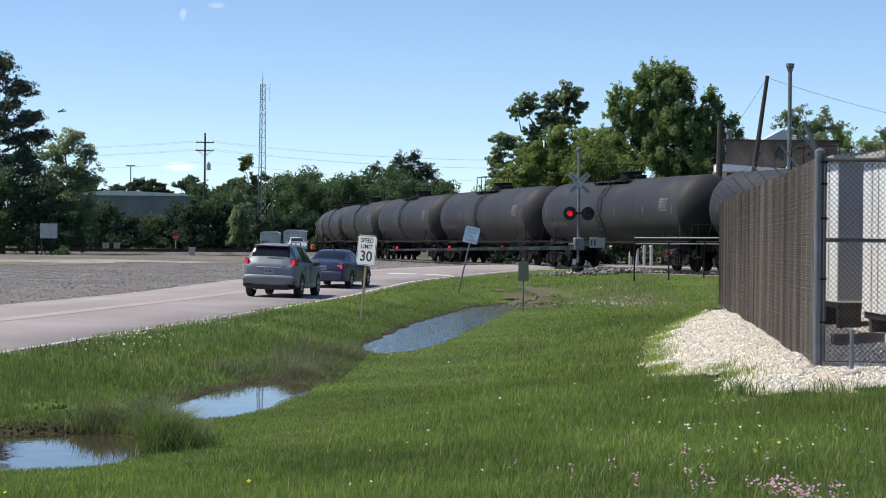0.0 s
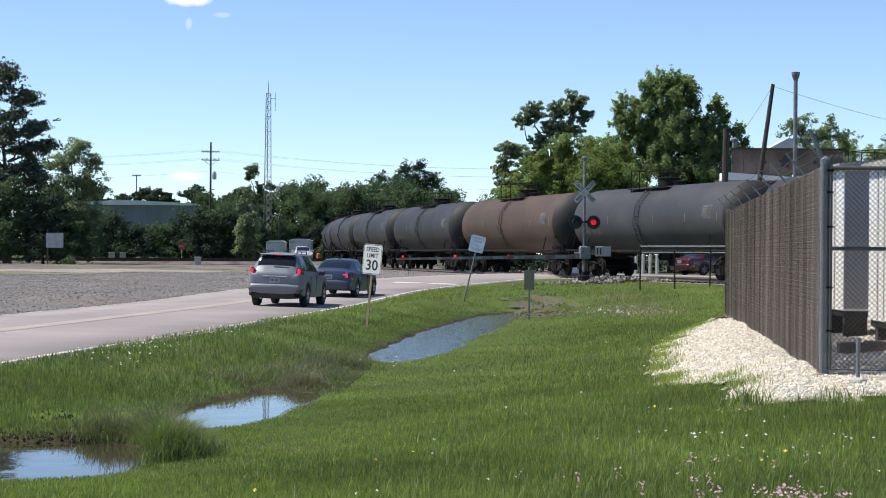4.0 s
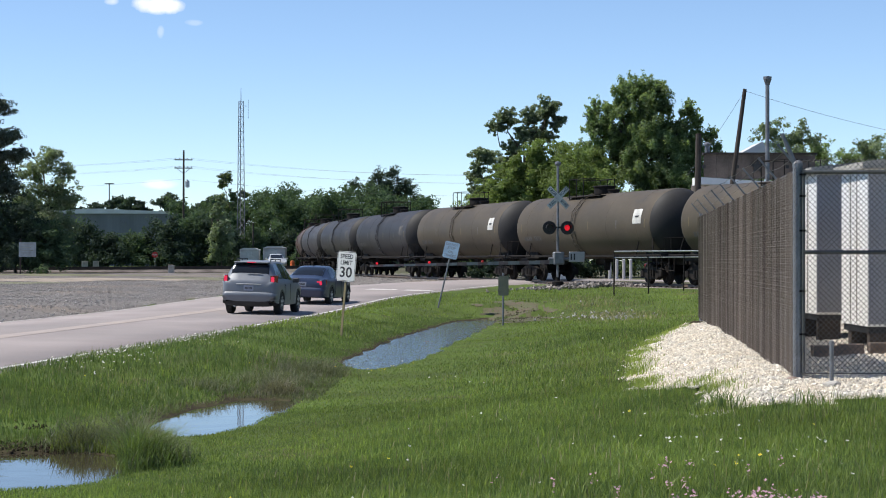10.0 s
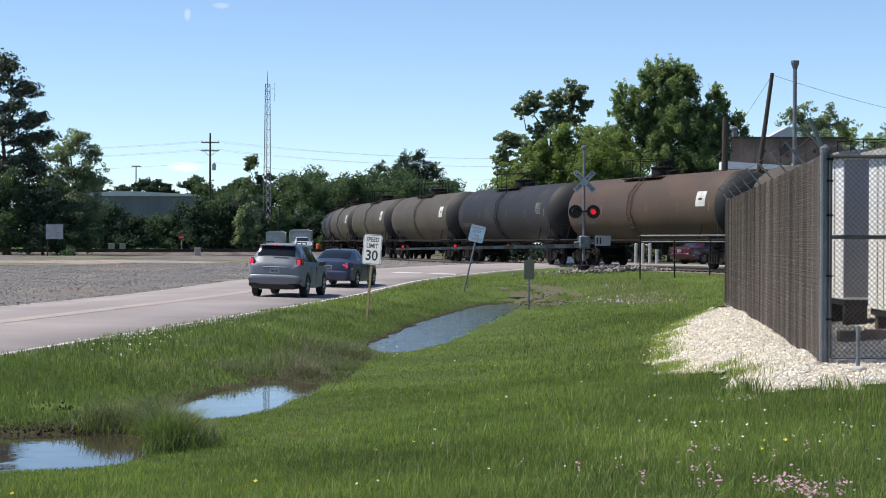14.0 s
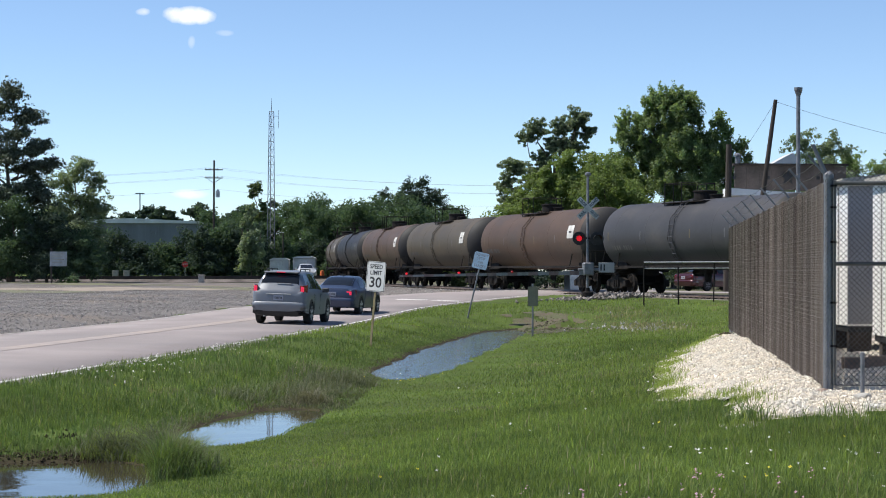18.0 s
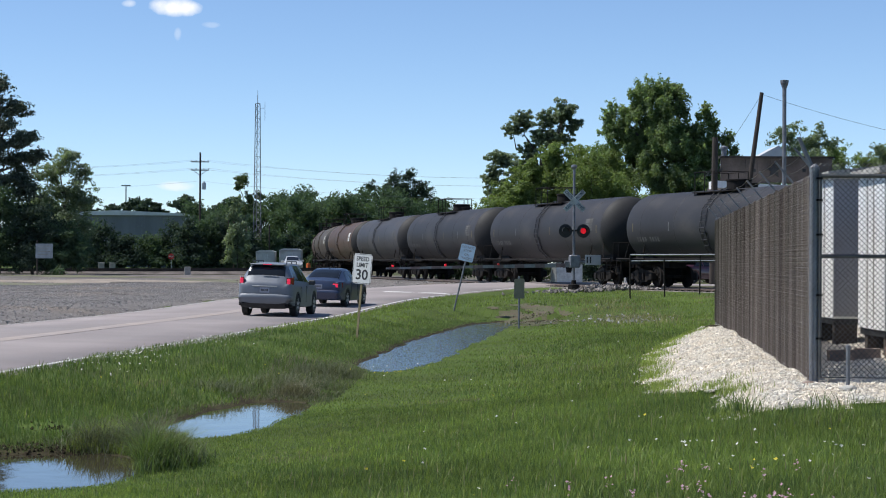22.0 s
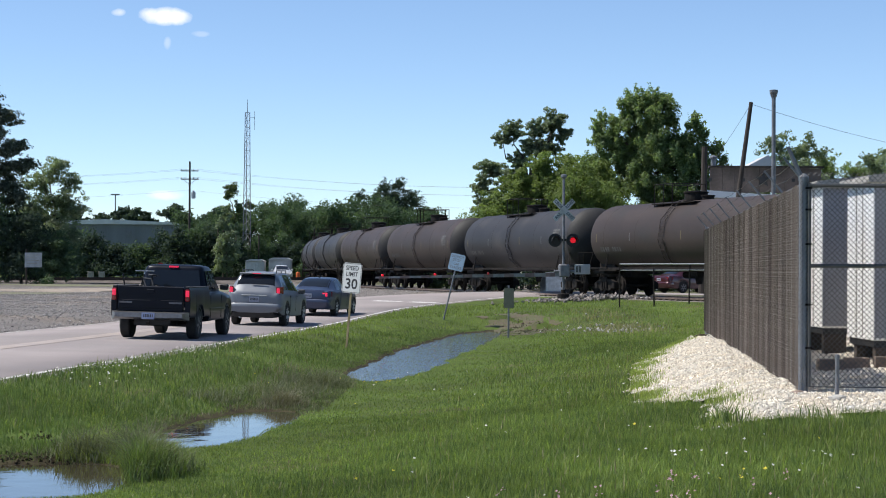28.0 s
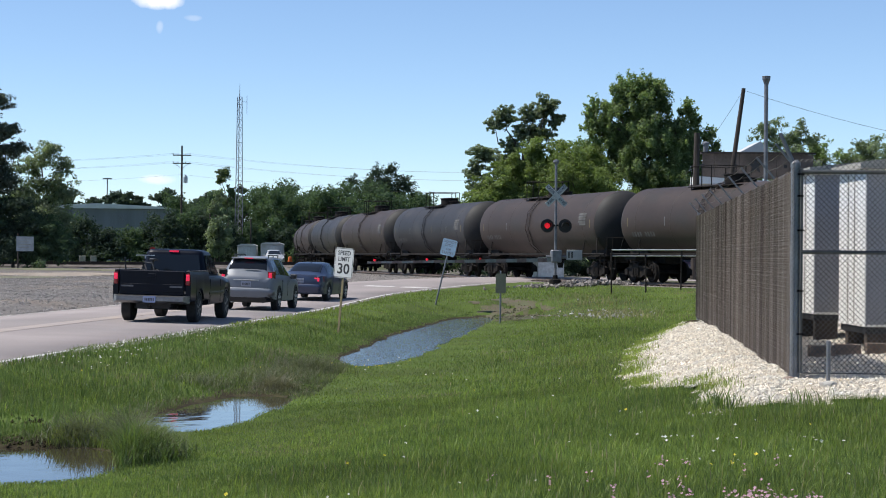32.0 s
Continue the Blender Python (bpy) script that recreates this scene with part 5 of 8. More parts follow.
def make_sedan(paint, label, lit, name="sedan_car"):
    car = thing(name, pose(0, 0, 0), label, "car")
    sh = Shell(((-1.10, 0.66, 0.52, 0.82, 0.58, 0.88), (-1.05, 0.80, 0.36, 0.93, 0.66, 0.985), (-0.95, 0.85, 0.30, 0.96, 0.68, 1.01), (-0.6, 0.88, 0.26, 0.955, 0.66, 1.03),
                (-0.40, 0.885, 0.25, 0.95, 0.63, 1.075), (0.0, 0.89, 0.24, 0.945, 0.59, 1.27), (0.28, 0.89, 0.24, 0.94, 0.57, 1.37), (0.6, 0.89, 0.23, 0.93, 0.565, 1.425),
                (1.1, 0.89, 0.23, 0.92, 0.565, 1.44), (1.45, 0.89, 0.23, 0.91, 0.57, 1.38), (2.25, 0.89, 0.23, 0.89, 0.64, 0.99), (2.5, 0.88, 0.24, 0.86, 0.66, 0.93),
                (3.1, 0.86, 0.26, 0.79, 0.62, 0.86), (3.45, 0.76, 0.30, 0.68, 0.52, 0.74), (3.58, 0.6, 0.34, 0.55, 0.45, 0.62)), 2.7, 0.325)
    body = shell_car(car, sh, paint, (((-0.02, 0.74), (0.36, 0.74)), ((0.82, 2.0), (0.82, 1.40))), (-0.36, 0.34), (1.5, 2.2))
    tail_light(car, sh, -1.06, -0.80, 0.72, 0.90, 0.44, lit, 0.02)
    bm = B()
    loft(bm, [body_ring(-1.14, 0.62, 0.34, 0.72, 0.44, 0.70, 0.60), body_ring(-1.08, 0.77, 0.28, 0.82, 0.46, 0.79, 0.64), body_ring(-0.75, 0.84, 0.26, 0.895, 0.46, 0.88, 0.66)])
    part("rear_bumper", bm, M[paint], car, smooth=True)
    plate_bars(car, -1.10, 0.76, M["plate"])
    mirror_pair(car, 1.75, 0.85, 0.96, M[paint])
    arches(car, 2.7, 1.54, 0.22, 0.32, 0.875, M["black"])
    bm = B()
    box(bm, 0.55, 0.62, -0.02, 0.02, 1.42, 1.47)
    part("roof_antenna", bm, M["black"], car)
    for s in (-1, 1):
        for x in (0.52, 1.5):
            bm = B()
            box(bm, x - 0.004, x + 0.004, s * 0.888 - 0.006, s * 0.888 + 0.006, 0.38, 0.88)
            part("door_gap", bm, M["black"], body)
    add_wheels(car, 2.7, 1.54, 0.325, 0.21, "alloy" if lit else "alloy_dull")
    return car


def make_pickup():
    car = thing("pickup_truck", pose(0, 0, 0), "dark navy pickup truck with a bicycle in its bed", "pickup truck")
    W = 0.98
    R, AXLES = 0.385, (0.0, 3.5)

    def sill(x, low):                            # underside of the bodywork, arched over the wheels
        d = max((R + 0.09) ** 2 - (x - c) ** 2 for c in AXLES)
        return max(low, R + math.sqrt(d)) if d > 0 else low

    def stops(x0, x1):
        xs = {x0, x1} | {x0 + (x1 - x0) * i / 10 for i in range(11)}
        for c in AXLES:
            xs |= {c + (R + 0.09) * math.cos(math.pi * i / 16) for i in range(17)}
        return sorted(x for x in xs if x0 <= x <= x1)

    bm = B()                                     # cab lower part, wings and bonnet
    rings = []
    for x in stops(1.12, 4.34):
        nose = float(np.interp(x, (3.9, 4.2, 4.34), (0, 0.25, 1.0)))
        zt = float(np.interp(x, (1.12, 2.7, 3.3, 4.1, 4.34), (1.22, 1.21, 1.17, 1.09, 0.98)))
        zb, w = sill(x, 0.44), W * (1 - 0.12 * nose)
        half = [(w * 0.6, zb), (w * 0.95, zb), (w * 0.985, zb + 0.03), (w, (zb + zt) / 2), (w * 0.985, zt - 0.14), (w * 0.94, zt - 0.04), (w * 0.84, zt), (w * 0.4, zt + 0.015)]
        rings.append([(x, -y, z) for y, z in half] + [(x, y, z) for y, z in half[::-1]])
    body = part("body", loft(bm, rings), M["navy_paint"], car, "dark navy paint", True)
    body.data.set_sharp_from_angle(angle=radians(50))

    def cab_ring(z, xr, xf, w):                  # a rectangle with rounded corners
        pts = []
        for i in range(32):
            t = 2 * math.pi * (i + 0.5) / 32
            c, q = math.cos(t), math.sin(t)
            pts.append(((xr + xf) / 2 + (xf - xr) / 2 * math.copysign(abs(c) ** 0.25, c), w * math.copysign(abs(q) ** 0.25, q), z))
        return pts

    bm = B()
    loft(bm, [cab_ring(1.18, 1.12, 2.98, 0.90), cab_ring(1.76, 1.22, 2.27, 0.765), cab_ring(1.81, 1.25, 2.20, 0.735), cab_ring(1.845, 1.32, 2.10, 0.66), cab_ring(1.865, 1.48, 1.94, 0.45)])
    cab = part("cab", bm, M["navy_paint"], car, "dark navy cab", True)
    cab.data.set_sharp_from_angle(angle=radians(60))

    def cab_point(f, s, u, out=0.004):           # on the cab's side: f up, u from rear to front
        z, w = 1.18 + 0.58 * f, 0.90 - 0.135 * f
        return Vector((1.12 + 0.10 * f + (1.86 - 0.81 * f) * u, s * (w + out), z))

    for u0, u1, u2, u3 in ((0.10, 0.30, 0.30, 0.12), (0.36, 0.86, 0.84, 0.37)):
        for s in (-1, 1):
            pts = [cab_point(0.10, s, u0), cab_point(0.10, s, u1), cab_point(0.93, s, u2), cab_point(0.93, s, u3)]
            slab("side_window", pts if s < 0 else pts[::-1], (0, s, 0.23), 0.006, M["glass_dark"], cab)
    slab("rear_window", [(1.135, 0.74, 1.24), (1.135, -0.74, 1.24), (1.215, -0.66, 1.72), (1.215, 0.66, 1.72)], (-1, 0, 0.17), 0.012, M["glass_dark"], cab)
    slab("windscreen", [(2.92, -0.74, 1.24), (2.92, 0.74, 1.24), (2.32, 0.66, 1.72), (2.32, -0.66, 1.72)], (1, 0, 1.2), 0.012, M["glass_dark"], cab)
    for s in (-1, 1):                            # bed sides, bulging a little, with the arch cut out
        rings = []
        for x in stops(-1.12, 1.10):
            zb = sill(x, 0.56)
            flare = 0.018 * max(0.0, 1 - abs(math.hypot(x, zb - R) - R - 0.09) / 0.02) if abs(x) < R + 0.09 else 0.0
            rings.append([(x, s * y, z) for y, z in ((0.86, zb), (0.95, zb), (0.985 + flare, zb + 0.03), (0.99, zb + (1.31 - zb) * 0.45), (0.975, 1.22), (0.945, 1.30), (0.86, 1.31))])
        side = part("bed_side", loft(B(), rings), M["navy_paint"], car, smooth=True)
        side.data.set_sharp_from_angle(angle=radians(50))
        bm = B()
        box(bm, -1.12, 1.1, s * 0.91 - 0.05, s * 0.91 + 0.05, 1.305, 1.33, 0.01)
        part("bed_rail", bm, M["plastic_grey"], car)
        bm = B()
        box(bm, -1.165, -1.08, s * 0.915 - 0.055, s * 0.915 + 0.055, 0.96, 1.26, 0.02)
        cluster = part("tail_light", bm, M["tail_dull"], car, "dark red lamp cluster")
        bm = B()
        box(bm, -1.175, -1.15, s * 0.915 - 0.045, s * 0.915 + 0.045, 1.08, 1.23, 0.01)
        part("brake_lamp", bm, M["tail_red"], cluster, "lit red brake lamp")
    bm = B()
    box(bm, -1.15, -1.08, -0.82, 0.82, 0.70, 1.32, 0.02)
    box(bm, -1.162, -1.14, -0.80, 0.80, 0.78, 0.98, 0.006)
    box(bm, -1.17, -1.14, -0.10, 0.10, 1.14, 1.24, 0.01)
    gate_part = part("tailgate", bm, M["navy_paint"], car)
    for y in (0.62, -0.62):
        bm = B()
        box(bm, -1.168, -1.16, y - 0.16, y + 0.16, 0.90, 0.94)
        part("badge", bm, M["alloy_dull"], gate_part)
    bm = B()
    box(bm, -1.08, 1.1, -0.88, 0.88, 0.70, 0.76)
    part("bed_floor", bm, M["black"], car)
    bm = B()
    loft(bm, [[(-1.34, -0.84, 0.56), (-1.34, 0.84, 0.56), (-1.34, 0.84, 0.67), (-1.34, -0.84, 0.67)], [(-1.12, -0.97, 0.50), (-1.12, 0.97, 0.50), (-1.12, 0.97, 0.70), (-1.12, -0.97, 0.70)]])
    part("rear_bumper", bm, M["chrome_dull"], car, "dull chrome bumper")
    plate_bars(car, -1.365, 0.60, M["plate_blue"])
    bm = B()
    box(bm, 1.21, 1.27, -0.12, 0.12, 1.785, 1.83)
    part("high_brake_light", bm, M["tail_red"], car, "lit red brake lamp")
    bm = B()
    box(bm, -0.9, 3.9, -0.45, 0.45, 0.36, 0.52)
    rod(bm, (0, -0.8, 0.38), (0, 0.8, 0.38), 0.07, n=8)
    part("chassis", bm, M["black"], car)
    bm = B()
    rod(bm, (-1.25, 0, 0.42), (-1.42, 0, 0.42), 0.04, n=8)
    part("tow_hitch", bm, M["dark_steel"], car)
    bm = B()
    rod(bm, (-1.2, -0.5, 0.40), (-0.6, -0.5, 0.40), 0.03, n=8)
    part("exhaust", bm, M["dark_steel"], car)
    mirror_pair(car, 2.52, 0.97, 1.30, M["black"])
    for s in (-1, 1):
        bm = B()
        box(bm, 1.2, 2.95, s * 0.975 - 0.012, s * 0.975 + 0.012, 0.70, 0.77, 0.008)
        part("side_moulding", bm, M["navy_paint"], car)
        for x in (1.3, 2.62):
            bm = B()
            box(bm, x - 0.005, x + 0.005, s * 0.974 - 0.006, s * 0.974 + 0.006, 0.5, 1.1)
            part("door_gap", bm, M["black"], body)
    arches(car, 3.5, 1.66, 0.26, 0.385, 0.955, M["black"])
    wheels = add_wheels(car, 3.5, 1.68, 0.385, 0.26, "alloy_dull")
    # a bicycle lies in the bed; it rides with the truck
    bike = new("bicycle")
    bike.parent = car
    bike.matrix_basis = pose(0.45, 0.45, 0.70, 0, 0, 35)
    tagged(bike, "dark bicycle leaning in the bed")
    for x in (-0.5, 0.5):
        bm = B()
        for i in range(20):
            a0, a1 = 2 * math.pi * i / 20, 2 * math.pi * (i + 1) / 20
            rod(bm, (x + 0.31 * math.cos(a0), 0, 0.31 + 0.31 * math.sin(a0)), (x + 0.31 * math.cos(a1), 0, 0.31 + 0.31 * math.sin(a1)), 0.018, n=5, cap=False)
        part("bicycle_wheel", bm, M["rubber"], bike)
    bm = B()
    for a, b in (((-0.5, 0, 0.31), (-0.12, 0, 0.28)), ((-0.5, 0, 0.31), (-0.2, 0, 0.78)), ((-0.12, 0, 0.28), (-0.22, 0, 0.86)), ((-0.12, 0, 0.28), (0.36, 0, 0.74)),
                 ((-0.2, 0, 0.78), (0.36, 0, 0.8)), ((0.5, 0, 0.31), (0.34, 0, 0.95))):
        rod(bm, a, b, 0.02, n=6)
    part("bicycle_frame", bm, M["black"], bike)
    bm = B()
    rod(bm, (0.32, -0.25, 0.98), (0.32, 0.25, 0.98), 0.014, n=6)
    rod(bm, (0.34, 0, 0.9), (0.32, 0, 0.98), 0.016, n=6)
    part("handlebar", bm, M["alloy"], bike)
    bm = B()
    box(bm, -0.36, -0.08, -0.06, 0.06, 0.86, 0.91, 0.02)
    part("saddle", bm, M["black"], bike)
    bm = B()
    rod(bm, (-0.4, 0.86, 1.32), (-0.46, 0.88, 1.62), 0.02, n=6)
    part("strap_bar", bm, M["black"], car)
    return car, wheels


suv = make_suv()
suv.matrix_basis = pose(-5.33, 59.2, road_z(-5.4, 59.2) + 0.025, 0, 0, 90 - 7.5) @ pose(0, 0, 0, 1.5, 0, 0) @ Matrix.Diagonal((0.96, 0.96, 1.01, 1.0))
sedan = make_sedan("blue_paint", "slate blue sedan with lit brake lights waiting on the road", True)
sedan.matrix_basis = pose(-4.28, 70.2, road_z(-4.3, 70.2) + 0.025, 0, 0, 90 - 11) @ pose(0, 0, 0, 1.5, 0, 0)
far_car = make_sedan("maroon_paint", "dark maroon sedan parked beyond the track", False)
far_car.matrix_basis = pose(14.0, 106.5, 0.50, 0, 0, 35)
M["white_paint"] = mat("white_paint", (0.42, 0.43, 0.44), 0.4, var=0.05, scale=2, coat=0.5)
white_car = make_sedan("white_paint", "pale parked car beside the far relay cabinets", False)
white_car.matrix_basis = pose(-17.6, 222.0, 0.55, 0, 0, -80) @ Matrix.Scale(1.25, 4)
pickup, pickup_wheels = make_pickup()
# the truck's front axle along the road: seconds, distance
DRIVE = ((0.0, -190.0), (10.0, -88.0), (16.0, -29.0), (20.0, 8.5), (21.5, 21.8), (22.5, 31.2), (23.0, 34.4), (23.5, 36.9), (24.0, 39.1), (24.5, 41.4), (25.0, 43.6),
         (25.5, 45.5), (26.0, 47.1), (26.5, 48.3), (27.5, 50.0), (28.5, 51.1), (29.0, 51.4), (29.5, 51.5), (32.0, 51.5))


def road_spot(y, offset):
    """A point of the lane at a given y, and the road's heading there."""
    ys = [p[1] for p in ROAD_NP]
    x, z = np.interp(y, ys, [p[0] for p in ROAD_NP]), np.interp(y, ys, [p[2] for p in ROAD_NP])
    dx = np.interp(y + 1, ys, [p[0] for p in ROAD_NP]) - np.interp(y - 1, ys, [p[0] for p in ROAD_NP])
    h = math.atan2(dx, 2.0)
    return x + offset * math.cos(h), y - offset * math.sin(h), z, h


def move_pickup():
    ts = [d[0] for d in DRIVE]
    rows = []
    for k in range(129):
        t = k * 0.25
        y = float(np.interp(t, ts, [d[1] for d in DRIVE])) - 3.5
        x, yy, z, h = road_spot(y, 1.62)
        rows.append((t, pose(x, yy, z + 0.025, 0, 0, 90 - math.degrees(h)) @ pose(0, 0, 0, 1.2, 0, 0)))
    walk(pickup, rows)
    for wh, wx, wy, r, s in pickup_wheels:       # the wheels roll
        rows = []
        times = [k * 0.05 for k in range(641)]
        for t in times:
            y = float(np.interp(t, ts, [d[1] for d in DRIVE]))
            turn = math.degrees(y / r)
            base = pose(wx, wy, r, 0, 0, 0 if s < 0 else 180)
            rows.append((t, base @ pose(0, 0, 0, 0, turn * (1 if s < 0 else -1), 0)))
        walk(wh, rows)


# ---- crossing signal, gate, signs ----
def text_mesh(words, size, bold=0.012):
    cu = bpy.data.curves.new("words", "FONT")
    cu.body, cu.size, cu.align_x, cu.align_y, cu.offset, cu.resolution_u = words, size, "CENTER", "CENTER", bold, 3
    o = bpy.data.objects.new("words", cu)
    me = bpy.data.meshes.new_from_object(o)
    bpy.data.objects.remove(o)
    bpy.data.curves.remove(cu)
    return me


def lettering(name, words, size, m, material, parent, bold=0.012, sx=1.0):
    me = text_mesh(words, size, bold)
    me.transform(Matrix.Diagonal((sx, 1, 1, 1)))
    me.materials.append(material)
    o = new(name, me)
    o.parent = parent
    o.matrix_basis = m
    return o


FACE = pose(0, 0, 0, 90, 0, 0)                  # a flat face turned upright, looking to -y

MX, MY = 5.98, 82.5
MZ = ground_at(MX, MY)
signal = thing("crossing_signal", pose(MX, MY, MZ, 0, 0, 6), "railway crossing signal mast with flashing red lamps and lowered gate", "crossing signal")
bm = B()
rod(bm, (0, 0, 0.3), (0, 0, 5.45), 0.058, n=14)
part("mast", bm, M["galv_dull"], signal)
bm = B()
lathe(bm, [(0, 0.28), (0.3, 0.26), (0.34, 0.12), (0.5, 0.10)], "Z", 12)
part("mast_base", bm, M["dark_steel"], signal)
bm = B()
lathe(bm, [(5.42, 0.08), (5.5, 0.14), (5.58, 0.13), (5.62, 0.04)], "Z", 12)
part("bell", bm, M["galv_dull"], signal)
for s in (-1, 1):
    bm = B()
    prism(bm, ((-0.61, -0.115), (0.61, -0.115), (0.61, 0.115), (-0.61, 0.115)), -0.012, 0.0)
    o = part("crossbuck_blade", bm, M["blade_faded"], signal, "weathered white crossbuck blade")
    o.matrix_basis = pose(0, -0.09 - 0.014 * (s > 0), 4.02, 0, s * 45, 0)
    for k, word in enumerate(("RAIL", "ROAD") if s < 0 else ("CROS", "SING")):
        lettering("blade_letters", word, 0.17, pose((-1 if k == 0 else 1) * 0.36, -0.017, 0, 90, 0, 0), M["letter_faded"], o, 0.006)
bm = B()
box(bm, -0.42, 0.42, -0.05, 0.0, 2.66, 2.74, 0.01)
part("lamp_bracket", bm, M["dark_steel"], signal)
SHUTTERS = []
for s in (-1, 1):
    bm = B()
    lathe(bm, [(-0.13, 0.30), (-0.11, 0.30), (-0.10, 0.12), (0.02, 0.12), (0.04, 0.05)], "Y", 28, (s * 0.40, 0, 2.68))
    lamp = part("signal_lamp", bm, M["black"], signal, "black round lamp background")
    bm = B()
    for i in range(13):                          # hood over the lens
        a0, a1 = radians(-10 + 200 * i / 13), radians(-10 + 200 * (i + 1) / 13)
        for r0, r1 in ((0.165, 0.165),):
            quad(bm, [(s * 0.40 + r * math.cos(a), yy, 2.68 + r * math.sin(a)) for a, r, yy in ((a0, 0.165, -0.13), (a1, 0.165, -0.13), (a1, 0.175, -0.38), (a0, 0.175, -0.38))])
    part("hood", bm, M["black"], lamp)
    bm = B()
    lathe(bm, [(-0.17, 0.02), (-0.165, 0.08), (-0.14, 0.125), (-0.135, 0.125)], "Y", 24, (s * 0.40, 0, 2.68))
    part("lens", bm, M["lamp_red"], lamp, "glowing red lens")
    # added dark flap that hides the ever-glowing lens, so it seems to flash
    bm = B()
    lathe(bm, [(-0.006, 0.148), (0.006, 0.148)], "Y", 24)
    sh = part("lens_shutter", bm, M["black"], signal)
    SHUTTERS.append((sh, s))
bm = B()
box(bm, -0.24, 0.24, -0.36, 0.02, 1.05, 1.62, 0.05)
rod(bm, (-0.45, -0.2, 1.3), (0.45, -0.2, 1.3), 0.07, n=10)
part("gate_mechanism", bm, M["galv_dull"], signal, "grey gate mechanism box")
bm = B()
box(bm, 0.45, 1.15, -0.30, -0.24, 1.18, 1.62, 0.01)
weight = part("counterweight_panel", bm, M["cabinet_grey"], signal, "pale panel with dark bars")
for x in (0.52, 0.66):
    bm = B()
    box(bm, x, x + 0.06, -0.312, -0.30, 1.26, 1.54)
    part("panel_bar", bm, M["sign_black"], weight)
bm = B()
prism(bm, ((-8.35, 0.95), (-8.35, 1.03), (0.0, 1.26), (0.0, 1.08)), -0.26, -0.20)
arm = part("gate_arm", bm, M["arm_grey"], signal, "long faded gate arm with dull red bands")
for i in range(9):
    x = -8.2 + 0.92 * i
    bm = B()
    u, v = (x + 8.35) / 8.35, (x + 8.77) / 8.35
    prism(bm, ((x, 0.945 + 0.13 * u), (x + 0.42, 0.945 + 0.13 * v), (x + 0.42, 1.035 + 0.23 * v), (x, 1.035 + 0.23 * u)), -0.266, -0.194)
    part("red_band", bm, M["red_faded"], arm)
for x in (-8.05, -5.75, -3.4):
    bm = B()
    lathe(bm, [(-0.07, 0.02), (-0.06, 0.052), (0.05, 0.052), (0.06, 0.03)], "Y", 12, (x, -0.27, 1.09 + 0.02 * (x + 8.35)))
    part("gate_lamp", bm, M["lamp_red"] if x != -3.4 else M["red_paint"], arm, "small glowing red gate lamp" if x != -3.4 else "small dark red gate lamp")


def move_shutters():
    """The lamps seem to flash in turn: an added round flap swings flat behind each hood's rim, or across the lens."""
    half, first = 0.5955, 0.345
    for sh, s in SHUTTERS:
        rows, t, k = [], first - 4 * half, -4
        state = None
        seq = []
        while t < 33:
            lit_left = (k % 2) == 1 or (k % 2) == -1
            seq.append((t, 0.0 if (lit_left == (s < 0)) else 1.0))
            t += half
            k += 1
        keys = [(0.0, [c for a, c in seq if a <= 0.0][-1])]
        for a, c in seq:
            if 0.1 < a < 31.95:
                keys += [(a - 0.034, keys[-1][1]), (a, 0.5), (a + 0.034, c)]
        keys.append((32.0, keys[-1][1]))
        for a, c in keys:
            # c = 1: the flap stands across the lens; c = 0: it lies flat under the hood's top
            rows.append((a, pose(s * 0.40, -0.19 - 0.15 * (1 - c), 2.68 + 0.15 * (1 - c), -88 * (1 - c), 0, 0)))
        walk(sh, rows)


# ballast heap round the mast
rng = np.random.default_rng(8)
px = np.c_[rng.normal(7.6, 1.5, 900), rng.normal(82.6, 0.9, 900)]
solid_cloud("rubble_stones", np.c_[px, ground_z(px[:, 0], px[:, 1]) + 0.03 + 0.12 * rng.random(900) * np.exp(-((px[:, 0] - 7.6) / 1.8) ** 2)],
            0.05 + 0.09 * rng.random(900), M["ballast"], "dark grey rubble heaped by the signal mast", "rubble", rng)


def road_sign(name, x, y, z, lean, turn, post_h, post, label, category):
    t = thing(name, pose(x, y, z) @ pose(0, 0, 0, 0, lean, 0) @ pose(0, 0, 0, 0, 0, turn), label, category)
    bm = B()
    if post == "u":
        box(bm, -0.035, 0.035, 0.0, 0.02, -0.2, post_h, 0.004)
    else:
        rod(bm, (0, 0.02, -0.2), (0, 0.02, post_h), 0.03, n=10)
    return t, part("post", bm, M["pale_wood"] if post == "u" else M["galv_dull"], t)


def panel(t, w, h, z, material, corner=0.04, y=-0.012):
    bm = B()
    box(bm, -w / 2, w / 2, y - 0.004, y, z - h / 2, z + h / 2)
    vert = [e for e in bm.edges if abs(e.verts[0].co.y - e.verts[1].co.y) > 0.001 and abs(e.verts[0].co.z - e.verts[1].co.z) < 1e-6 and abs(e.verts[0].co.x - e.verts[1].co.x) < 1e-6]
    bmesh.ops.bevel(bm, geom=vert, offset=corner, segments=3, affect="EDGES")
    return part("sign_plate", bm, material, t)


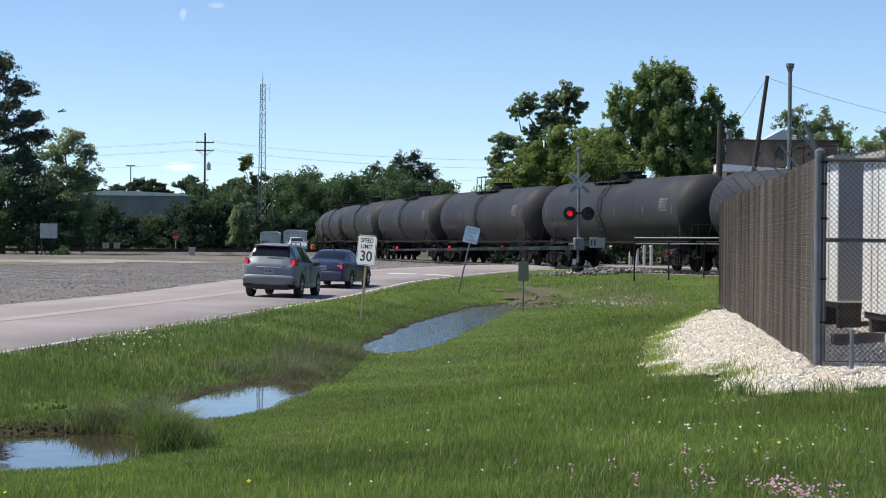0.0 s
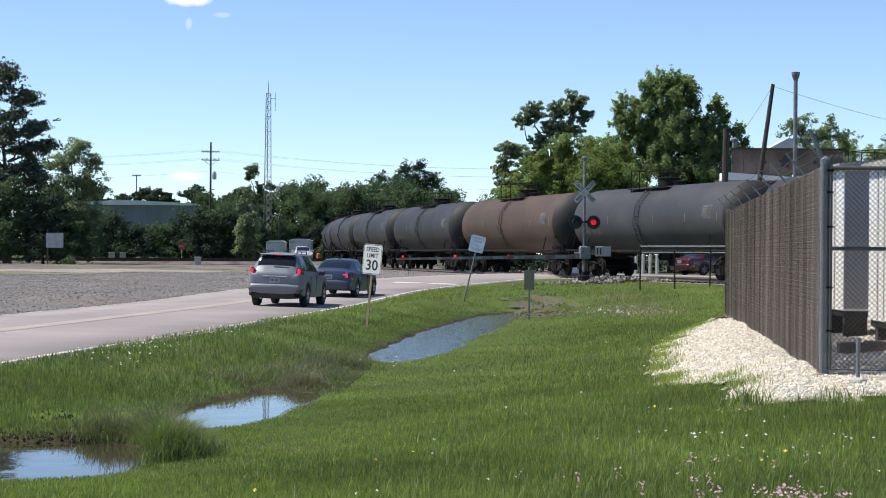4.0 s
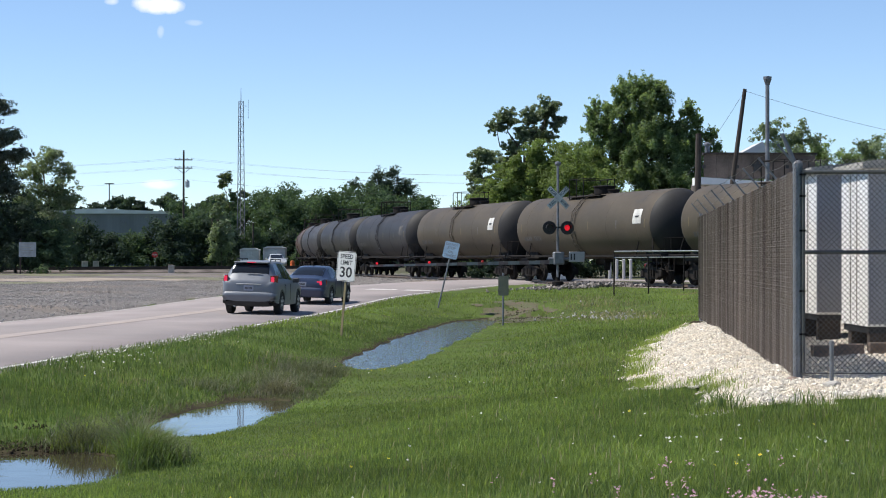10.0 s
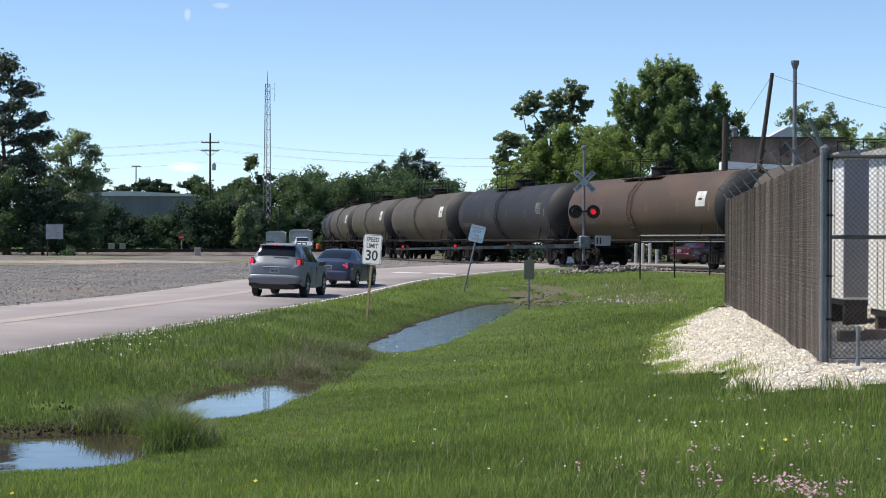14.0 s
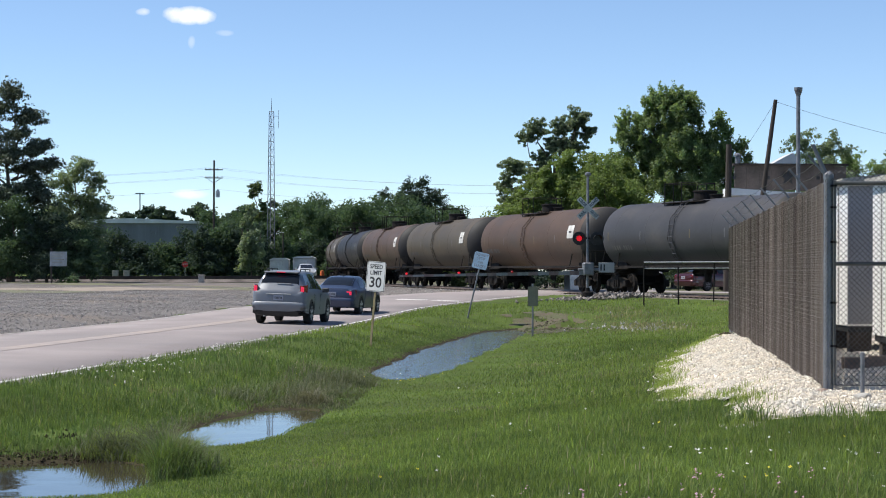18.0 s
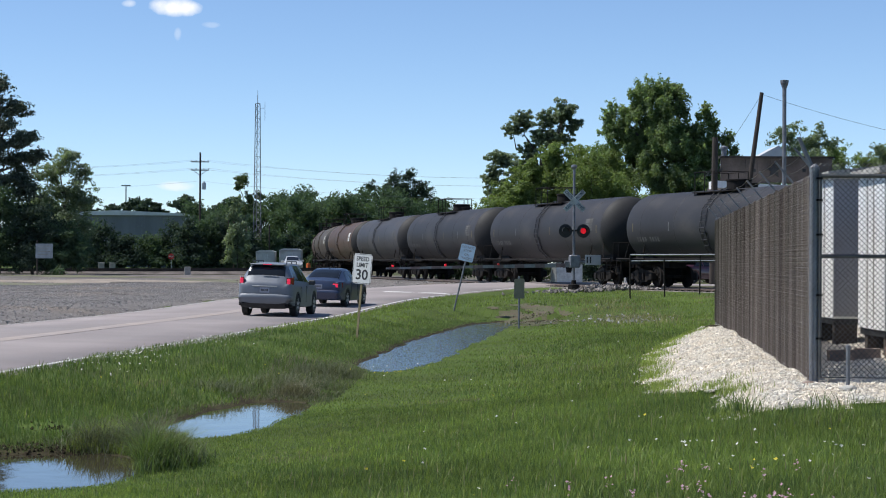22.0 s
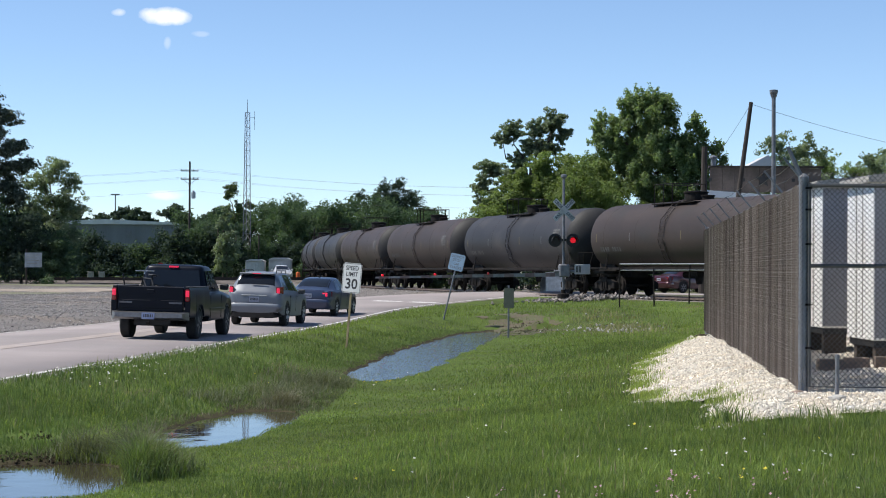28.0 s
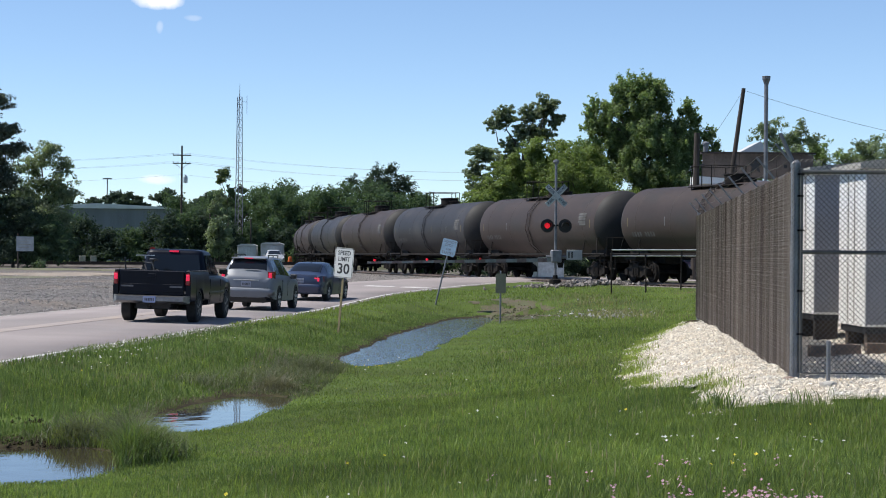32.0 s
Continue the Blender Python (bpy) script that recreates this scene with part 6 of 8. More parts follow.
# speed limit sign, leaning on its pale post
SZ = ground_at(-2.05, 47)
sp, _ = road_sign("speed_limit_sign", -2.06, 47, SZ, 4.5, -37, 1.60 - SZ, "u", "white speed limit sign on a leaning pale post in the grass", "road sign")
zc = 1.45 - SZ
pl = panel(sp, 0.61, 0.76, zc, M["sign_white"])
bm = B()
for a in ((-0.28, 0.28, 0.355, 0.367), (-0.28, 0.28, -0.367, -0.355), (-0.29, -0.278, -0.36, 0.36), (0.278, 0.29, -0.36, 0.36)):
    box(bm, a[0], a[1], -0.0175, -0.016, zc + a[2], zc + a[3])
part("sign_border", bm, M["sign_black"], pl)
for word, size, dz, sx in (("SPEED", 0.155, 0.245, 1.0), ("LIMIT", 0.155, 0.09, 1.05), ("30", 0.36, -0.16, 1.15)):
    lettering("sign_letters", word, size, pose(0, -0.0185, zc + dz, 90, 0, 0), M["sign_black"], pl, 0.003 if size < 0.2 else 0.007, sx)

TZ = ground_at(0.55, 67.3)
st, _ = road_sign("tracks_sign", 0.55, 67.3, TZ, 13.0, -28, 2.0 - TZ, "r", "faded blue-white do not stop sign on a leaning post", "road sign")
zc = 2.02 - TZ
pl = panel(st, 0.60, 0.60, zc, M["sign_faded"], 0.03)
for word, size, dz in (("DO NOT", 0.13, 0.20), ("STOP", 0.14, 0.07), ("ON", 0.13, -0.07), ("TRACKS", 0.13, -0.20)):
    lettering("sign_letters", word, size, pose(0, -0.0185, zc + dz, 90, 0, 0), M["letter_faded"], pl, 0.003)

GZ = ground_at(2.55, 59)
mk, _ = road_sign("marker_board", 2.55, 59, GZ, 0.0, 8, 1.2 - GZ, "r", "small olive-brown marker board on a post by the ditch", "marker")
panel(mk, 0.33, 0.62, 0.80 - GZ, M["sign_back"], 0.02, -0.03)

# pipe rail between the fence and the track
pr = thing("pipe_rail", pose(0, 0, 0), "low grey pipe rail fence before the track", "rail fence")
PA, PB = Vector((7.6, 74.0, 0)), Vector((11.6, 73.0, 0))
for k in range(4):
    p = PA.lerp(PB, k / 3)
    z = ground_at(p.x, p.y)
    bm = B()
    rod(bm, (p.x, p.y, z - 0.1), (p.x + 0.03 * math.sin(k * 4), p.y, 1.95 if k != 1 else 1.8), 0.03, n=8)
    part("post", bm, M["dark_steel"], pr)
for z in (1.96, 1.72):
    bm = B()
    rod(bm, (PA.x, PA.y, z), (PB.x, PB.y, z + 0.03), 0.03 if z > 1.9 else 0.02, n=8)
    part("rail", bm, M["galv"], pr)

# beyond the train: grey cabinet, white posts
bm = B()
box(bm, -0.8, 0.8, -0.4, 0.4, 0, 1.1, 0.03)
box(bm, -0.86, 0.86, -0.46, 0.46, 1.1, 1.16, 0.01)
cab = part("utility_cabinet", bm, M["galv"])
cab.matrix_basis = pose(7.1, 103.5, ground_at(7.1, 103.5), 0, 0, 20)
tagged(cab, "low grey steel utility cabinet beyond the track", "cabinet")
for k in range(4):
    bm = B()
    rod(bm, (0, 0, 0), (0, 0, 1.15), 0.085, n=12)
    lathe(bm, [(1.15, 0.085), (1.2, 0.07), (1.23, 0.03)], "Z", 12)
    o = part("bollard", bm, M["cabinet_grey"])
    o.location = (10.5 + 0.38 * k, 104.5 - 0.1 * k, ground_at(10.5, 104.5))
    tagged(o, "white steel bollard beyond the track", "bollard", "bollards beyond the track")

# ---- poles, tower, cables ----
up = thing("utility_pole", pose(-30.75, 240, 0.6), "dark wooden utility pole with two crossarms and transformer", "utility pole")
part("pole", rod(B(), (0, 0, -0.3), (0, 0, 15.1), 0.165, 0.11, n=12), M["pole_wood"], up)
for z, w in ((13.8, 1.15), (12.75, 1.15)):
    bm = B()
    box(bm, -w, w, -0.22, -0.12, z, z + 0.12)
    a = part("crossarm", bm, M["pole_wood"], up)
    for x in (-w + 0.1, -0.5, 0.5, w - 0.1):
        bm = B()
        lathe(bm, [(z + 0.12, 0.03), (z + 0.2, 0.06), (z + 0.28, 0.06), (z + 0.32, 0.02)], "Z", 8, (x, -0.17, 0))
        part("insulator", bm, M["galv"], a)
for s in (-1, 1):
    part("brace", rod(B(), (s * 0.9, -0.17, 12.8), (0, -0.17, 12.1), 0.03, n=6), M["dark_steel"], up)
bm = B()
lathe(bm, [(10.3, 0.05), (10.35, 0.27), (11.1, 0.27), (11.2, 0.15), (11.35, 0.05)], "Z", 14, (0.5, -0.1, 0))
part("transformer", bm, M["galv"], up, "grey can transformer")


def cable(name, a, b, sag, r, label, parts=14):
    bm, last = B(), None
    a, b = Vector(a), Vector(b)
    d = (b - a).normalized()
    u = d.cross(Vector((0, 0, 1))).normalized()
    w = u.cross(d)
    for i in range(parts + 1):
        f = i / parts
        p = a.lerp(b, f) - Vector((0, 0, sag * 4 * f * (1 - f)))
        ring = [bm.verts.new(p + (u * math.cos(k * 2.0944) + w * math.sin(k * 2.0944)) * r) for k in range(3)]
        if last:
            for k in range(3):
                bm.faces.new((last[k], last[(k + 1) % 3], ring[(k + 1) % 3], ring[k]))
        last = ring
    return tagged(part(name, bm, M["wire"]), label, "cable", "overhead cables")


for z, x in ((14.7, -1.0), (14.7, 0.9), (13.65, -1.0), (13.65, 0.9), (12.0, 0.0)):
    cable("cable", (-30.75 + x, 239.8, z), (-80, 236 + x, z - 0.6), 1.1, 0.009, "thin overhead cable from the utility pole")
    cable("cable", (-30.75 + x, 239.8, z), (28, 246 + x, z - 1.2), 1.3, 0.009, "thin overhead cable from the utility pole")

tw = thing("radio_tower", pose(-23.6, 242, 0.6, 0, 0, 12), "tall slim steel lattice radio tower", "radio tower")
TH = 21.6
legs = [Vector((0.0, 0.62, 0)), Vector((-0.54, -0.31, 0)), Vector((0.54, -0.31, 0))]


def leg_at(i, z):
    return legs[i] * (1.0 - 0.45 * z / TH) + Vector((0, 0, z))


for i in range(3):
    part("tower_leg", rod(B(), leg_at(i, -0.2), leg_at(i, TH), 0.055, 0.045, n=6), M["galv_dull"], tw)
levels = 22
for k in range(levels):
    z0, z1 = TH * k / levels, TH * (k + 1) / levels
    bm = B()
    for i in range(3):
        j = (i + 1) % 3
        rod(bm, leg_at(i, z0), leg_at(j, z1), 0.022, n=4)
        rod(bm, leg_at(i, z1), leg_at(j, z1), 0.022, n=4)
    part("lattice_brace", bm, M["galv_dull"], tw)
part("antenna_rod", rod(B(), (0, 0, TH), (0, 0, TH + 1.7), 0.05, 0.02, n=6), M["galv_dull"], tw)
bm = B()
rod(bm, (0.3, 0, TH - 0.6), (0.95, 0, TH - 0.6), 0.025, n=5)
rod(bm, (0.95, 0, TH - 2.2), (0.95, 0, TH + 0.2), 0.025, n=5)
part("side_antenna", bm, M["galv_dull"], tw)

for x, y, h, label in ((-26.4, 234, 6.6, "plain dark wooden post beyond the far track"), (-25.6, 233, 7.4, "plain dark wooden post beyond the far track"),
                       (-21.0, 231, 5.6, "slim grey metal pole beside the white cabinets")):
    o = part("post", rod(B(), (0, 0, -0.2), (0, 0, h), 0.10, 0.08, n=8), M["pole_wood"])
    o.location = (x, y, ground_at(x, y))
    tagged(o, label, "post")
for x, w, h, d in ((-20.9, 2.3, 2.3, 2.0), (-17.9, 2.7, 2.5, 2.0)):
    t = thing("relay_cabinet", pose(x, 226, ground_at(x, 226)), "pale grey railway relay cabinet beside the far track", "cabinet", "relay cabinets")
    bm = B()
    box(bm, -w / 2, w / 2, -d / 2, d / 2, 0, h, 0.04)
    body = part("body", bm, M["cabinet_grey"], t)
    bm = B()
    prism(bm, ((-w / 2 - 0.1, h), (w / 2 + 0.1, h), (w / 2 * 0.6, h + 0.22), (-w / 2 * 0.6, h + 0.22)), -d / 2 - 0.1, d / 2 + 0.1)
    part("roof", bm, M["roof_metal"], t)
    bm = B()
    box(bm, -0.45, 0.45, -d / 2 - 0.02, -d / 2 + 0.01, 0.15, h - 0.2)
    part("door", bm, M["galv"], t)
ss = thing("stop_sign", pose(-32.4, 226, ground_at(-32.4, 226)), "small red octagonal stop sign beyond the far track", "road sign")
part("post", rod(B(), (0, 0, -0.2), (0, 0, 1.6), 0.035, n=8), M["galv"], ss)
bm = B()
lathe(bm, [(-0.06, 0.38), (-0.05, 0.38)], "Y", 8, (0, 0, 1.7))
pl = part("sign_plate", bm, M["red_paint"], ss)
lettering("sign_letters", "STOP", 0.24, pose(0, -0.065, 1.7, 90, 0, 0), M["sign_white"], pl, 0.004)
bo = thing("notice_board", pose(-40.4, 190.5, ground_at(-40.4, 190.5)), "pale weathered notice board on a post by the track", "sign")
part("post", rod(B(), (-0.6, 0, -0.2), (-0.6, 0, 3.6), 0.07, n=8), M["pole_wood"], bo)
bm = B()
box(bm, -0.75, 1.0, -0.09, -0.06, 1.75, 3.25)
pl = part("sign_plate", bm, M["board_grey"], bo)
for k in range(4):
    bm = B()
    box(bm, -0.55, 0.7 - 0.2 * (k % 2), -0.096, -0.09, 2.95 - 0.28 * k, 3.03 - 0.28 * k)
    part("writing_bar", bm, M["concrete"], pl)
for x, y in ((-39.6, 219), (-38.3, 219), (-27.6, 205)):
    bm = B()
    box(bm, -0.32, 0.32, -0.25, 0.25, 0, 0.85, 0.03)
    box(bm, -0.36, 0.36, -0.29, 0.29, 0.85, 0.92, 0.01)
    o = part("junction_box", bm, M["concrete"])
    o.location = (x, y, ground_at(x, y))
    tagged(o, "pale concrete junction box beside the far track", "box", "junction boxes")
bm = B()
lathe(bm, [(0, 0.36), (0.06, 0.30), (0.5, 0.27), (1.0, 0.22), (1.05, 0.08)], "Z", 14)
M["orange"] = mat("orange", (0.62, 0.14, 0.04), 0.6, var=0.15, scale=4)
o = part("traffic_barrel", bm, M["orange"])
o.location = (-15.5, 222, ground_at(-15.5, 222))
tagged(o, "orange plastic traffic barrel beyond the far track", "barrel")
lm = thing("floodlight_mast", pose(-70.5, 420, 0.5), "distant floodlight mast above the warehouse roof", "light mast")
part("mast", rod(B(), (0, 0, 0), (0, 0, 18.2), 0.2, 0.12, n=8), M["galv_dull"], lm)
bm = B()
box(bm, -1.0, 1.0, -0.15, 0.15, 18.1, 18.35)
part("lamp_head", bm, M["galv_dull"], lm)

# ---- far track, warehouse, old building ----
bm = B()
for x0, x1, z0, z1 in ((-120, -10, -0.6, 1.05),):
    za, zb = 0.42, 0.95
    rings = []
    for x, zt in ((x0, 0.66), (-50, 0.70), (-25, 0.84), (x1, 0.95)):
        rings.append([(x, 209.5, 0.2), (x, 211.0, zt - 0.30), (x, 215, zt - 0.30), (x, 216.5, 0.2)])
    vs = [[bm.verts.new(p) for p in r] for r in rings]
    for a, b in zip(vs, vs[1:]):
        for i in range(3):
            bm.faces.new((a[i], a[i + 1], b[i + 1], b[i]))
far_bed = tagged(part("far_track_bed", bm, M["far_ballast"]), "low grey ballast bank of the far track", "track bed", kind="structure")
# rails built tall and dark, to take in the shadow below them
for y in (211.6, 213.1):
    bm = B()
    pts = [Vector((-120, y, 0.62)), Vector((-50, y, 0.66)), Vector((-25, y, 0.80)), Vector((-10, y, 0.91))]
    for a, b in zip(pts, pts[1:]):
        vs = [bm.verts.new(p + Vector((0, o, z))) for p in (a, b) for o, z in ((-0.07, -0.36), (-0.04, 0.10), (0.04, 0.10), (0.07, -0.36))]
        for i in range(3):
            bm.faces.new((vs[i], vs[i + 1], vs[i + 5], vs[i + 4]))
    part("rail", bm, M["far_bank"], far_bed)

wh = thing("warehouse", pose(-70.2, 335, 0.3), "long grey metal warehouse with a pale flat roof edge", "warehouse")
WW, WD, WH = 24.6, 30, 9.6
bm = B()
box(bm, 0, WW, 0, WD, 0, WH)
wall = part("wall", bm, M["wall_metal"], wh)
for i in range(40):
    bm = B()
    box(bm, 0.3 + i * 0.585, 0.36 + i * 0.585, -0.05, 0.0, 0, WH)
    part("wall_rib", bm, M["wall_metal"], wall)
bm = B()
prism(bm, ((-0.4, WH), (WW + 0.4, WH), (WW + 0.4, WH + 0.35), (WW / 2, WH + 0.9), (-0.4, WH + 0.35)), -0.5, WD + 0.5)
part("roof", bm, M["roof_metal"], wh, "pale metal roof")
bm = B()
box(bm, 15.9, 16.9, -0.3, 0.0, 7.6, 8.4)
part("wall_vent", bm, M["galv_dull"], wh)

ob = thing("old_building", pose(16.6, 112, 0.4), "old boarded building with a metal star and a sagging porch roof", "building")
bm = B()
box(bm, 0.4, 6.9, 0, 6, 0, 6.0)
part("wall", bm, M["boards"], ob)
for i in range(9):
    bm = B()
    box(bm, 0.3 + i * 0.745, 1.03 + i * 0.745, -0.16, -0.05, 6.1 + 0.04 * math.sin(i * 2), 7.6 + 0.05 * math.sin(i * 3))
    part("facade_board", bm, M["boards"], ob)
bm = B()
box(bm, 0.2, 7.1, -0.3, 0.1, 7.58, 7.70)
part("coping", bm, M["pole_wood"], ob)
bm = B()
vs = []
for i in range(10):
    a, r = math.pi / 2 + math.pi * i / 5, 0.50 if i % 2 == 0 else 0.20
    vs.append((3.5 + r * math.cos(a), 6.85 + r * math.sin(a)))
prism(bm, vs, -0.24, -0.165)
part("metal_star", bm, M["sign_black"], ob, "dark rusty metal star")
bm = B()
prism(bm, ((-0.4, 5.7), (5.6, 5.7), (5.6, 5.8), (2.6, 5.95), (-0.4, 6.15)), -2.2, -0.1)
part("porch_roof", bm, M["white_panel"], ob, "pale sagging metal porch roof")
bm = B()
prism(bm, ((3.2, 7.4), (5.3, 7.4), (5.3, 7.95), (4.75, 8.7), (3.2, 7.85)), 5.0, 9.0)
part("gable_roof", bm, M["roof_metal"], ob, "pale gabled metal roof behind the facade")
bm = B()
rod(bm, (0.9, 2.5, 7.4), (0.9, 2.5, 8.3), 0.16, n=10)
lathe(bm, [(8.3, 0.24), (8.4, 0.24), (8.5, 0.05)], "Z", 10, (0.9, 2.5, 0))
part("vent_pipe", bm, M["galv_dull"], ob)
for x in (0.2, 2.2, 5.2):
    bm = B()
    box(bm, x, x + 0.2, -0.19, -0.16, 6.75, 6.95)
    part("bolt_plate", bm, M["sign_black"], ob)

lp = part("leaning_pole", rod(B(), (0, 0, 0), (1.45, 0, 11.0), 0.18, 0.11, n=12), M["pole_wood"])
lp.location = (16.72, 105, 0.3)
tagged(lp, "bare dark wooden pole leaning before the old building", "pole")
cable("cable", (18.1, 105, 11.1), (15.3, 108, 6.5), 0.15, 0.012, "thin guy wire of the leaning pole", 6)
cable("cable", (18.15, 105, 11.2), (38, 118, 8.6), 0.5, 0.012, "thin overhead cable from the leaning pole")
vp = thing("vent_stack", pose(18.52, 100, 0.4), "tall slim grey pipe stack with a flared cap", "pipe stack")
part("pipe", rod(B(), (0, 0, 0), (0, 0, 10.9), 0.11, n=12), M["galv_dull"], vp)
bm = B()
lathe(bm, [(10.65, 0.115), (10.95, 0.22), (11.1, 0.23), (11.12, 0.1)], "Z", 12)
part("cap", bm, M["galv_dull"], vp)
dp = part("dark_post", rod(B(), (0, 0, 0), (0.1, 0, 8.4), 0.22, 0.16, n=10), M["pole_wood"])
dp.location = (15.3, 104, 0.3)
tagged(dp, "dark wooden post beside the old building", "pole")


# ---- a small aeroplane far off ----
plane = thing("aeroplane", pose(0, 0, 0), "tiny distant light aeroplane crossing the sky", "aeroplane")
bm = B()
lathe(bm, [(-3.6, 0.1), (-2.5, 0.35), (0.5, 0.6), (2.5, 0.55), (3.4, 0.15)], "X", 10)
part("fuselage", bm, M["galv_dull"], plane)
bm = B()
box(bm, -0.6, 0.9, -5.2, 5.2, 0.4, 0.55)
part("wing", bm, M["galv_dull"], plane)
bm = B()
box(bm, -3.6, -2.9, -1.7, 1.7, 0.1, 0.2)
part("tailplane", bm, M["galv_dull"], plane)
bm = B()
prism(bm, ((-3.7, 0.1), (-2.7, 0.2), (-3.3, 1.5), (-3.7, 1.5)), -0.06, 0.06)
part("fin", bm, M["galv_dull"], plane)


def move_plane():
    a = Vector((-308.0, 1500.0, 106.0))
    walk(plane, [(t, pose(a.x - 2.0 * t, a.y - 1.0 * t, a.z + 0.05 * t, 12, 0, 215)) for t in (0.0, 8.0, 16.0, 24.0, 32.0)])


# ---- trees ----
def leaf_cloud(name, centres, radii, count, size, material, rng, parent, droop=0.0, aspect=1.6):
    """Leaves as small bent quads, gathered in clumps inside ellipsoids; leaves lie mostly near the surface."""
    centres, radii = np.asarray(centres, float), np.asarray(radii, float)
    w = (radii[:, 0] * radii[:, 1] + radii[:, 0] * radii[:, 2])
    which = rng.choice(len(centres), count, p=w / w.sum())
    d = rng.normal(size=(count, 3))
    d /= np.linalg.norm(d, axis=1)[:, None]
    p = centres[which] + d * radii[which] * (0.25 + 0.85 * rng.random((count, 1)) ** 0.6)
    # the blades of a clump face outwards and up, so that each clump has a lit and a shaded side
    nrm = d + np.array((0, 0, 0.45)) + 0.6 * rng.normal(size=(count, 3))
    nrm /= np.linalg.norm(nrm, axis=1)[:, None]
    u = np.cross(nrm, rng.normal(size=(count, 3)) - np.array((0, 0, droop)))
    u /= np.linalg.norm(u, axis=1)[:, None]
    v = np.cross(nrm, u)
    s = size * (0.6 + 0.8 * rng.random((count, 1)))
    a, b = u * s * aspect / 2, v * s / 2
    V = np.stack([p - a, p - 0.1 * a + b, p + a, p - 0.1 * a - b], 1)
    F = np.arange(count * 4).reshape(-1, 4)
    me = bpy.data.meshes.new(name)
    me.vertices.add(count * 4)
    me.vertices.foreach_set("co", V.astype(np.float32).ravel())
    me.loops.add(count * 4)
    me.loops.foreach_set("vertex_index", F.ravel().astype(np.int32))
    me.polygons.add(count)
    me.polygons.foreach_set("loop_start", (np.arange(count) * 4).astype(np.int32))
    me.polygons.foreach_set("loop_total", np.full(count, 4, np.int32))
    me.update(calc_edges=True)
    me.validate()
    me.materials.append(material)
    ob = new(name, me)
    ob.parent = parent
    return ob


def limb(bm, a, b, r0, r1, rng, bend=0.08):
    a, b = Vector(a), Vector(b)
    L = (b - a).length
    m1 = a.lerp(b, 0.35) + Vector(rng.normal(size=3).tolist()) * L * bend
    m2 = a.lerp(b, 0.7) + Vector(rng.normal(size=3).tolist()) * L * bend
    pts = [a, m1, m2, b]
    for i in range(3):
        f0, f1 = i / 3, (i + 1) / 3
        rod(bm, pts[i], pts[i + 1], r0 + (r1 - r0) * f0, r0 + (r1 - r0) * f1, n=7, cap=False)


def tree(x, y, height, blobs, count, size, material, label, seed, trunk_r=0.25, group="", category="tree", split=3, ground=None, puff=None, rise=0.8):
    """A tapered trunk, a limb into each mass of the crown, and leaves in many small clumps round the masses (dx, dy, z, rx, rz)."""
    rng = np.random.default_rng(seed)
    z = ground_at(x, y) if ground is None else ground
    t = thing("tree", pose(x, y, z), label, category, group)
    bm = B()
    top = height * 0.62
    limb(bm, (0, 0, -0.3), (rng.normal() * 0.3, rng.normal() * 0.3, top), trunk_r, trunk_r * 0.45, rng, 0.02)
    cs, rs = [], []
    for dx, dy, bz, rx, rz in blobs:
        start = (dx * 0.08, dy * 0.08, min(top, max(height * 0.2, bz - rz - 0.2 * abs(dx))))
        limb(bm, start, (dx, dy, bz), trunk_r * 0.4, trunk_r * 0.08, rng)
        sub = puff or 0.2
        for j in range(int(split * 6)):          # twigs that carry small clumps of leaves
            d = rng.normal(size=3)
            d[2] += 0.25
            d /= np.linalg.norm(d)
            q = 0.55 + 0.65 * rng.random()
            tip = np.array((dx + d[0] * rx * q, dy + d[1] * rx * q, bz + d[2] * rz * q))
            if j % 3 == 0:
                rod(bm, (dx, dy, bz), tuple(tip), trunk_r * 0.09, trunk_r * 0.03, n=4, cap=False)
            for f in (0.35, 0.6, 0.8, 1.0):
                c = np.array((dx, dy, bz)) * (1 - f) + tip * f + rng.normal(size=3) * 0.12 * rx
                cs.append(tuple(c))
                g = sub * (0.6 + 0.8 * rng.random())
                rs.append((rx * g, rx * g, min(rx, rz * 1.2) * g * rise))
    part("trunk", bm, M["bark"], t, "brown bark")
    tagged(leaf_cloud("crown", cs, rs, count, size, material, rng, t), kind="stuff")
    return t


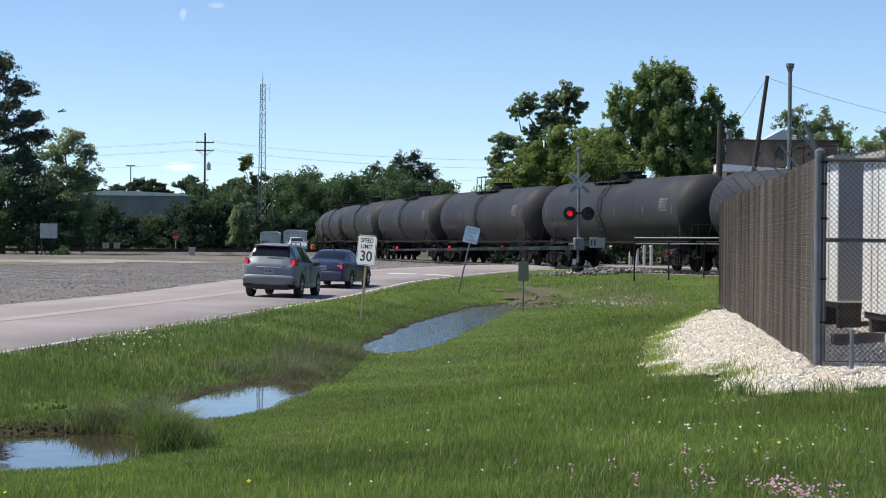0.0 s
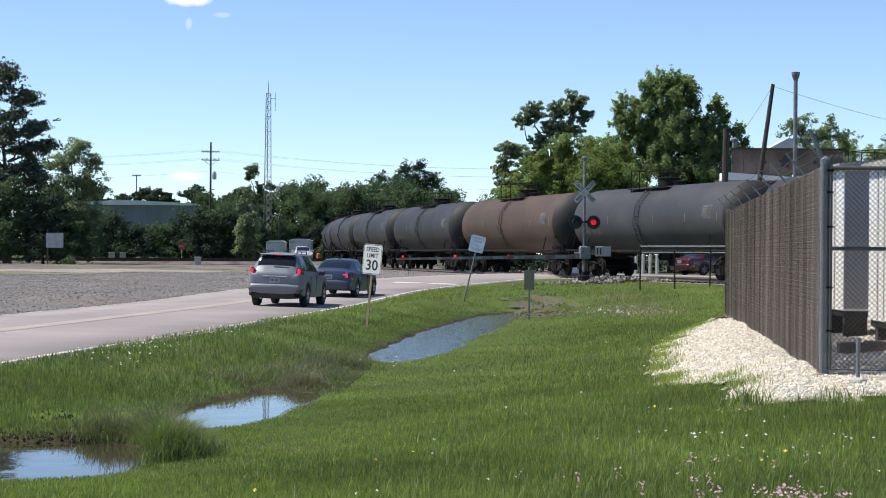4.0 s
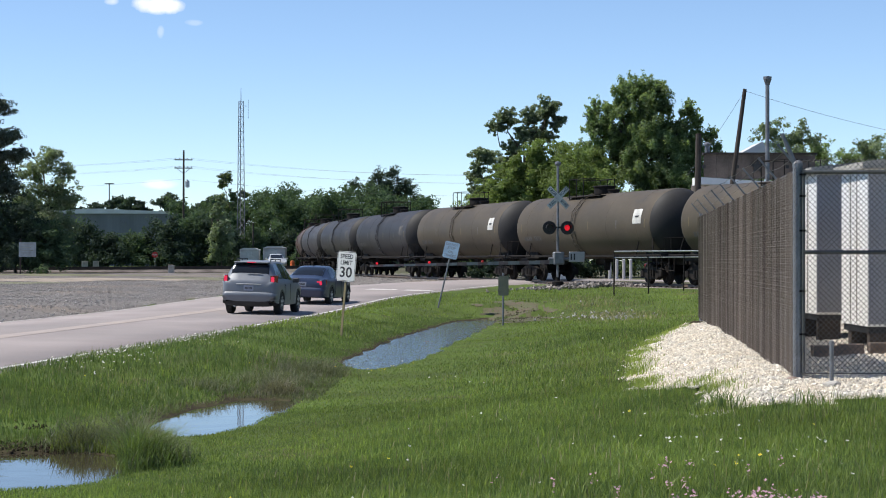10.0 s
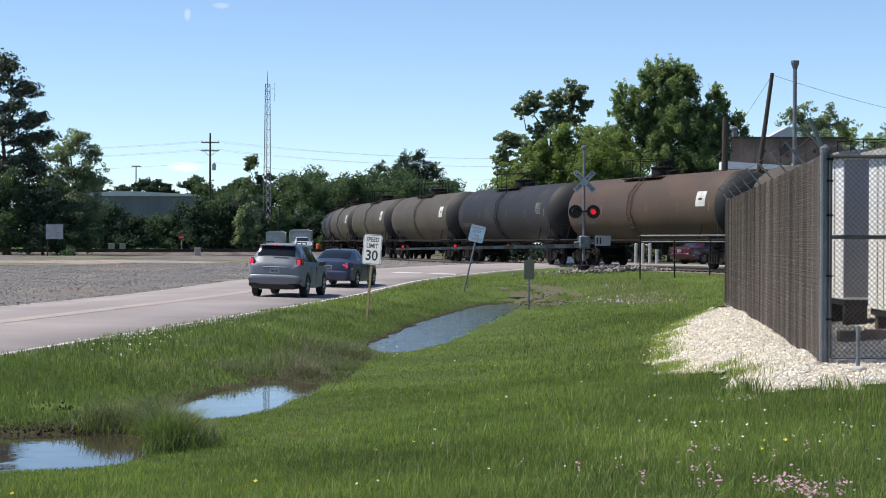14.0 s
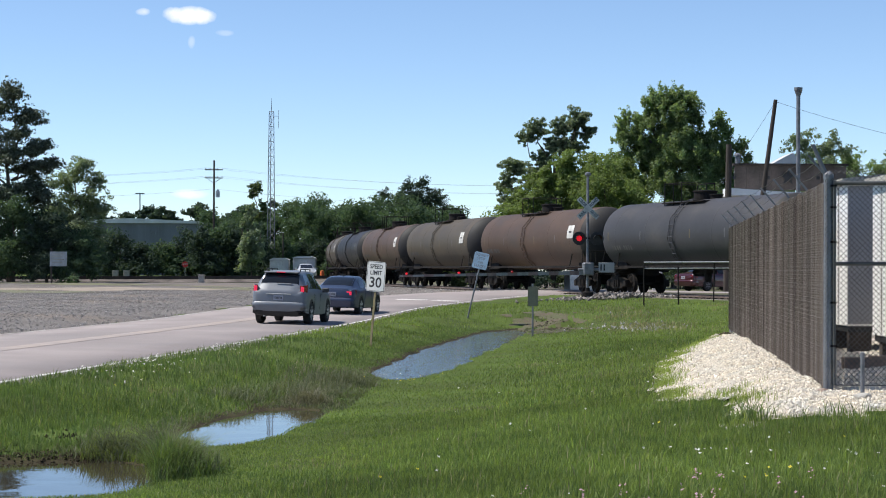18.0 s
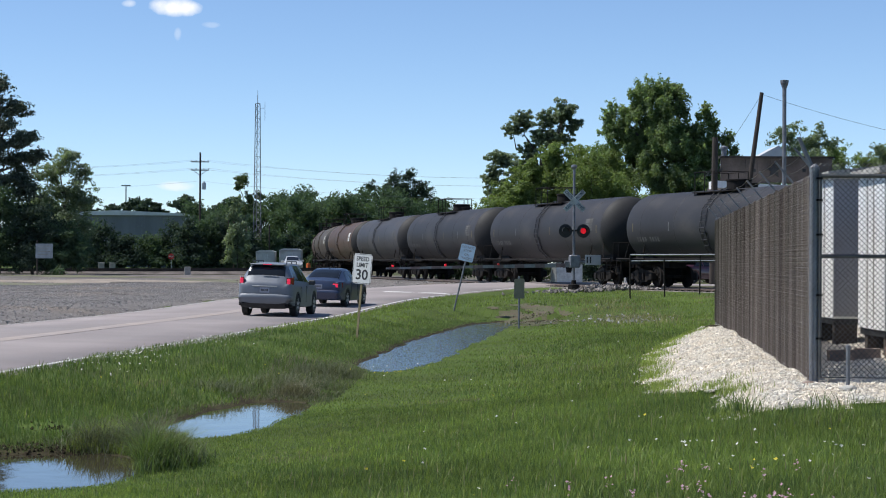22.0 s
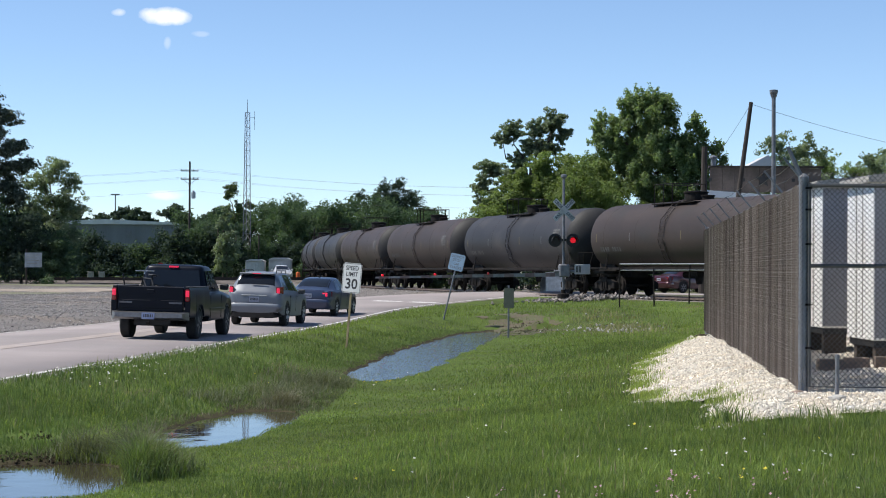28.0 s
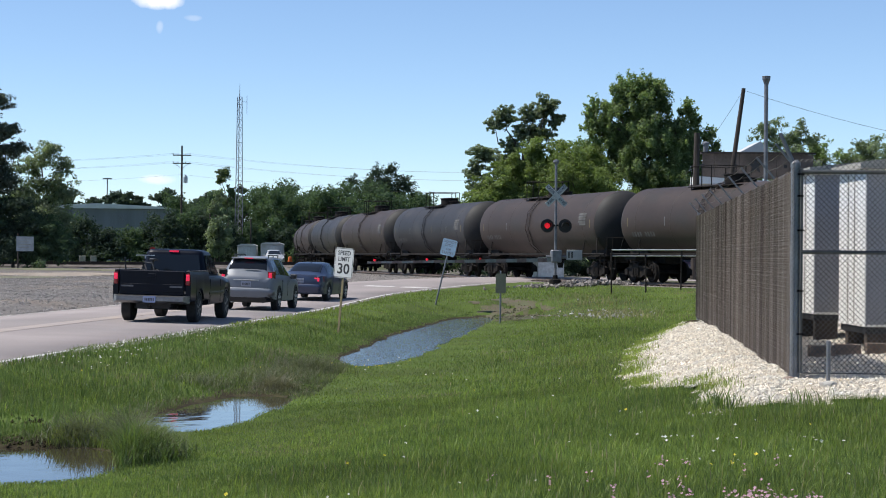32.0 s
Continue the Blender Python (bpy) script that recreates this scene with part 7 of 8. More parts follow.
tree(16.0, 135, 14.8, ((-1.3, 0, 13.4, 1.1, 1.15), (-0.2, 0, 13.6, 1.0, 1.1), (0.9, 0, 13.5, 1.0, 1.1), (-2.7, 0, 10.8, 1.0, 1.0), (-1.0, 0.3, 10.6, 1.3, 1.1), (1.4, 0.3, 10.5, 1.2, 1.0), (3.2, 0, 9.3, 1.0, 0.9), (-3.9, 0, 8.9, 1.3, 1.2), (5.0, 0, 8.0, 1.0, 1.1), (3.6, 0, 10.0, 0.8, 0.8), (-1.9, 0, 12.2, 1.2, 1.2), (0, -0.5, 11.8, 1.5, 1.4), (1.2, 0, 12.0, 0.9, 1.3),
                       (-3.6, 0, 11.8, 0.75, 1.2), (-3.5, 0, 10.8, 0.9, 0.8), (3.2, 0, 12.0, 0.7, 0.9), (3.9, 0.3, 11.2, 0.6, 0.6), (2.6, 0, 10.7, 0.9, 0.9),
                       (4.8, 0, 10.2, 0.65, 0.8), (5.3, 0, 9.4, 0.5, 0.5), (-2.0, 0.5, 9.6, 1.6, 1.4), (0.3, -0.8, 9.8, 1.8, 1.5), (2.2, 0, 9.0, 1.5, 1.3), (4.0, 0.3, 8.8, 1.1, 1.0),
                       (-3.2, 0, 7.4, 1.7, 1.5), (-0.6, -1, 7.3, 2.0, 1.7), (2.0, -0.6, 7.0, 1.9, 1.6), (4.4, 0, 7.0, 1.6, 1.4), (-3.0, 0, 4.8, 2.2, 1.8), (0.5, -1, 4.8, 2.6, 1.8), (3.8, 0, 4.8, 2.4, 1.7)),
     190000, 0.105, M["leaf_oak"], "tall leafy green broadleaf tree behind the train", 11, 0.26, split=6, puff=0.17, rise=1.35)
tree(7.6, 140, 13.4, ((1.7, 0, 12.4, 1.3, 0.95), (0.5, 0, 11.9, 0.9, 0.9), (2.6, 0, 11.6, 0.8, 0.7), (-1.3, 0, 11.9, 1.0, 0.8), (-2.1, 0, 11.3, 0.7, 0.6), (0.0, 0, 10.7, 1.1, 0.7), (1.3, 0, 10.6, 1.1, 0.7),
                      (-0.8, 0, 9.6, 1.0, 0.7), (-2.9, 0, 8.8, 1.2, 0.9), (-3.7, 0, 7.6, 0.8, 1.0), (-1.4, 0, 8.2, 1.2, 0.9), (-3.0, 0, 6.4, 1.2, 0.9)),
     46000, 0.10, M["leaf_grey"], "open-crowned grey-green broadleaf tree behind the train", 12, 0.22, split=5, puff=0.17)
tree(7.4, 134, 9.0, ((4.8, 0, 8.0, 1.3, 1.2), (0.8, 0, 8.9, 1.2, 1.1), (2.8, 0, 8.6, 1.4, 1.2), (-0.8, 0, 7.6, 1.3, 1.2), (1.2, 0, 7.0, 1.8, 1.4), (3.6, 0, 6.8, 1.8, 1.5), (-2.0, 0, 6.0, 1.4, 1.2), (0, 0, 5.0, 2.2, 1.6), (3.4, 0, 4.6, 2.4, 1.6)),
     80000, 0.10, M["leaf_light"], "yellow-green leafy young tree behind the train", 13, 0.2, split=5, puff=0.2)
for k, (x, h) in enumerate(((10.9, 9.4), (13.0, 7.6), (4.2, 6.6), (5.6, 7.2), (6.8, 7.8), (8.8, 8.2), (18.6, 8.6), (20.8, 7.4))):
    tree(x, 131 + k, h, ((0, 0, h - 1.4, 1.3, 1.3), (-1.2, 0, h - 2.6, 1.4, 1.4), (1.3, 0, h - 2.8, 1.4, 1.4), (0, 0, h - 4.4, 2.0, 1.4)), 18000, 0.09, M["leaf_light"] if k < 6 else M["leaf_oak"],
         "low yellow-green sapling thicket behind the train", 16 + k, 0.1, "saplings behind the train", "tree", split=4, puff=0.26)
for k, (x, y, h, s) in enumerate(((29.3, 150, 13.2, 1.0), (33.8, 152, 11.6, 1.1), (37.5, 150, 12.0, 1.0), (42, 154, 12, 1.2), (26.0, 156, 9.5, 1.1))):
    tree(x, y, h, ((-1.3 * s, 0, h - 1.8, 1.5 * s, 1.3), (1.2 * s, 0, h - 2.2, 1.5 * s, 1.4), (0, 0, h - 4, 2.4 * s, 1.8), (-2.0 * s, 0, h - 5.5, 1.9 * s, 1.6), (2.2 * s, 0, h - 5.6, 2 * s, 1.7)),
         20000, 0.12, M["leaf_grey"] if k % 2 == 0 else M["leaf_oak"], "airy green broadleaf tree behind the old building", 20 + k, 0.22, "trees behind the old building")

rngu = np.random.default_rng(55)
for k in range(15):
    x, y, h = 0.5 + 2.3 * k + 0.4 * rngu.normal(), 127.5 + 1.2 * rngu.normal(), 2.6 + 0.4 * rngu.normal()
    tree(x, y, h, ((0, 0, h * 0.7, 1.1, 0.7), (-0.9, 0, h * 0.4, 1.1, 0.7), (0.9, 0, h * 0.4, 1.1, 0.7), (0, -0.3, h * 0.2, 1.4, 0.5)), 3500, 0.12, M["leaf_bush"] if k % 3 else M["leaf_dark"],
         "low dark undergrowth bush behind the train", 300 + k, 0.05, "undergrowth behind the train", "bush", split=3, puff=0.3)

# the woods and single trees beyond the far track
FAR = ((-13.4, 262, 11.6), (-9.0, 268, 12.4), (-17.6, 264, 12.2), (-4.6, 270, 11.6), (-21.6, 268, 11.4), (0.2, 275, 10.4), (-25.0, 262, 10.2), (4.6, 280, 9.2), (-28.6, 258, 9.4),
       (-32.4, 262, 9.6), (-11.2, 256, 10.2), (-19.6, 256, 10.6), (-6.6, 260, 10.2), (-15.4, 257, 10.4))
for k, (x, y, h) in enumerate(FAR):
    w = 3.2
    tree(x, y, h, tuple((w * 0.72 * math.cos(a * 2.1 + k), w * 0.5 * math.sin(a * 2.1 + k), h * f, w * 0.66, h * 0.17) for a, f in enumerate((0.84, 0.70, 0.68, 0.52, 0.48, 0.34, 0.28, 0.14))),
         11000, 0.20, M["leaf_far"], "dense dark green tree in the far woods", 40 + k, 0.25, "trees in the far woods", split=3, puff=0.34)
for k, (x, y, h, w) in enumerate(((-10.6, 290, 14.2, 1.5), (-7.0, 288, 15.6, 2.2), (-4.6, 290, 16.0, 2.2), (-2.2, 292, 13.6, 2.2), (0.6, 296, 11.4, 2.2))):
    tree(x, y, h, ((0, 0, h - 1.4, w * 0.6, 1.2), (-w * 0.5, 0, h - 3.2, w * 0.7, 1.3), (w * 0.6, 0, h - 3.4, w * 0.7, 1.4), (0, 0, h - 5.2, w, 1.6), (w * 0.3, 0, h - 7.4, w * 0.9, 1.6)),
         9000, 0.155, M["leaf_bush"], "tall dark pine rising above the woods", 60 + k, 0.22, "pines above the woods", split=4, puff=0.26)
tree(-25.4, 246, 12.8, ((-0.6, 0, 11.9, 0.9, 0.9), (-1.0, 0, 10.9, 0.7, 0.6), (1.6, 0, 9.8, 0.8, 0.5), (0.3, 0, 9.4, 0.8, 0.8), (0.0, 0, 7.9, 1.0, 0.8)), 3200, 0.19, M["leaf_dark"],
     "slender young tree beside the radio tower", 64, 0.13, split=2.5, puff=0.3)
tree(-24.9, 231, 9.4, ((0, 0, 8.3, 0.8, 1.0), (-0.6, 0, 6.7, 0.9, 1.1), (0.6, 0, 6.0, 0.9, 1.1), (-0.4, 0, 4.4, 1.2, 1.2), (0.7, 0, 3.4, 1.2, 1.2), (-0.5, 0, 2.0, 1.3, 1.1)), 9000, 0.16, M["leaf_grey"],
     "slim pale green sapling beside the posts", 66, 0.08, "", "tree", puff=0.3)
# bushes in front of the warehouse and along the far track
rngb = np.random.default_rng(77)
for k in range(23):
    x = -58 + 2.4 * k + rngb.normal() * 0.3
    h = float(np.interp(x, (-58, -50, -44, -41.5, -39.4, -37.9, -36, -33, -30, -27, -20, 0), (6.5, 5.6, 6.0, 6.4, 4.8, 4.0, 5.2, 6.6, 6.8, 6.4, 5.0, 4.6))) + 0.35 * rngb.normal()
    tree(x, 232 + 5 * rngb.random() + (8 if x > -26 else 0), h, ((0, 0, h * 0.76, 1.4, h * 0.22), (-1.1, 0, h * 0.55, 1.5, h * 0.26), (1.1, 0, h * 0.5, 1.5, h * 0.26), (-0.8, -0.6, h * 0.24, 1.8, h * 0.24), (1.0, -0.5, h * 0.2, 1.8, h * 0.22)),
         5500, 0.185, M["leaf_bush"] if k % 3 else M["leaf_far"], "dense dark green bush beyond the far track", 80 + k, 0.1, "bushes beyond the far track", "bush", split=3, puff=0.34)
# tall pine and broadleaf at the lot's far corner
tree(-47.6, 200, 22.0, ((0.3, 0, 20.3, 1.7, 1.3), (-1.4, 0, 18.6, 2.0, 1.1), (1.6, 0.5, 17.8, 2.0, 1.0), (-0.2, -0.8, 13.6, 2.2, 1.0), (3.4, -0.5, 9.0, 1.8, 1.0), (3.0, 0, 14.4, 1.8, 0.9), (-2.5, 0, 15.4, 2.0, 1.1), (1.0, -1, 16.0, 1.6, 0.9),
                        (4.2, 0, 12.6, 1.5, 0.8), (1.8, 0, 12.2, 1.8, 0.9), (-2.8, 0, 12.0, 2.2, 1.1), (2.4, 0, 10.2, 2.0, 1.0), (-1.0, 0, 9.4, 2.4, 1.2)),
     32000, 0.17, M["leaf_pine"], "tall dark pine with layered clumps of needles", 101, 0.34, split=4, puff=0.27)
tree(-41.6, 206, 14.6, ((0.6, 0, 12.9, 1.8, 1.4), (-1.2, 0, 11.2, 2.0, 1.4), (2.2, 0, 11.0, 1.6, 1.2), (1.0, 0, 9.0, 2.4, 1.5), (-2.2, 0, 8.0, 2.4, 1.6), (2.6, 0, 8.0, 1.6, 1.2),
                        (-0.6, -0.8, 6.0, 2.4, 1.6), (1.9, 0, 5.6, 1.8, 1.5), (-2.6, 0, 4.6, 2.2, 1.6), (0.6, -0.6, 3.4, 2.2, 1.4)),
     26000, 0.150, M["leaf_grey"], "airy pale green broadleaf tree beside the pine", 102, 0.2, split=3, puff=0.24)
for k, (x, h) in enumerate(((-50.6, 9.0), (-46.4, 9.6), (-43.0, 8.0), (-40.0, 5.6), (-54.5, 10))):
    tree(x, 196.5 + 0.6 * k, h, ((0, 0, h * 0.78, 2.0, h * 0.2), (-1.4, 0, h * 0.55, 1.9, h * 0.24), (1.4, 0, h * 0.52, 1.9, h * 0.24), (0, -1, h * 0.28, 2.4, h * 0.26)),
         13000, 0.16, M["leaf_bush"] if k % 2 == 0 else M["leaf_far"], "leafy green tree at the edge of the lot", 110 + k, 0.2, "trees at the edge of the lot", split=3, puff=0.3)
# far pines over the warehouse roof
for k in range(24):
    x, y = -96 + 3.2 * k + 2 * math.sin(k * 2.7), 415 + 12 * math.sin(k)
    h = 14.9 + 0.9 * math.sin(k * 1.7)
    tree(x, y, h, ((0, 0, h - 1.3, 1.8, 1.1), (-1.5, 0, h - 2.4, 1.7, 1.0), (1.6, 0, h - 2.6, 1.8, 1.0), (0, 0, h - 4.5, 2.4, 1.4)),
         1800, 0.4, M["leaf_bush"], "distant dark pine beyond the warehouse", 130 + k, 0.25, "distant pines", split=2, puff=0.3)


# ---- grass, tufts and flowers ----
def low_by_water(P):
    """Grass stays short on the near bank, where the ditch is mown and wet."""
    dd = near_line(P[:, 0], P[:, 1], DITCH_NP)[0]
    right = P[:, 0] > np.interp(P[:, 1], [p[1] for p in DITCH], [p[0] for p in DITCH])
    return np.where(right & (P[:, 1] > 13) & (P[:, 1] < 66), np.clip((dd - 0.3) / 4.0, 0.3, 1.0), np.clip(0.35 + np.maximum(0, pool_edge(P[:, 0], P[:, 1])) * 0.5, 0.35, 1.0))


def blades(name, P, height, width, material, rng, label, category, lean=0.35, mown=True):
    """Grass blades at points P: tapered strips that bend over."""
    k = len(P)
    h = height * (0.55 + 0.75 * rng.random(k)) * (low_by_water(P) if mown else 1.0)
    a = rng.random(k) * 2 * math.pi
    side = np.stack([np.cos(a), np.sin(a), np.zeros(k)], 1)
    b = a + math.pi / 2 + rng.normal(size=k) * 0.6
    out = np.stack([np.cos(b), np.sin(b), np.zeros(k)], 1)
    bend = lean * (0.3 + rng.random(k))
    w = width * (0.6 + 0.8 * rng.random(k))
    rows = []
    for f, wf in ((0.0, 1.0), (0.55, 0.75)):
        c = P + out * (h * bend * f * f)[:, None] + np.array((0, 0, 1.0)) * (h * f * (1 - 0.25 * bend * f))[:, None]
        rows += [c - side * (w * wf / 2)[:, None], c + side * (w * wf / 2)[:, None]]
    tip = P + out * (h * bend)[:, None] + np.array((0, 0, 1.0)) * (h * (1 - 0.3 * bend))[:, None]
    V = np.stack([*rows, tip], 1).reshape(-1, 3)
    i = np.arange(k)[:, None] * 5
    tri = np.concatenate([i + np.array([0, 1, 3]), i + np.array([0, 3, 2]), i + np.array([2, 3, 4])], 1).reshape(-1, 3)
    me = bpy.data.meshes.new(name)
    n = len(tri)
    me.vertices.add(len(V))
    me.vertices.foreach_set("co", V.astype(np.float32).ravel())
    me.loops.add(n * 3)
    me.loops.foreach_set("vertex_index", tri.ravel().astype(np.int32))
    me.polygons.add(n)
    me.polygons.foreach_set("loop_start", (np.arange(n) * 3).astype(np.int32))
    me.polygons.foreach_set("loop_total", np.full(n, 3, np.int32))
    me.update(calc_edges=True)
    me.materials.append(material)
    return tagged(new(name, me), label, category, kind="stuff")


def lawn_points(count, y0, y1, rng, power=1.0, spread=(0.30, 0.30)):
    """Random points on grassy ground between two distances, denser nearby."""
    Y = y0 + (y1 - y0) * rng.random(count) ** power
    X = (rng.random(count) * (spread[0] + spread[1]) - spread[0]) * Y
    dr = near_line(X, Y, ROAD_NP)[0]
    left = X < np.interp(Y, [p[1] for p in ROAD], [p[0] for p in ROAD])
    creep = ease(30, 33, Y) * (1 - ease(54, 64, Y)) * (0.16 + 0.12 * wave(X, Y, 1.9, 3))
    z = np.where(dr < verge_half(Y) + 0.05, near_line(X, Y, ROAD_NP)[1] - 0.02, ground_z(X, Y))
    ok = (dr > verge_half(Y) - 0.02 - creep) & ~left & ~on_pad(X, Y) & (z > WATER - 0.02) & (pool_edge(X, Y) > -0.02) & (near_line(X, Y, TRACK_NP)[0] > 3.2)
    bare_spot = bare(X, Y) & (rng.random(count) < 0.8)
    ok &= ~bare_spot & (np.hypot((X + 4.62) / 0.34, (Y - 22.0) / 0.5) + 0.3 * wave(X, Y, 6, 1) > 1)
    return np.stack([X, Y, z], 1)[ok]


rng = np.random.default_rng(21)
P = lawn_points(420000, 10.5, 26, rng, 1.25)
# more dark blades left of the ditch: shade of the bank's sunless slope
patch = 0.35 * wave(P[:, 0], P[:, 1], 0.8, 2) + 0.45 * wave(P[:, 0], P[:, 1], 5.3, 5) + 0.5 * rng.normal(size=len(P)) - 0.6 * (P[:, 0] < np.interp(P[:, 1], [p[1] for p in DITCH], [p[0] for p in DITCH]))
blades("grass", P[patch > -0.1], 0.092, 0.0046, M["grass"], rng, "fresh green grass of the verge", "grass")
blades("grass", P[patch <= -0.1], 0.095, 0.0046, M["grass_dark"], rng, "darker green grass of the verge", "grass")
P = lawn_points(170000, 25, 48, rng, 1.2)
# again the left bank's shade is put in as darker blades
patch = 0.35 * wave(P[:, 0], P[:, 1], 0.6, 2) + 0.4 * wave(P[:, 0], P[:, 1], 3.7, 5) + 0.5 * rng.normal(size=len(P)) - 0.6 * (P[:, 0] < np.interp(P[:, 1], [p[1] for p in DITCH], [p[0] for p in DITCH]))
blades("grass", P[patch > -0.1], 0.085, 0.008, M["grass"], rng, "fresh green grass of the verge", "grass")
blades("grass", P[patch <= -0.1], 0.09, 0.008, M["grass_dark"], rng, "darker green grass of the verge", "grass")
P = lawn_points(110000, 47, 84, rng, 1.1)
blades("grass", P, 0.09, 0.016, M["grass"], rng, "fresh green grass of the verge", "grass")
P = lawn_points(6500, 11, 60, rng, 1.1)
blades("dry_grass", P, 0.17, 0.008, M["grass_dry"], rng, "straw-coloured dry grass stalks", "grass")
# clumps of longer, coarser blades
C = lawn_points(800, 11, 32, rng, 1.1)
P = np.repeat(C, 16, 0)
P[:, :2] += rng.normal(size=(len(P), 2)) * 0.07
P = P[~on_pad(P[:, 0], P[:, 1]) & (pool_edge(P[:, 0], P[:, 1]) > 0.1)]
P[:, 2] = ground_z(P[:, 0], P[:, 1])
blades("coarse_grass", P, 0.155, 0.008, M["grass"], rng, "coarse bright green grass tufts", "grass", 0.6)
CLUMPS = ((-2.90, 18.7, 1500, 0.54, "grass_dark", "tall dull green grass tussock between the pools", 0.22), (-2.95, 19.1, 1500, 0.55, "grass_reed", "tall grey-green grass tussock between the pools", 0.25),
          (-3.75, 20.6, 900, 0.34, "grass_reed", "dead grey grass tussock beside the pool", 0.2), (-3.25, 20.6, 900, 0.40, "grass_reed", "tall grey-green grass tussock between the pools", 0.22),
          (-2.2, 28.7, 900, 0.33, "grass_dead", "dead grey grass tussock beside the pool", 0.17), (-1.85, 33.0, 800, 0.36, "grass_reed", "grey-green reed tuft in the ditch", 0.3),
          (-3.3, 28.8, 700, 0.26, "grass_reed", "grey-green reed tuft in the ditch", 0.3), (-2.6, 30.5, 800, 0.28, "grass_reed", "grey-green reed tuft in the ditch", 0.4))
# taller grass along the ditch
D = np.array(ditch_line)[:, :2]


def along_ditch(count, y0, y1, off0, off1, rng):
    c = D[(D[:, 1] > y0) & (D[:, 1] < y1)]
    q = c[rng.integers(0, len(c), count)]
    X = q[:, 0] + rng.uniform(off0, off1, count)
    Y = q[:, 1] + rng.normal(size=count) * 0.25
    z = ground_z(X, Y)
    ok = pool_edge(X, Y) > -0.05
    return np.stack([X, Y, z], 1)[ok]


blades("tall_grass", along_ditch(8000, 19.4, 22.2, -0.9, 0.08, rng), 0.34, 0.009, M["grass"], rng, "tall green grass clump between the pools", "grass", 0.5)
blades("tall_grass", along_ditch(6000, 27.3, 34.5, -0.9, 0.3, rng), 0.17, 0.011, M["grass_reed"], rng, "tall dull grass in the ditch", "grass", 0.5)
blades("tall_grass", along_ditch(9000, 14.0, 64.0, -2.4, -1.0, rng), 0.17, 0.010, M["grass_dark"], rng, "rank grass on the ditch bank", "grass", 0.6)
blades("dry_grass", along_ditch(2600, 19.0, 36.0, -1.3, 0.2, rng), 0.26, 0.008, M["grass_dead"], rng, "dead grey-brown grass along the ditch", "grass", 0.7)
# grass hanging over the far edge of the pools
Y = rng.uniform(16.5, 66, 60000)
X = np.interp(Y, [p[1] for p in DITCH], [p[0] for p in DITCH]) + rng.uniform(-2.6, 0.2, 60000)
e = pool_edge(X, Y)
P = np.stack([X, Y, ground_z(X, Y)], 1)[(e > 0.02) & (e < 0.55)]
blades("tall_grass", P[:16000], 0.15, 0.010, M["grass_dark"], rng, "rank dark grass over the water's edge", "grass", 0.7)
c = np.c_[rng.normal(5.95, 0.8, 120), rng.normal(61, 2.2, 120)]
c = c[~on_pad(c[:, 0], c[:, 1])]
solid_cloud("scattered_stones", np.c_[c, ground_z(c[:, 0], c[:, 1]) + 0.07], 0.02 + 0.035 * rng.random(len(c)), M["concrete"], "pale stones scattered in thin grass", "gravel", rng)
c = np.c_[rng.normal(6.2, 0.8, 2500), rng.normal(63, 4, 2500)]
blades("dry_grass", np.c_[c, ground_z(c[:, 0], c[:, 1])], 0.15, 0.02, M["grass_dry"], rng, "thin pale dry grass before the rail fence", "grass")
c = np.c_[np.concatenate([rng.uniform(-5.4, -3.9, 260), rng.normal(-4.62, 0.14, 40)]),
          np.concatenate([rng.normal(20.45, 0.15, 260), rng.normal(22.0, 0.2, 40)])]
solid_cloud("soil_clods", np.c_[c, ground_z(c[:, 0], c[:, 1]) + 0.015], 0.010 + 0.025 * rng.random(len(c)) ** 2, M["mud"], "dark wet clods along the pool's edge", "soil", rng)
c = np.c_[rng.normal(3.3, 0.45, 260), rng.normal(65.5, 1.3, 260)]
solid_cloud("soil_clods", np.c_[c, ground_z(c[:, 0], c[:, 1]) + 0.02], 0.015 + 0.04 * rng.random(len(c)) ** 2, M["mud_dry"], "brown soil clods at the ditch's end", "soil", rng)
for cx, cy, k, hh, key, what, wide in CLUMPS:
    c = np.c_[rng.normal(cx, wide, k), rng.normal(cy, 1.2 * wide, k)]
    c = c[pool_edge(c[:, 0], c[:, 1]) > -0.12]
    dome = np.exp(-0.35 * (((c[:, 0] - cx) / wide) ** 2 + ((c[:, 1] - cy) / (1.2 * wide)) ** 2))
    blades("tall_grass", np.c_[c, ground_z(c[:, 0], c[:, 1])], hh * (0.35 + 0.75 * dome), 0.007, M[key], rng, what, "grass", 1.0, False)
Y = rng.uniform(19.6, 40, 26000)
X = pad_edge(Y) + np.abs(rng.normal(size=len(Y))) * 0.22 - 0.05
keep = on_pad(X, Y) & (wave(X, Y, 2.7, 7) + 0.5 * rng.normal(size=len(Y)) > 0.25)
P = np.stack([X, Y, pad_z(X, Y)], 1)[keep]
blades("grass", P, 0.085, 0.007, M["grass"], rng, "thin grass creeping over the gravel's edge", "grass")
c = np.c_[rng.normal(3.2, 0.16, 130), rng.normal(20.2, 0.12, 130)]
blades("weed_tuft", np.c_[c, ground_z(c[:, 0], c[:, 1])], 0.30, 0.014, M["grass_dark"], rng, "coarse dark weed tuft at the gravel's edge", "weed", 0.7)
c = np.c_[rng.normal(4.2, 0.2, 60), rng.normal(20.1, 0.1, 60)]
blades("weed_tuft", np.c_[c, ground_z(c[:, 0], c[:, 1])], 0.22, 0.012, M["grass_dark"], rng, "coarse dark weed tuft at the gravel's edge", "weed", 0.6)


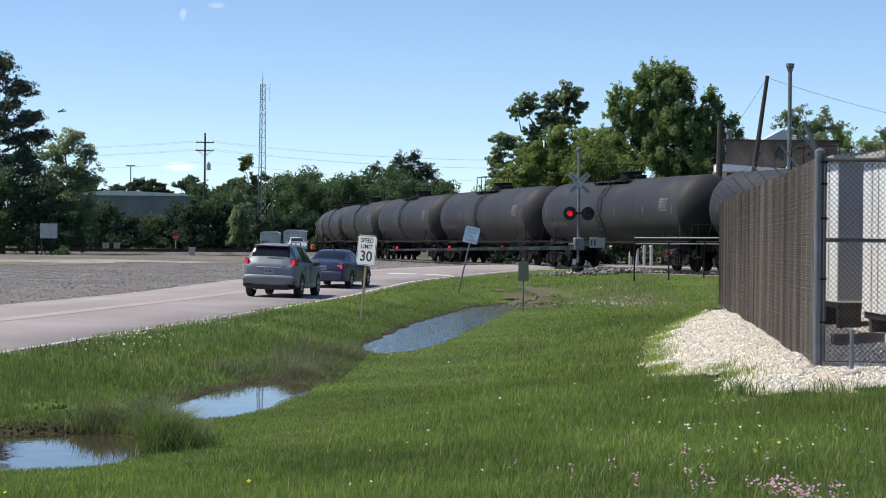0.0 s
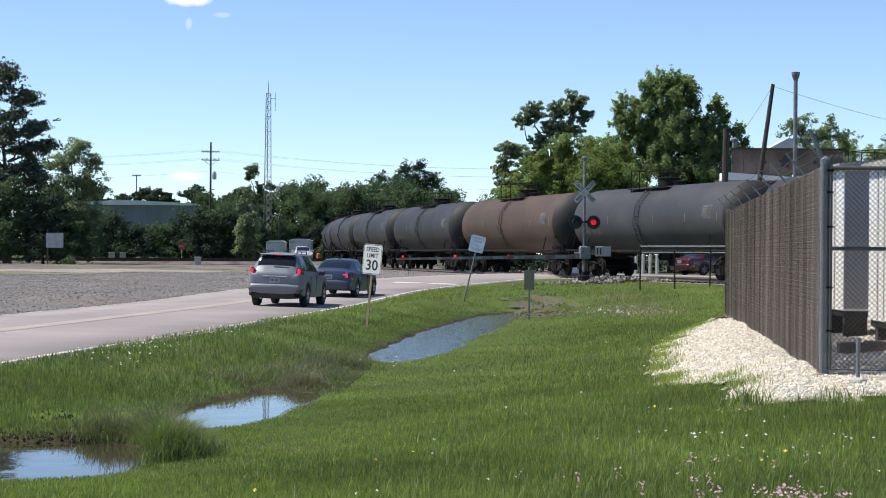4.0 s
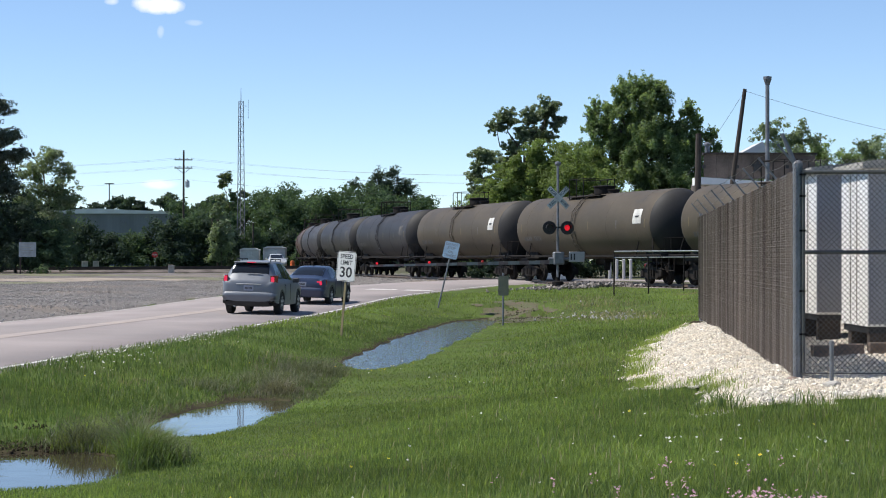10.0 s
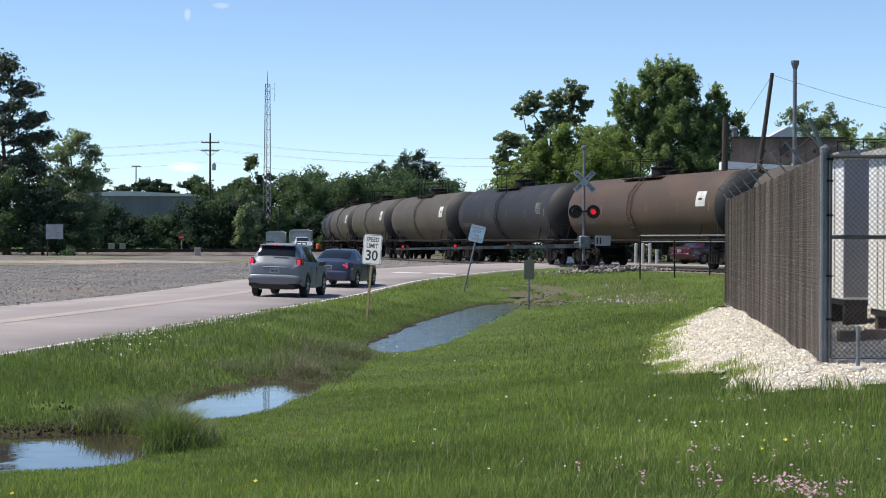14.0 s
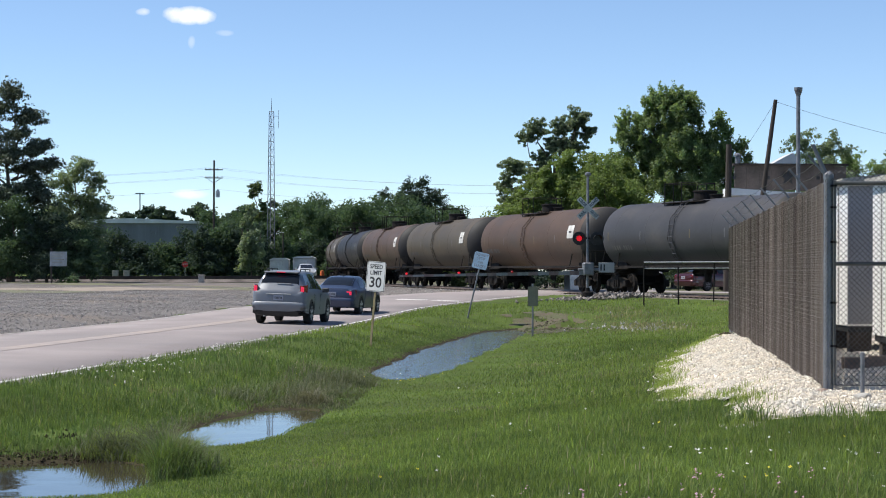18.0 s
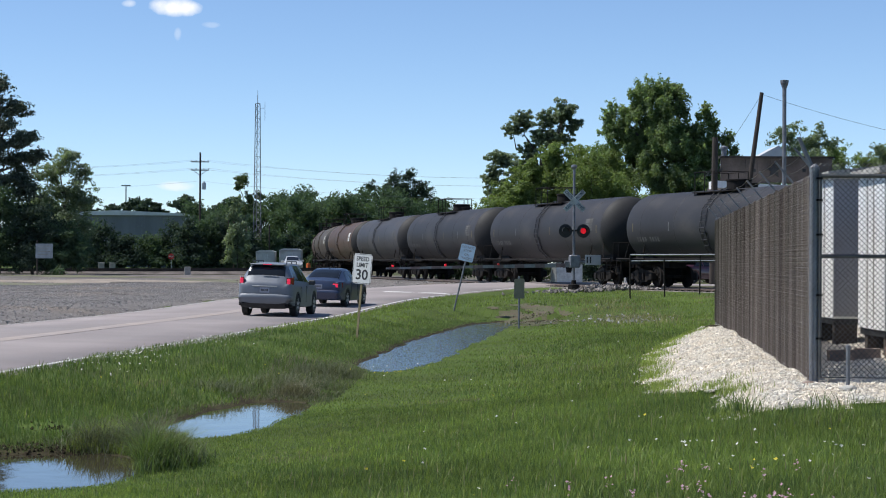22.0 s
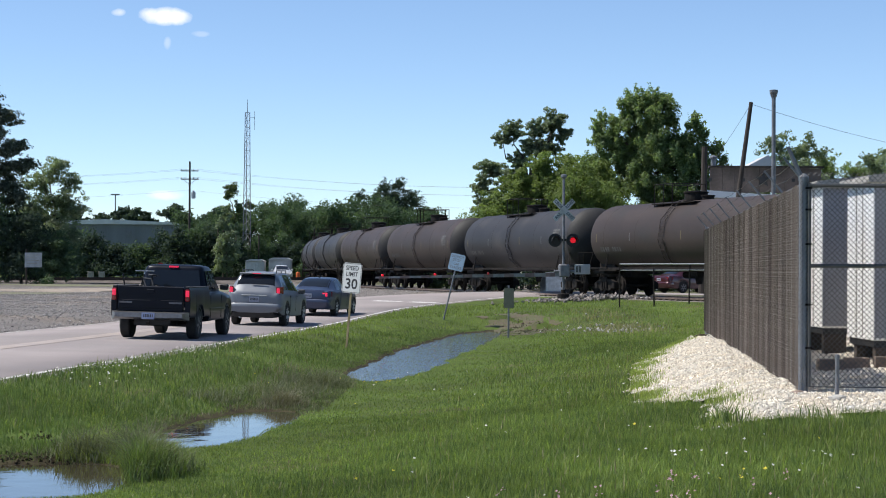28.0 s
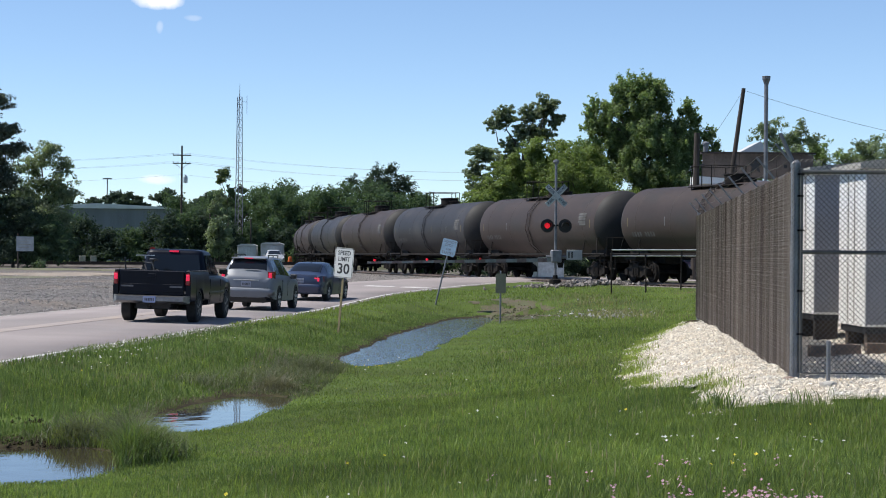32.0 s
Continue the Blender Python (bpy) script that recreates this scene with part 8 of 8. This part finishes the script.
def flowers(name, P, size, material, rng, label, stem=0.13):
    """Four-petalled blossoms facing up and about."""
    bm_v, bm_f = [], []
    for p in P:
        n = Vector((rng.normal() * 0.5, -0.5 + rng.normal() * 0.4, 1.0)).normalized()
        q = n.to_track_quat("Z", "Y")
        c = Vector((p[0], p[1], p[2] + stem * (0.8 + 0.5 * rng.random())))
        s = size * (0.7 + 0.6 * rng.random())
        for k in range(4):
            a = k * math.pi / 2 + rng.random() * 0.2
            i = len(bm_v)
            bm_v += [tuple(c), *(tuple(c + q @ Vector((r * math.cos(a + t) * s, r * math.sin(a + t) * s, 0.25 * s * r))) for r, t in ((0.7, -0.6), (1.0, 0.0), (0.7, 0.6)))]
            bm_f.append((i, i + 1, i + 2, i + 3))
    return tagged(obj_from(name, bm_v, bm_f, material), label, "flowers", kind="stuff")


def scatter(cx, cy, sx, sy, k):
    X, Y = rng.normal(cx, sx, k), rng.normal(cy, sy, k)
    return np.stack([X, Y, ground_z(X, Y)], 1)


HEADS = np.concatenate([scatter(2.26, 12.0, 0.16, 0.22, 26), scatter(2.0, 12.5, 0.45, 0.4, 9), scatter(2.0, 14.2, 0.7, 0.6, 12)])
florets = np.repeat(HEADS, 6, 0)
florets += rng.normal(size=florets.shape) * np.array((0.018, 0.018, 0.02))
flowers("pink_flowers", florets, 0.011, M["petal_pink"], rng,
        "small pink wildflowers in the grass")
flowers("white_flowers", np.concatenate([lawn_points(420, 12, 40, rng, 1.0, (0.05, 0.3))[:45], scatter(3.0, 16.5, 0.9, 0.9, 24)]), 0.014, M["petal_white"], rng, "scattered small white wildflowers")
flowers("white_flowers", np.concatenate([scatter(-5.1, 31, 0.35, 1.5, 70), scatter(-4.75, 38.5, 0.3, 1.6, 40)]), 0.016, M["petal_white"], rng, "pale clover flowers along the road verge")
flowers("yellow_flowers", np.concatenate([scatter(-0.35, 33.5, 0.5, 0.5, 14), scatter(2.55, 14.4, 0.25, 0.25, 5), lawn_points(160, 13, 34, rng, 1.0, (0.25, 0.25))[:14]]), 0.015, M["petal_yellow"], rng,
        "scattered small yellow wildflowers")


def motions():
    move_train()
    roll_wheels()
    move_pickup()
    move_shutters()
    move_plane()


motions()
